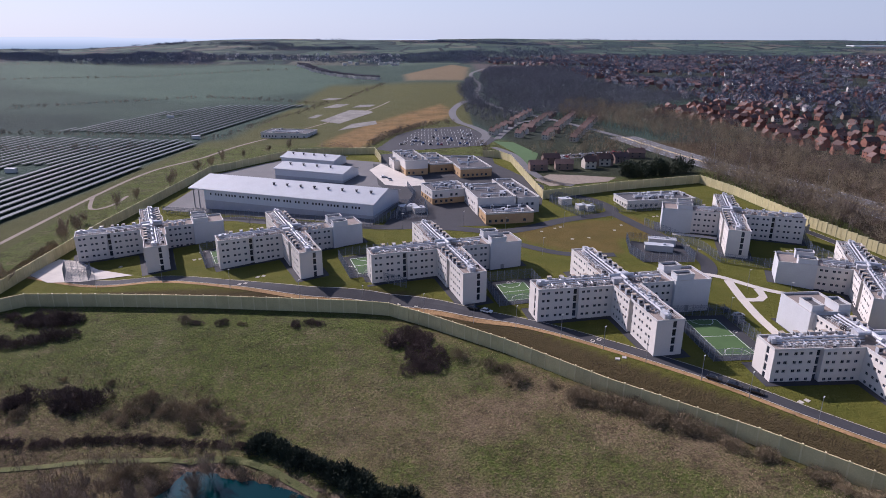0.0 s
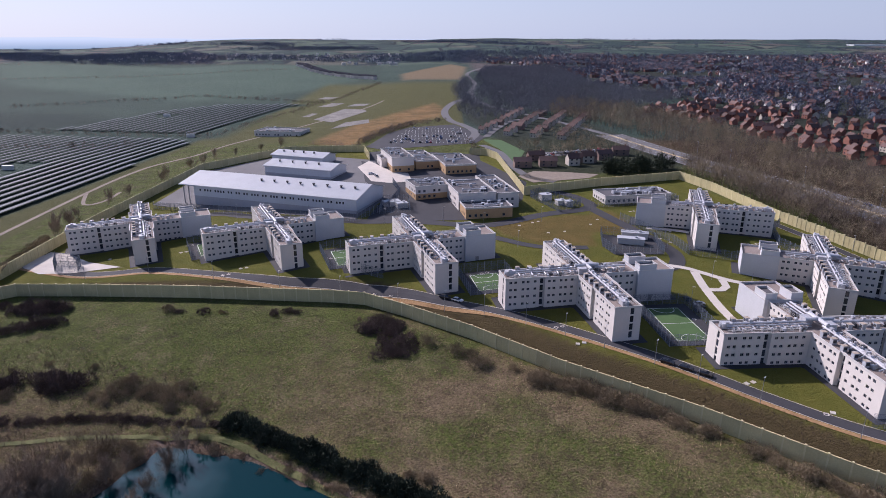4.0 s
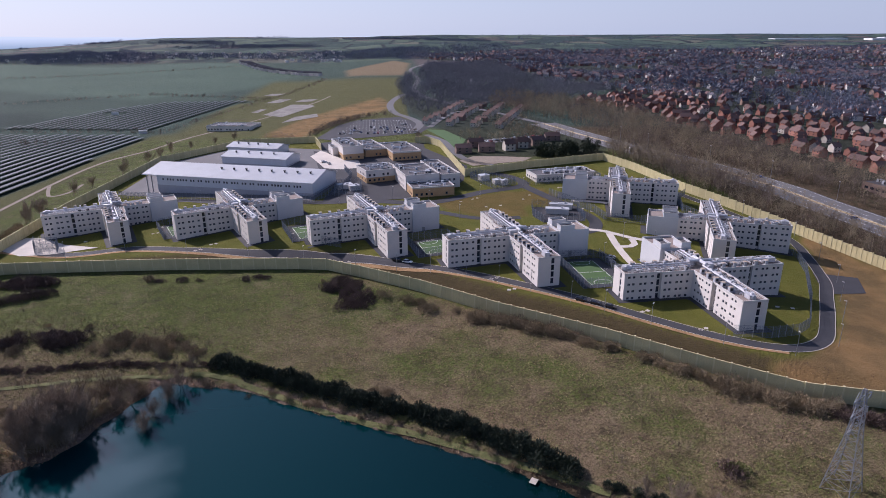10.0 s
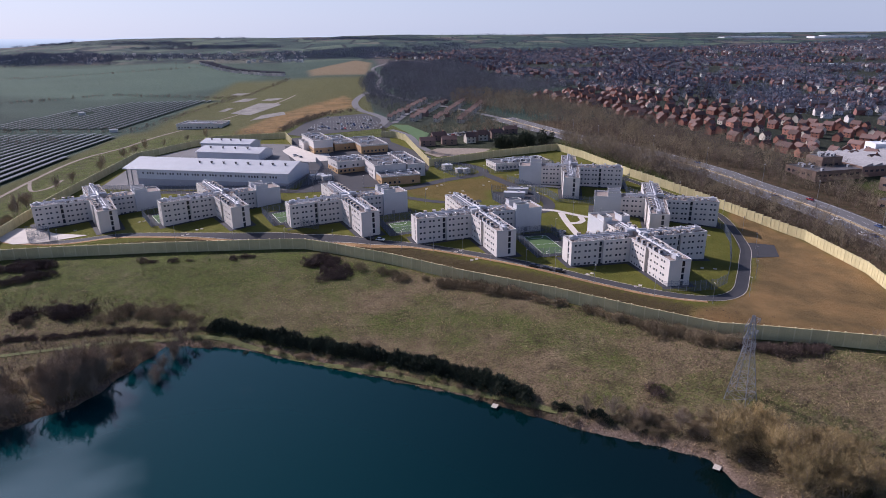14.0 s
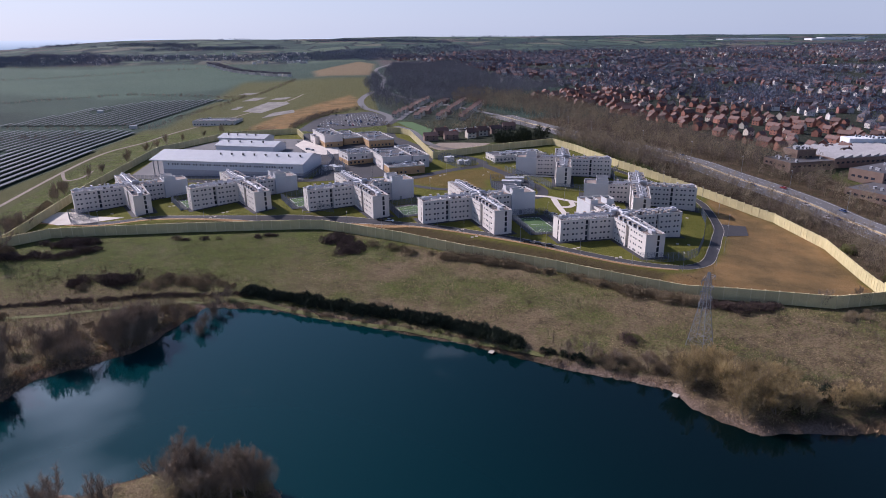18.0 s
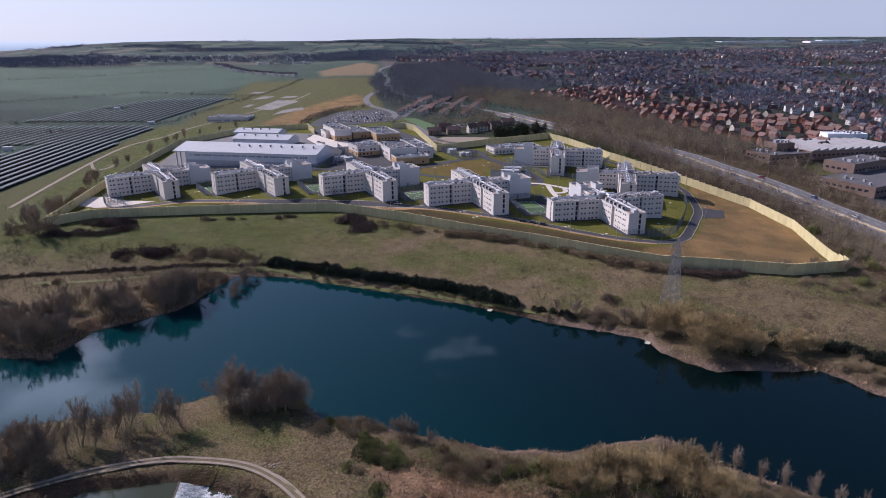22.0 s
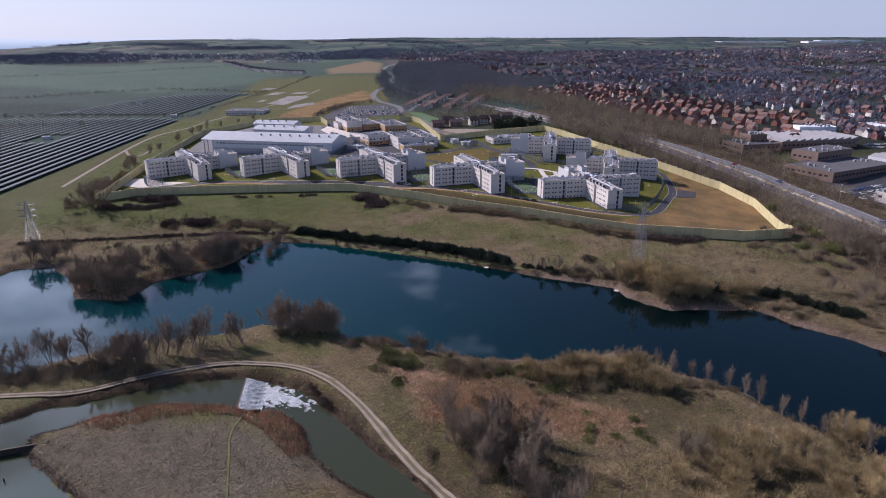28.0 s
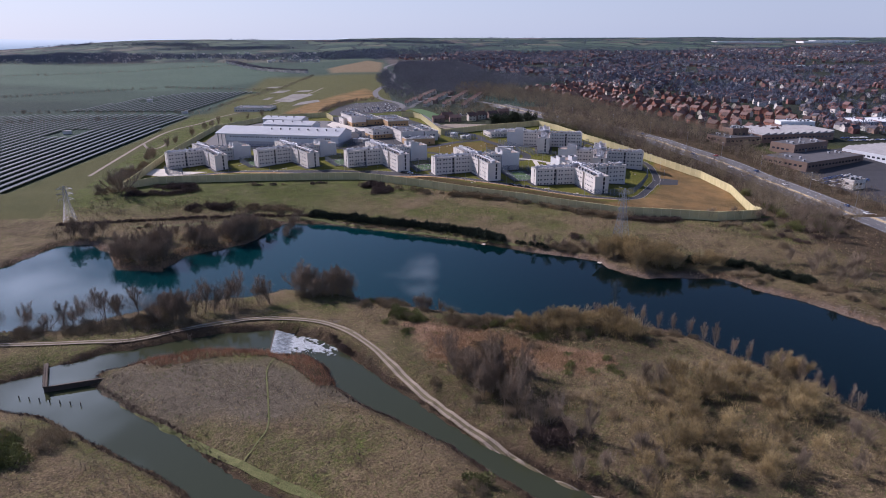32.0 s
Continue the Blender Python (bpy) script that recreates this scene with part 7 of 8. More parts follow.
hr = random.Random(31)
ESTATE = [(222, 738), (266, 625), (304, 400), (330, 330), (372, 288), (430, 330), (470, 420), (420, 640), (340, 800)]
made = 0
for row in range(38):
    for col in range(26):
        u, v = 205 + col * 13 + hr.uniform(-2, 2), 262 + row * 15.5 + hr.uniform(-2, 2)
        x, y = u - (v - 500) * 0.22, v
        if away(np.array([x]), np.array([y]), ESTATE)[0] < -2 and hr.random() < 0.66 and made < 236:
            k = hr.choice((0, 0, 0, 0, 0, 1, 2))
            place_house(k, x, y, hr.choice((0.25, 1.8, 0.25, 1.8, .9)) + hr.uniform(-.15, .15) + .3 * math.sin(x / 60), hr.uniform(.78, .98))
            made += 1
for i in range(9):
    for j in range(4):
        place_house(hr.choice((2, 2, 2, 3)), 44 + i * 6.2 + j * 22, 560 + i * 17 - j * 10, 2.5 + hr.uniform(-.1, .1), .82)
for x, y, k in ((64, 421, 3), (82, 424, 3), (100, 428, 2), (112, 436, 3), (126, 446, 3), (142, 462, 3), (112, 436, 2), (76, 442, 3)):
    place_house(k, x, y, .2 + hr.uniform(-.2, .2), 1.05)

tr = np.random.default_rng(41)
TOWN_IN = TOWN[:-4] + [(400, 290), (440, 330), (475, 420), (425, 640)]
# streets: parallel rows of houses, turned block by block
rows_x, rows_y, rows_a = [], [], []
for bx_ in np.arange(0, 2900, 170.0):
    for by_ in np.arange(220, 2800, 170.0):
        turn_ = 0.5 + 1.4 * math.sin(bx_ * 0.0031 + by_ * 0.0017) + (math.pi / 2 if (int(bx_ / 170) * 3 + int(by_ / 170)) % 4 == 0 else 0)
        uu, vv = np.meshgrid(np.arange(-78, 80, 10.5), np.arange(-78, 80, 21.0))
        uu, vv = uu.ravel() + tr.uniform(-1.2, 1.2, uu.size), vv.ravel() + tr.uniform(-1.5, 1.5, vv.size) + 5 * np.sin(uu.ravel() / 40)
        rows_x.append(bx_ + uu * math.cos(turn_) - vv * math.sin(turn_))
        rows_y.append(by_ + uu * math.sin(turn_) + vv * math.cos(turn_))
        rows_a.append(np.full(uu.size, turn_) + tr.choice([0, math.pi / 2], uu.size, p=[.78, .22]))
ux, uy, ang = (np.concatenate(a) for a in (rows_x, rows_y, rows_a))
GREENS = [[(700, 1180), (860, 1160), (880, 1230), (720, 1260)], [(330, 1180), (520, 1150), (540, 1260), (340, 1300)], [(1000, 1250), (1300, 1200), (1330, 1330), (1040, 1380)]]
keepers = (away(ux, uy, TOWN_IN) < 0) & (tr.random(ux.size) < 0.50 + .5 * ripple(ux, uy, 90.0, 3)) & (tr.random(ux.size) < np.clip(1500 / np.maximum(np.hypot(ux, uy), 1), .3, 1))
for ring in GREENS:
    keepers &= away(ux, uy, ring) > 0
ux, uy, ang = ux[keepers], uy[keepers], ang[keepers]
uz = land(ux, uy)
w, d, e, r = tr.uniform(6.5, 9.5, ux.size), tr.uniform(5.5, 7, ux.size), tr.uniform(4.4, 5.2, ux.size), tr.uniform(2.2, 3.2, ux.size)
ca, sa = np.cos(ang), np.sin(ang)


def corner(fx, fy, z):
    a, b = fx * w / 2, fy * d / 2
    return np.stack([ux + a * ca - b * sa, uy + a * sa + b * ca, uz + z], 1)


p = [corner(-1, -1, -2), corner(1, -1, -2), corner(1, 1, -2), corner(-1, 1, -2)]
q = [corner(-1, -1, e), corner(1, -1, e), corner(1, 1, e), corner(-1, 1, e)]
g = [corner(-1, 0, e + r), corner(1, 0, e + r)]


side = np.random.default_rng(2).random(len(ux))


def walls_of(sel):
    P, Q, G = [a[sel] for a in p], [a[sel] for a in q], [a[sel] for a in g]
    return [(P[i], P[(i + 1) % 4], Q[(i + 1) % 4], Q[i]) for i in range(4)] + [(Q[1], Q[2], G[1], G[1]), (Q[3], Q[0], G[0], G[0])]


def tri_safe(name, faces, mat):
    v = np.concatenate([np.stack(f, 1) for f in faces], 1)
    tris = np.concatenate([v.reshape(-1, 4, 3)[:, [0, 1, 2]], v.reshape(-1, 4, 3)[:, [0, 2, 3]]])
    return quick_mesh(name, tris, mat)


for lo_, hi_, nm, lab, m_ in ((0, .5, "town_walls", "red brick walls of the houses across the town", M_BRICK_FAR), (.5, .78, "town_buff_walls", "buff brick walls of houses across the town", M_BUFF_FAR),
                              (.78, 1.0, "town_rendered_walls", "pale rendered walls of houses across the town", M_PALE_FAR)):
    thing(nm, lab, "houses", kind="stuff", b=tri_safe(nm, walls_of((side >= lo_) & (side < hi_)), m_), mats=[])
ov = 1.08
eave = [corner(-ov, -ov, e - .2), corner(ov, -ov, e - .2), corner(ov, ov, e - .2), corner(-ov, ov, e - .2)]
rg = [corner(-ov, 0, e + r), corner(ov, 0, e + r)]
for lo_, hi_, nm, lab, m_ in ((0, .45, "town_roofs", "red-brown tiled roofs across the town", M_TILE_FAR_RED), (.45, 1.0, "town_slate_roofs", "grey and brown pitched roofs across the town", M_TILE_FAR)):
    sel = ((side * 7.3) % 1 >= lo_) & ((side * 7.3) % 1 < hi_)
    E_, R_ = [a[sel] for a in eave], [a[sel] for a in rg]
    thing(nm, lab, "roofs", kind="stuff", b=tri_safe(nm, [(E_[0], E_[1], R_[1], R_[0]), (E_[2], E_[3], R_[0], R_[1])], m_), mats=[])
wb_ = Build()
for k in range(2):
    for i in range(34):
        f = i / 33
        x, y = -337 + 218 * f + tr.uniform(-3, 3) - 22 * k, 1591 - 405 * f - 60 * math.sin(math.pi * f) + tr.uniform(-6, 6) + 26 * k
        z, wd_ = h(x, y), tr.uniform(6, 9)
        wb_.box(x, y, z - 2, wd_, 7, 7.5, .2)
        c_, s_ = math.cos(.2), math.sin(.2)

        def at_(a, b_, zz):
            return (x + a * c_ - b_ * s_, y + a * s_ + b_ * c_, z + zz)

        for sg in (-1, 1):
            wb_.poly([at_(-wd_ / 2, sg * 3.9, 5.3), at_(wd_ / 2, sg * 3.9, 5.3), at_(wd_ / 2, 0, 8.2), at_(-wd_ / 2, 0, 8.2)], 1)
thing("hillside_terrace", "distant rows of white houses on the hillside", "houses", kind="stuff", b=wb_, mats=[M_PALE_FAR, M_TILE_FAR])


# ---- woods and hedgerows ----
def wood(name, label, mat, x, y, ht, tris, seed, ln=.16, wd=.035, low=.25, category="woodland", spread=.3):
    """Many trees, each a stem and a crown of twigs, as one mass."""
    rng = np.random.default_rng(seed)
    nn = len(x)
    z = land(x, y)
    H = ht * rng.uniform(.5, 1.25, nn)
    i = np.repeat(np.arange(nn), tris)
    u = rng.normal(size=(len(i), 3))
    u /= np.linalg.norm(u, axis=1, keepdims=True)
    rr = rng.random((len(i), 1)) ** .4
    cz = (1 + low) / 2
    c = np.stack([x[i], y[i], z[i] + H[i] * cz], 1) + u * rr * np.stack([H[i] * spread, H[i] * spread, H[i] * (1 - low) / 2], 1)
    ways = u * .8 + rng.normal(size=u.shape) * .45 + np.array([0, 0, .5])
    tri = sprigs(rng, c, ways, 1.0, 1.0)
    mid = c[:, None, :]
    scale_l = (H[i] * ln)[:, None]
    wdir = tri[:, 2] - c
    sdir = (tri[:, 1] - tri[:, 0]) / 2
    tri = np.stack([c - sdir * (H[i] * wd)[:, None], c + sdir * (H[i] * wd)[:, None], c + wdir * scale_l], 1)
    stem = np.stack([np.stack([x - .14, y, z - .3], 1), np.stack([x + .14, y, z - .3], 1), np.stack([x, y, z + H * .8], 1)], 1)
    return thing(name, label, category, kind="stuff", b=quick_mesh(name, np.concatenate([tri, stem]), mat), mats=[])


def fill(ring, gap, seed, near_road=17.0):
    rng = np.random.default_rng(seed)
    xs, ys = [p[0] for p in ring], [p[1] for p in ring]
    nn = int((max(xs) - min(xs)) * (max(ys) - min(ys)) / gap ** 2)
    x, y = rng.uniform(min(xs), max(xs), nn), rng.uniform(min(ys), max(ys), nn)
    ok = away(x, y, ring) < 0
    c = np.array([tuple(p) for p in curve_points(MAIN, 15)])
    x, y = x[ok], y[ok]
    dd = np.min(np.hypot(x[:, None] - c[None, :, 0], y[:, None] - c[None, :, 1]), 1)
    return x[dd > near_road], y[dd > near_road]


for key, label, mat in (("olive", "tangled olive-brown willow scrub", M_TWIG_OLIVE), ("brown", "tangled bare brown scrub and bramble", M_TWIG), ("dark", "dark bramble and hawthorn scrub", M_TWIG_DARK)):
    xs, ys, hs = (np.concatenate(a) for a in zip(*SCRUB[key]))
    wood("scrub_" + key, label, mat, xs, ys, hs, 72, 70, .34, .014, .0, "scrub", .55)
for key, label, mat in (("low_dark", "low dark bramble in rough grass", M_TWIG_DARK), ("low_green", "low green nettle and dock patches", M_GRASSTUFT), ("low_straw", "bleached clumps of dead grass", M_STRAW)):
    xs, ys, hs = (np.concatenate(a) for a in zip(*SCRUB[key]))
    wood(key.replace("low_", "rough_"), label, mat, xs, ys, np.maximum(hs, .3), 34, 75, .5, .05, .0, "scrub", .8)
BELT = [(207, 60), (232, 150), (235, 195), (217, 245), (190, 308), (176, 366), (170, 410), (190, 440), (226, 380), (250, 300), (268, 250), (270, 60)]
BELT_EAST = [(280, -40), (284, 230), (276, 262), (262, 310), (240, 350), (205, 430), (190, 500), (165, 580), (120, 690), (150, 790), (222, 735), (262, 620), (300, 400), (322, 330), (330, 290), (320, 250), (306, 200), (304, -40)]
DELL = [(120, 665), (75, 700), (30, 790), (20, 930), (45, 1120), (70, 1180), (100, 1420), (250, 1450), (250, 1040), (330, 830), (222, 745)]
COPSE = [(60, 440), (130, 470), (150, 520), (120, 600), (112, 560), (70, 500)]
x, y = fill(BELT, 3.2, 51, 14.5)
pick = np.random.default_rng(9).random(len(x)) + .5 * ripple(x, y, 14.0, 5) < .55
for sel, m_, nm, lab in ((pick, M_TWIG_BELT, "woodland_belt", "bare grey-brown woodland between wall and main road"), (~pick, M_TWIG_WOOD, "woodland_belt_dark", "darker bare woodland between wall and main road")):
    wood(nm, lab, m_, x[sel], y[sel], np.where(y[sel] > 290, 11.5, 8.5), 110, 52, .15, .013)
x, y = fill(BELT_EAST, 4.6, 53, 14.5)
pick = np.random.default_rng(8).random(len(x)) + .5 * ripple(x, y, 18.0, 4) < .55
for sel, m_, nm, lab in ((pick, M_TWIG_BELT, "woodland_slope", "bare grey-brown woodland below the housing estate"), (~pick, M_TWIG_WOOD, "woodland_slope_dark", "darker bare woodland below the housing estate")):
    wood(nm, lab, m_, x[sel], y[sel], np.where(y[sel] > 290, 10.5, 8.0), 84, 54, .16, .015)
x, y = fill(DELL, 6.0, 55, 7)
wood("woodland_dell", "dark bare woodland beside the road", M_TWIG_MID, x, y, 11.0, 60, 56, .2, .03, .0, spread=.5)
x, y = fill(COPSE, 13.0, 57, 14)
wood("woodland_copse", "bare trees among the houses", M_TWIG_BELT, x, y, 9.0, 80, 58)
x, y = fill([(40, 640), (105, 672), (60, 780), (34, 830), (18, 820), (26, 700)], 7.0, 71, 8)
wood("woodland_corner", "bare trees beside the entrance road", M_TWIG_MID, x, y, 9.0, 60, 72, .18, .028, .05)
x, y = fill([(78, 446), (150, 468), (165, 430), (180, 440), (160, 520), (96, 486)], 8.0, 73, 14)
wood("garden_trees", "bare grey-brown trees among houses behind the wall", M_TWIG_BELT, x, y, 8.0, 110, 74, .15, .014)
CYP = [(119, 397), (168, 416), (166, 424), (117, 405)]
x, y = fill(CYP, 2.6, 59, 3)
wood("conifer_screen", "dense dark conifer screen behind the wall", M_CONIFER, x, y, 9.0, 160, 60, .12, .08, .0, "hedge")
rng = np.random.default_rng(61)
keepers = rng.random(len(ux)) < .95
x, y = (np.tile(a, 3) + rng.uniform(-17, 17, 3 * keepers.sum()) for a in (ux[keepers], uy[keepers]))
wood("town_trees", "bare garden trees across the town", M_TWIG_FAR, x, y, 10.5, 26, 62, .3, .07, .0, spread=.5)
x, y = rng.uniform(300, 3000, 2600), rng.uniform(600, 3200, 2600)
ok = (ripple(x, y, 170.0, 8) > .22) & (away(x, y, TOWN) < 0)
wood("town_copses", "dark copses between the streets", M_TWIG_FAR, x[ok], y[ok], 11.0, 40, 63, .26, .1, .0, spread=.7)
# hedgerows and woods in the open country
hx, hy = [], []
for a, b_, gap in (((-205, 565), (-420, 590), 4), ((-150, 830), (-330, 900), 5), ((-330, 900), (-620, 720), 6), ((-620, 720), (-900, 560), 7), ((-600, 1250), (-1400, 1000), 7),
                   ((-140, 840), (-100, 1100), 6), ((-600, 1250), (-300, 1500), 7), ((-1400, 1500), (-300, 1650), 8), ((-2400, 1200), (-900, 1650), 9),
                   ((-240, 520), (-420, 500), 5), ((-62, 515), (-42, 560), 2), ((-42, 560), (-22, 610), 2), ((-22, 610), (8, 634), 2), ((-45, 560), (-24, 612), 2.5), ((-66, 500), (-100, 520), 4), ((-40, 600), (-60, 500), 4), ((30, 520), (34, 480), 4), ((-205, 560), (-150, 840), 7)):
    k = int(math.dist(a, b_) / gap)
    t = np.linspace(0, 1, k)
    hx.append(a[0] + (b_[0] - a[0]) * t + rng.normal(size=k) * 2)
    hy.append(a[1] + (b_[1] - a[1]) * t + rng.normal(size=k) * 2)
wood("hedgerows", "dark bare hedgerows between the fields", M_TWIG_WOOD, np.concatenate(hx), np.concatenate(hy), 4.0, 40, 64, .3, .09, .0, "hedge", .6)
x, y = rng.uniform(-2800, 500, 60000), rng.uniform(1560, 4300, 60000)
ok = (ripple(x, y, 300.0, 11) + .35 * ripple(x, y, 110.0, 12) + .5 * ripple(x, y, 40.0, 2) + 1.1 * np.exp(-((y - 2000) / 300) ** 2) > .62) & (away(x, y, TOWN) > 0)
ok &= (away(x, y, TAN) > 10) & (away(x, y, CREST) > 0)
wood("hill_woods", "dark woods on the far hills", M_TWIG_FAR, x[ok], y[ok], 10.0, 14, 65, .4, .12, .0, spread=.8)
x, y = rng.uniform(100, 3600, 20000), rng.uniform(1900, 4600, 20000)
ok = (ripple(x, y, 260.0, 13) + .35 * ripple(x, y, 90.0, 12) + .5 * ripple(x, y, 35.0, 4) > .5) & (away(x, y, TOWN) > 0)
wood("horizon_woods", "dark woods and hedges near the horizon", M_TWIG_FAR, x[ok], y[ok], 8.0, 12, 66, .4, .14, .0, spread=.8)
# a village among the hill woods
vx, vy = rng.uniform(-1000, -120, 120), rng.uniform(1680, 2300, 120)
vb = Build()
for x, y in zip(vx, vy):
    vb.box(x, y, h(x, y) - 2, 10, 7, 8, rng.uniform(0, 3))
thing("hill_village", "scattered pale houses among the far woods", "houses", kind="stuff", b=vb, mats=M_PALE_FAR)

# ---- solar farm ----
SOLAR = [[(-250, 190), (-219, 388), (-207, 538), (-228, 558), (-380, 574), (-640, 560), (-640, 250), (-420, 170)],
         [(-217, 576), (-190, 780), (-160, 822), (-275, 815), (-325, 750), (-371, 598)]]
for ring in SOLAR:
    xs, ys = [p[0] for p in ring], [p[1] for p in ring]
    u = min(xs) - 60
    while u < max(xs) + 20:
        v = np.arange(min(ys), max(ys), 5.0)
        lx = u + (v - 400) * 0.16
        ok = away(lx, v, ring) < -3
        ok &= ~((np.abs(lx + 300) < 14) & (np.abs(v - 430) < 18)) & ~((np.abs(lx + 300) < 12) & (np.abs(v - 700) < 14))
        runs, cur = [], []
        for a, b_, c_ in zip(lx, v, ok):
            if c_:
                cur.append((a, b_))
            elif cur:
                runs.append(cur)
                cur = []
        runs += [cur] if cur else []
        for run in runs:
            if len(run) < 4:
                continue
            t = thing("solar_array", "long row of dark tilted solar panels on grass", "solar panels", "solar rows")
            pb, lb_ = Build(), Build()
            for (ax, ay), (bx, by) in zip(run, run[1:]):
                za, zb = h(ax, ay), h(bx, by)
                pb.poly([(ax - 2.4, ay, za + 1.1), (bx - 2.4, by, zb + 1.1), (bx + 2.4, by, zb + 1.7), (ax + 2.4, ay, za + 1.7)][::-1])
                pb.poly([(ax - 2.4, ay, za + 1.02), (bx - 2.4, by, zb + 1.02), (bx + 2.4, by, zb + 1.62), (ax + 2.4, ay, za + 1.62)])
                lb_.box(ax + .3, ay, za - .2, .15, .15, 1.5)
            part("panel_bank", pb, M_SOLAR, t)
            part("frame", lb_, M_STEEL, t)["kind"] = "stuff"
        u += 8.8
for x, y in ((-300, 430), (-300, 700), (-222, 566)):
    t = thing("inverter_cabin", "white inverter cabin among the solar rows", "cabin", at=Matrix.Translation((x, y, h(x, y))))
    b = Build()
    b.box(0, 0, -.3, 7, 3, 3.2)
    part("body", b, M_COPING, t)
    b = Build()
    b.box(0, 0, 2.9, 7.4, 3.4, .2)
    part("roof", b, M_SEAM, t)
road("path_field", "pale field track beside the solar farm", [(-215, 250), (-212, 370), (-205, 433), (-186, 480), (-170, 541), (-118, 664), (-85, 758), (-70, 830)], 2.6, M_GRAVEL, .12, "track")
road("path_field_loop", "pale field track beside the solar farm", [(-212, 370), (-200, 345), (-192, 352), (-192, 372)], 2.2, M_GRAVEL, .12, "track")
M_HARDSTAND = material("worn_hardstanding", (0.20, 0.185, 0.165), 0.95, 0.4, 0.08, 0.6, 0.1)
for ring in ([(-131, 673), (-111, 757), (-84, 740), (-80, 724), (-106, 645)], [(-100, 600), (-92, 640), (-70, 655), (-66, 630)], [(-150, 790), (-138, 826), (-120, 820), (-130, 786)], [(-112, 782), (-104, 806), (-84, 800), (-90, 778)], [(-150, 700), (-144, 728), (-136, 724), (-141, 697)], [(-168, 880), (-160, 905), (-140, 900), (-150, 876)]):
    drape("pavement_works", "pale gravel hardstanding in the fields", "yard", ring, M_HARDSTAND, .3, 12)
office(-166, 574, -10, 44, 26, 5, 0, "low grey flat-roofed depot in the fields", 6, 1)

# ---- industrial estate ----
def works(x, y, turn, w_, d_, ht, wall_mat, roof_mat, label, saw=False):
    t = thing("factory", label, "factory", "factories", at=Matrix.Translation((x, y, h(x, y))) @ Matrix.Rotation(radians(turn), 4, "Z"))
    ring = [(0, 0), (w_, 0), (w_, d_), (0, d_)]
    b = Build()
    panes = []
    for p_, q_ in zip(ring, ring[1:] + ring[:1]):
        ln = math.dist(p_, q_)
        hs = [(u, u + 2.6, ht * .45, ht * .45 + 1.5) for u in np.arange(2, ln - 4, 4.2)]
        panes += facade(b, p_, q_, -3, ht, hs)
    for (px, py, pz), a in panes:
        b.box(px, py, pz, 2.6, .05, 1.5, a, k=1)
    part("wall", b, [wall_mat, M_GLASS], t)
    if saw:
        k = int(w_ / 7)
        for i in range(k):
            b = Build()
            x0, x1 = w_ * i / k, w_ * (i + 1) / k
            b.poly([(x0, 0, ht), (x1, 0, ht + 2.2), (x1, d_, ht + 2.2), (x0, d_, ht)])
            b.poly([(x1, 0, ht), (x1, d_, ht), (x1, d_, ht + 2.2), (x1, 0, ht + 2.2)])
            b.poly([(x0, 0, ht), (x1, 0, ht), (x1, 0, ht + 2.2)])
            b.poly([(x0, d_, ht), (x1, d_, ht + 2.2), (x1, d_, ht)])
            part("roof_bay", b, roof_mat, t)
    else:
        b = Build()
        b.poly([(*p_, ht - .3) for p_ in ring])
        part("roof", b, roof_mat, t)
        for i in range(10):
            part("plant_unit", UNIT, None, t, at=Matrix.Translation((vr.uniform(2, w_ - 2), vr.uniform(2, d_ - 2), ht - .3)))
    return t


M_GREYSAW = material("grey_sheet_roof", (0.30, 0.29, 0.29), 0.7, 0.2, 0.1, 1.0, 0.05)
works(296, 276, 6, 36, 26, 7, M_BROWNBRICK, M_FLATROOF, "dark brick factory offices with a flat roof")
works(312, 292, 6, 16, 14, 11, M_BROWNBRICK, M_FLATROOF, "taller dark brick block beside the factory")
works(334, 282, 4, 74, 46, 7, M_BROWNBRICK, M_GREYSAW, "brick factory under a grey saw-tooth roof", True)
works(316, 197, 19.7, 72, 38, 7.5, M_BROWNBRICK, M_FLATROOF, "brown brick warehouse with a dark flat roof")
works(334, 238, 19.7, 44, 22, 10, M_BROWNBRICK, M_FLATROOF, "higher brick warehouse with a dark flat roof")
works(386, 332, -12, 32, 14, 9, M_WHITEROOF, M_WHITEROOF, "plain white sheet-metal warehouse")
works(468, 332, -6, 70, 34, 7, M_CLAD, M_WHITEROOF, "long warehouse with a white roof")
works(398, 206, 12, 60, 46, 7, M_CLAD, M_GREYSAW, "depot under a grey sheet roof", True)
works(309, 141, 16, 12, 8, 7, M_PALE_FAR, M_FLATROOF, "small white office beside a yard of cars")
drape("pavement_factory", "grey asphalt factory yards", "yard", [(300, 90), (306, 180), (330, 250), (420, 262), (500, 280), (560, 180), (430, 60)], M_ASPHALT, .2, 15)
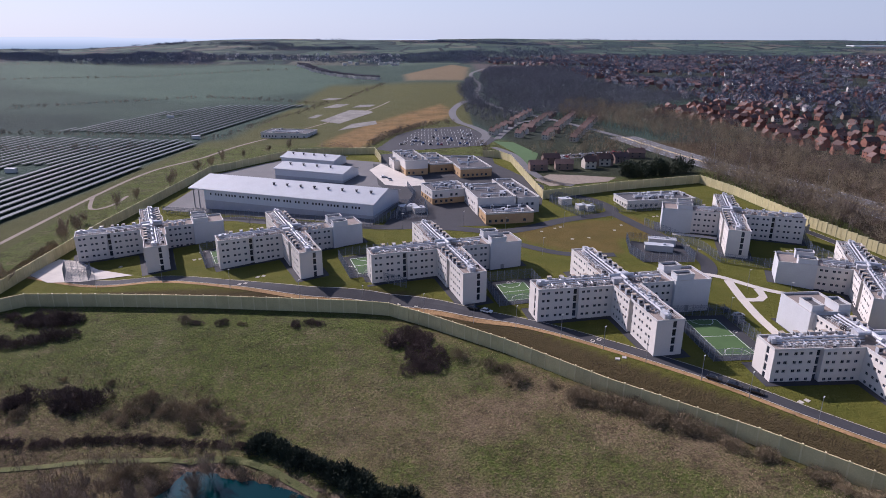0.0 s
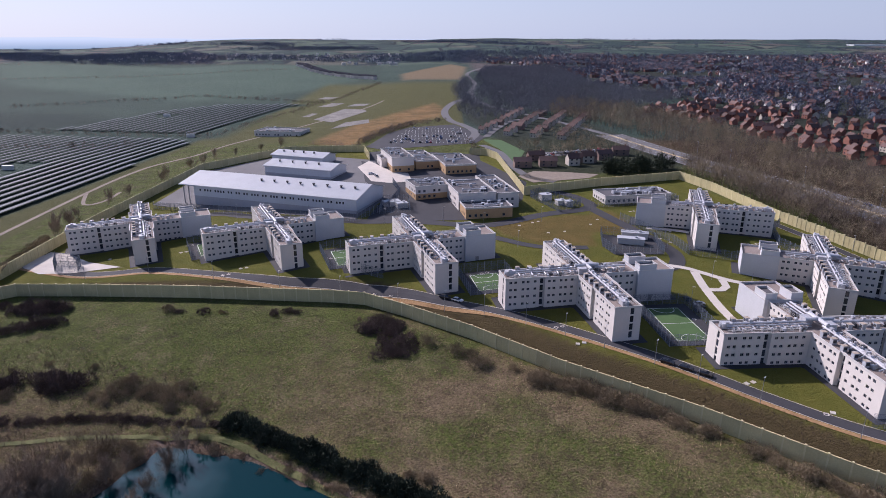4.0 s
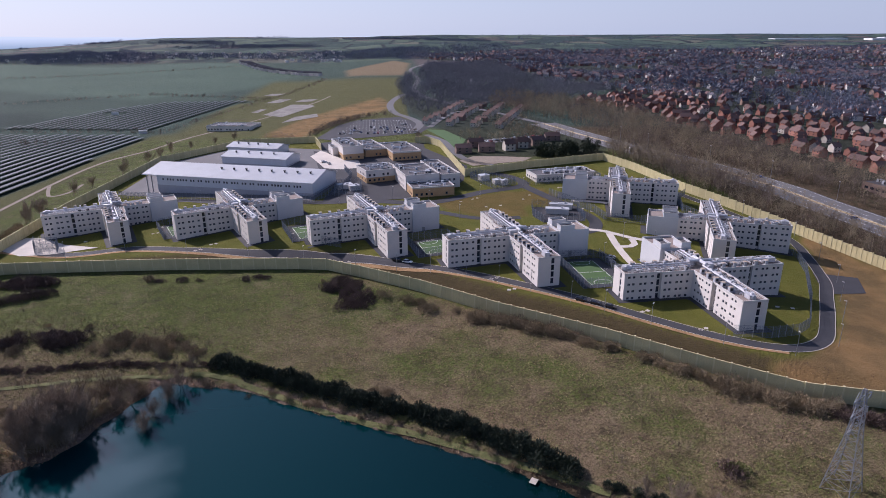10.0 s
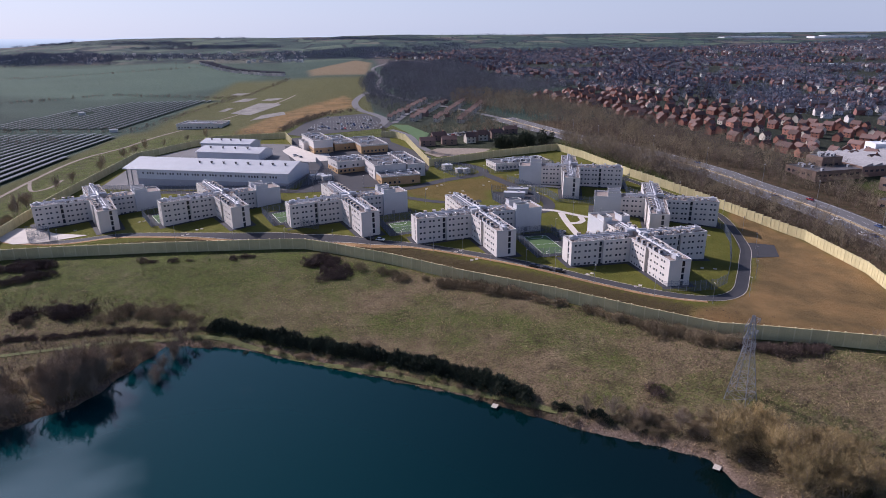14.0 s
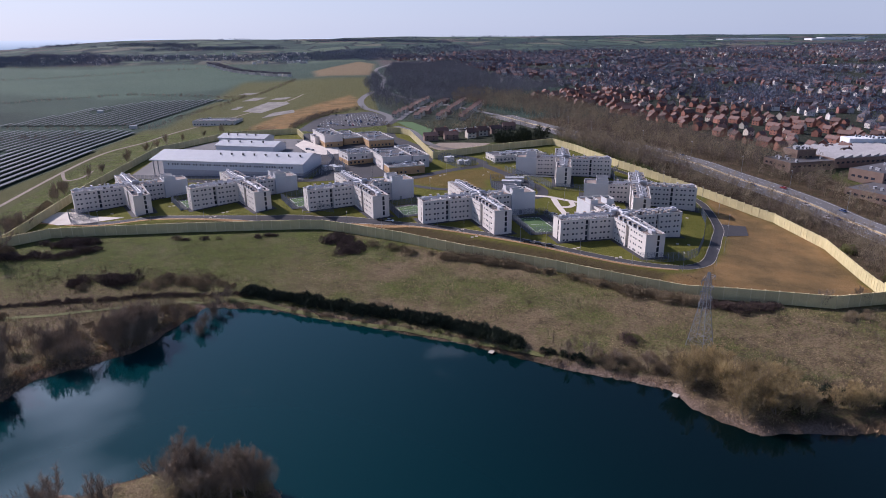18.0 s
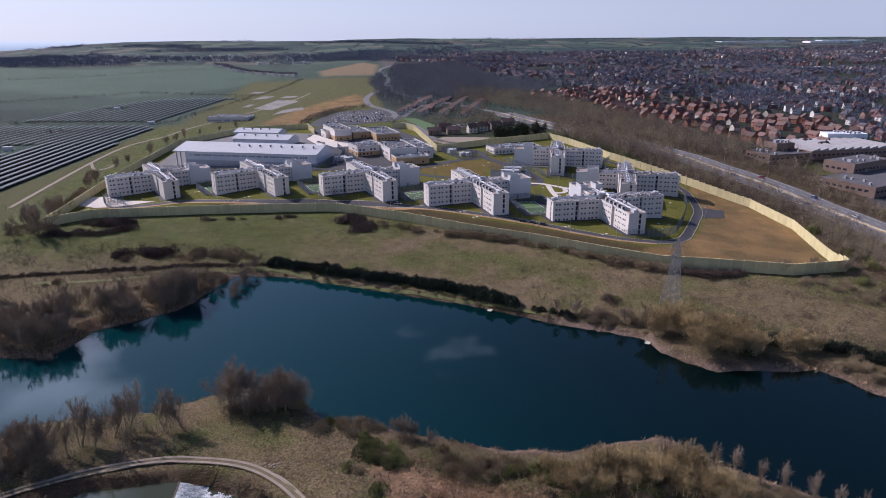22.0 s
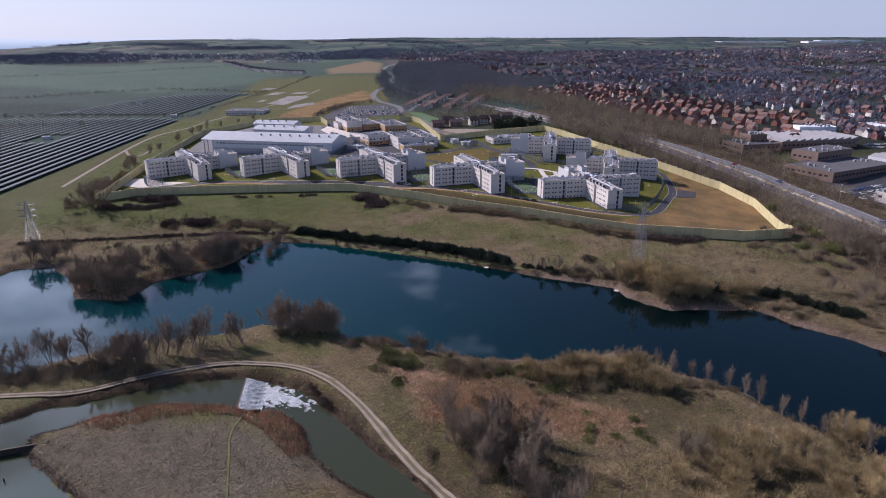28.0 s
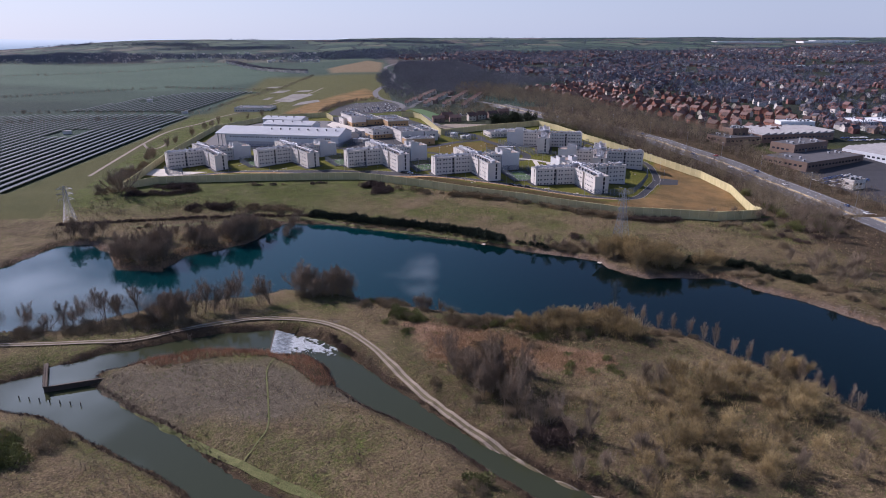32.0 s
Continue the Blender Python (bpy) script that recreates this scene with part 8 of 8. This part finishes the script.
for i in range(46):
    x, y = 304 + 4.6 * (i % 9) + vr.uniform(-.4, .4), 154 + 8.5 * (i // 9) + 1.6 * (i % 9)
    if i > 26:
        x, y = 420 + 4.5 * (i % 10), 272 + 9 * (i // 10 - 2)
    car(x, y, 1.9 + vr.uniform(-.08, .08), vr.choice((0, 0, 1, 4, 4, 4)), "in a factory yard", "yard cars", .25)
wbx = Build()
for x, y, w_, d_ in ((2250, 3330, 420, 60), (2650, 3200, 330, 60), (2900, 3450, 300, 60), (1050, 1240, 60, 14), (1110, 1230, 40, 14), (2700, 2700, 160, 50)):
    wbx.box(x, y, h(x, y) - 3, w_, d_, 11 if w_ > 100 else 7, .05)
thing("distant_sheds", "distant long white distribution sheds", "sheds", kind="stuff", b=wbx, mats=M_WHITEROOF)

# ---- distance ----
M_RIDGE = bpy.data.materials.new("hazy_distance")
M_RIDGE.use_nodes = True
rt = M_RIDGE.node_tree
rn = rt.nodes["Principled BSDF"]
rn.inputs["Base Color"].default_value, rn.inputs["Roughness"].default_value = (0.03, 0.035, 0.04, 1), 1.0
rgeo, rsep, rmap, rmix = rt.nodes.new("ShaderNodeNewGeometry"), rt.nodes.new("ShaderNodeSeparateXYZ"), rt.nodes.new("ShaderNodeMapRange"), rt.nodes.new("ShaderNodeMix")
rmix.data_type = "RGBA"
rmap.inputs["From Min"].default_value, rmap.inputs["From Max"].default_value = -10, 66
# haze is put in as a glow of the sheet, paling with height
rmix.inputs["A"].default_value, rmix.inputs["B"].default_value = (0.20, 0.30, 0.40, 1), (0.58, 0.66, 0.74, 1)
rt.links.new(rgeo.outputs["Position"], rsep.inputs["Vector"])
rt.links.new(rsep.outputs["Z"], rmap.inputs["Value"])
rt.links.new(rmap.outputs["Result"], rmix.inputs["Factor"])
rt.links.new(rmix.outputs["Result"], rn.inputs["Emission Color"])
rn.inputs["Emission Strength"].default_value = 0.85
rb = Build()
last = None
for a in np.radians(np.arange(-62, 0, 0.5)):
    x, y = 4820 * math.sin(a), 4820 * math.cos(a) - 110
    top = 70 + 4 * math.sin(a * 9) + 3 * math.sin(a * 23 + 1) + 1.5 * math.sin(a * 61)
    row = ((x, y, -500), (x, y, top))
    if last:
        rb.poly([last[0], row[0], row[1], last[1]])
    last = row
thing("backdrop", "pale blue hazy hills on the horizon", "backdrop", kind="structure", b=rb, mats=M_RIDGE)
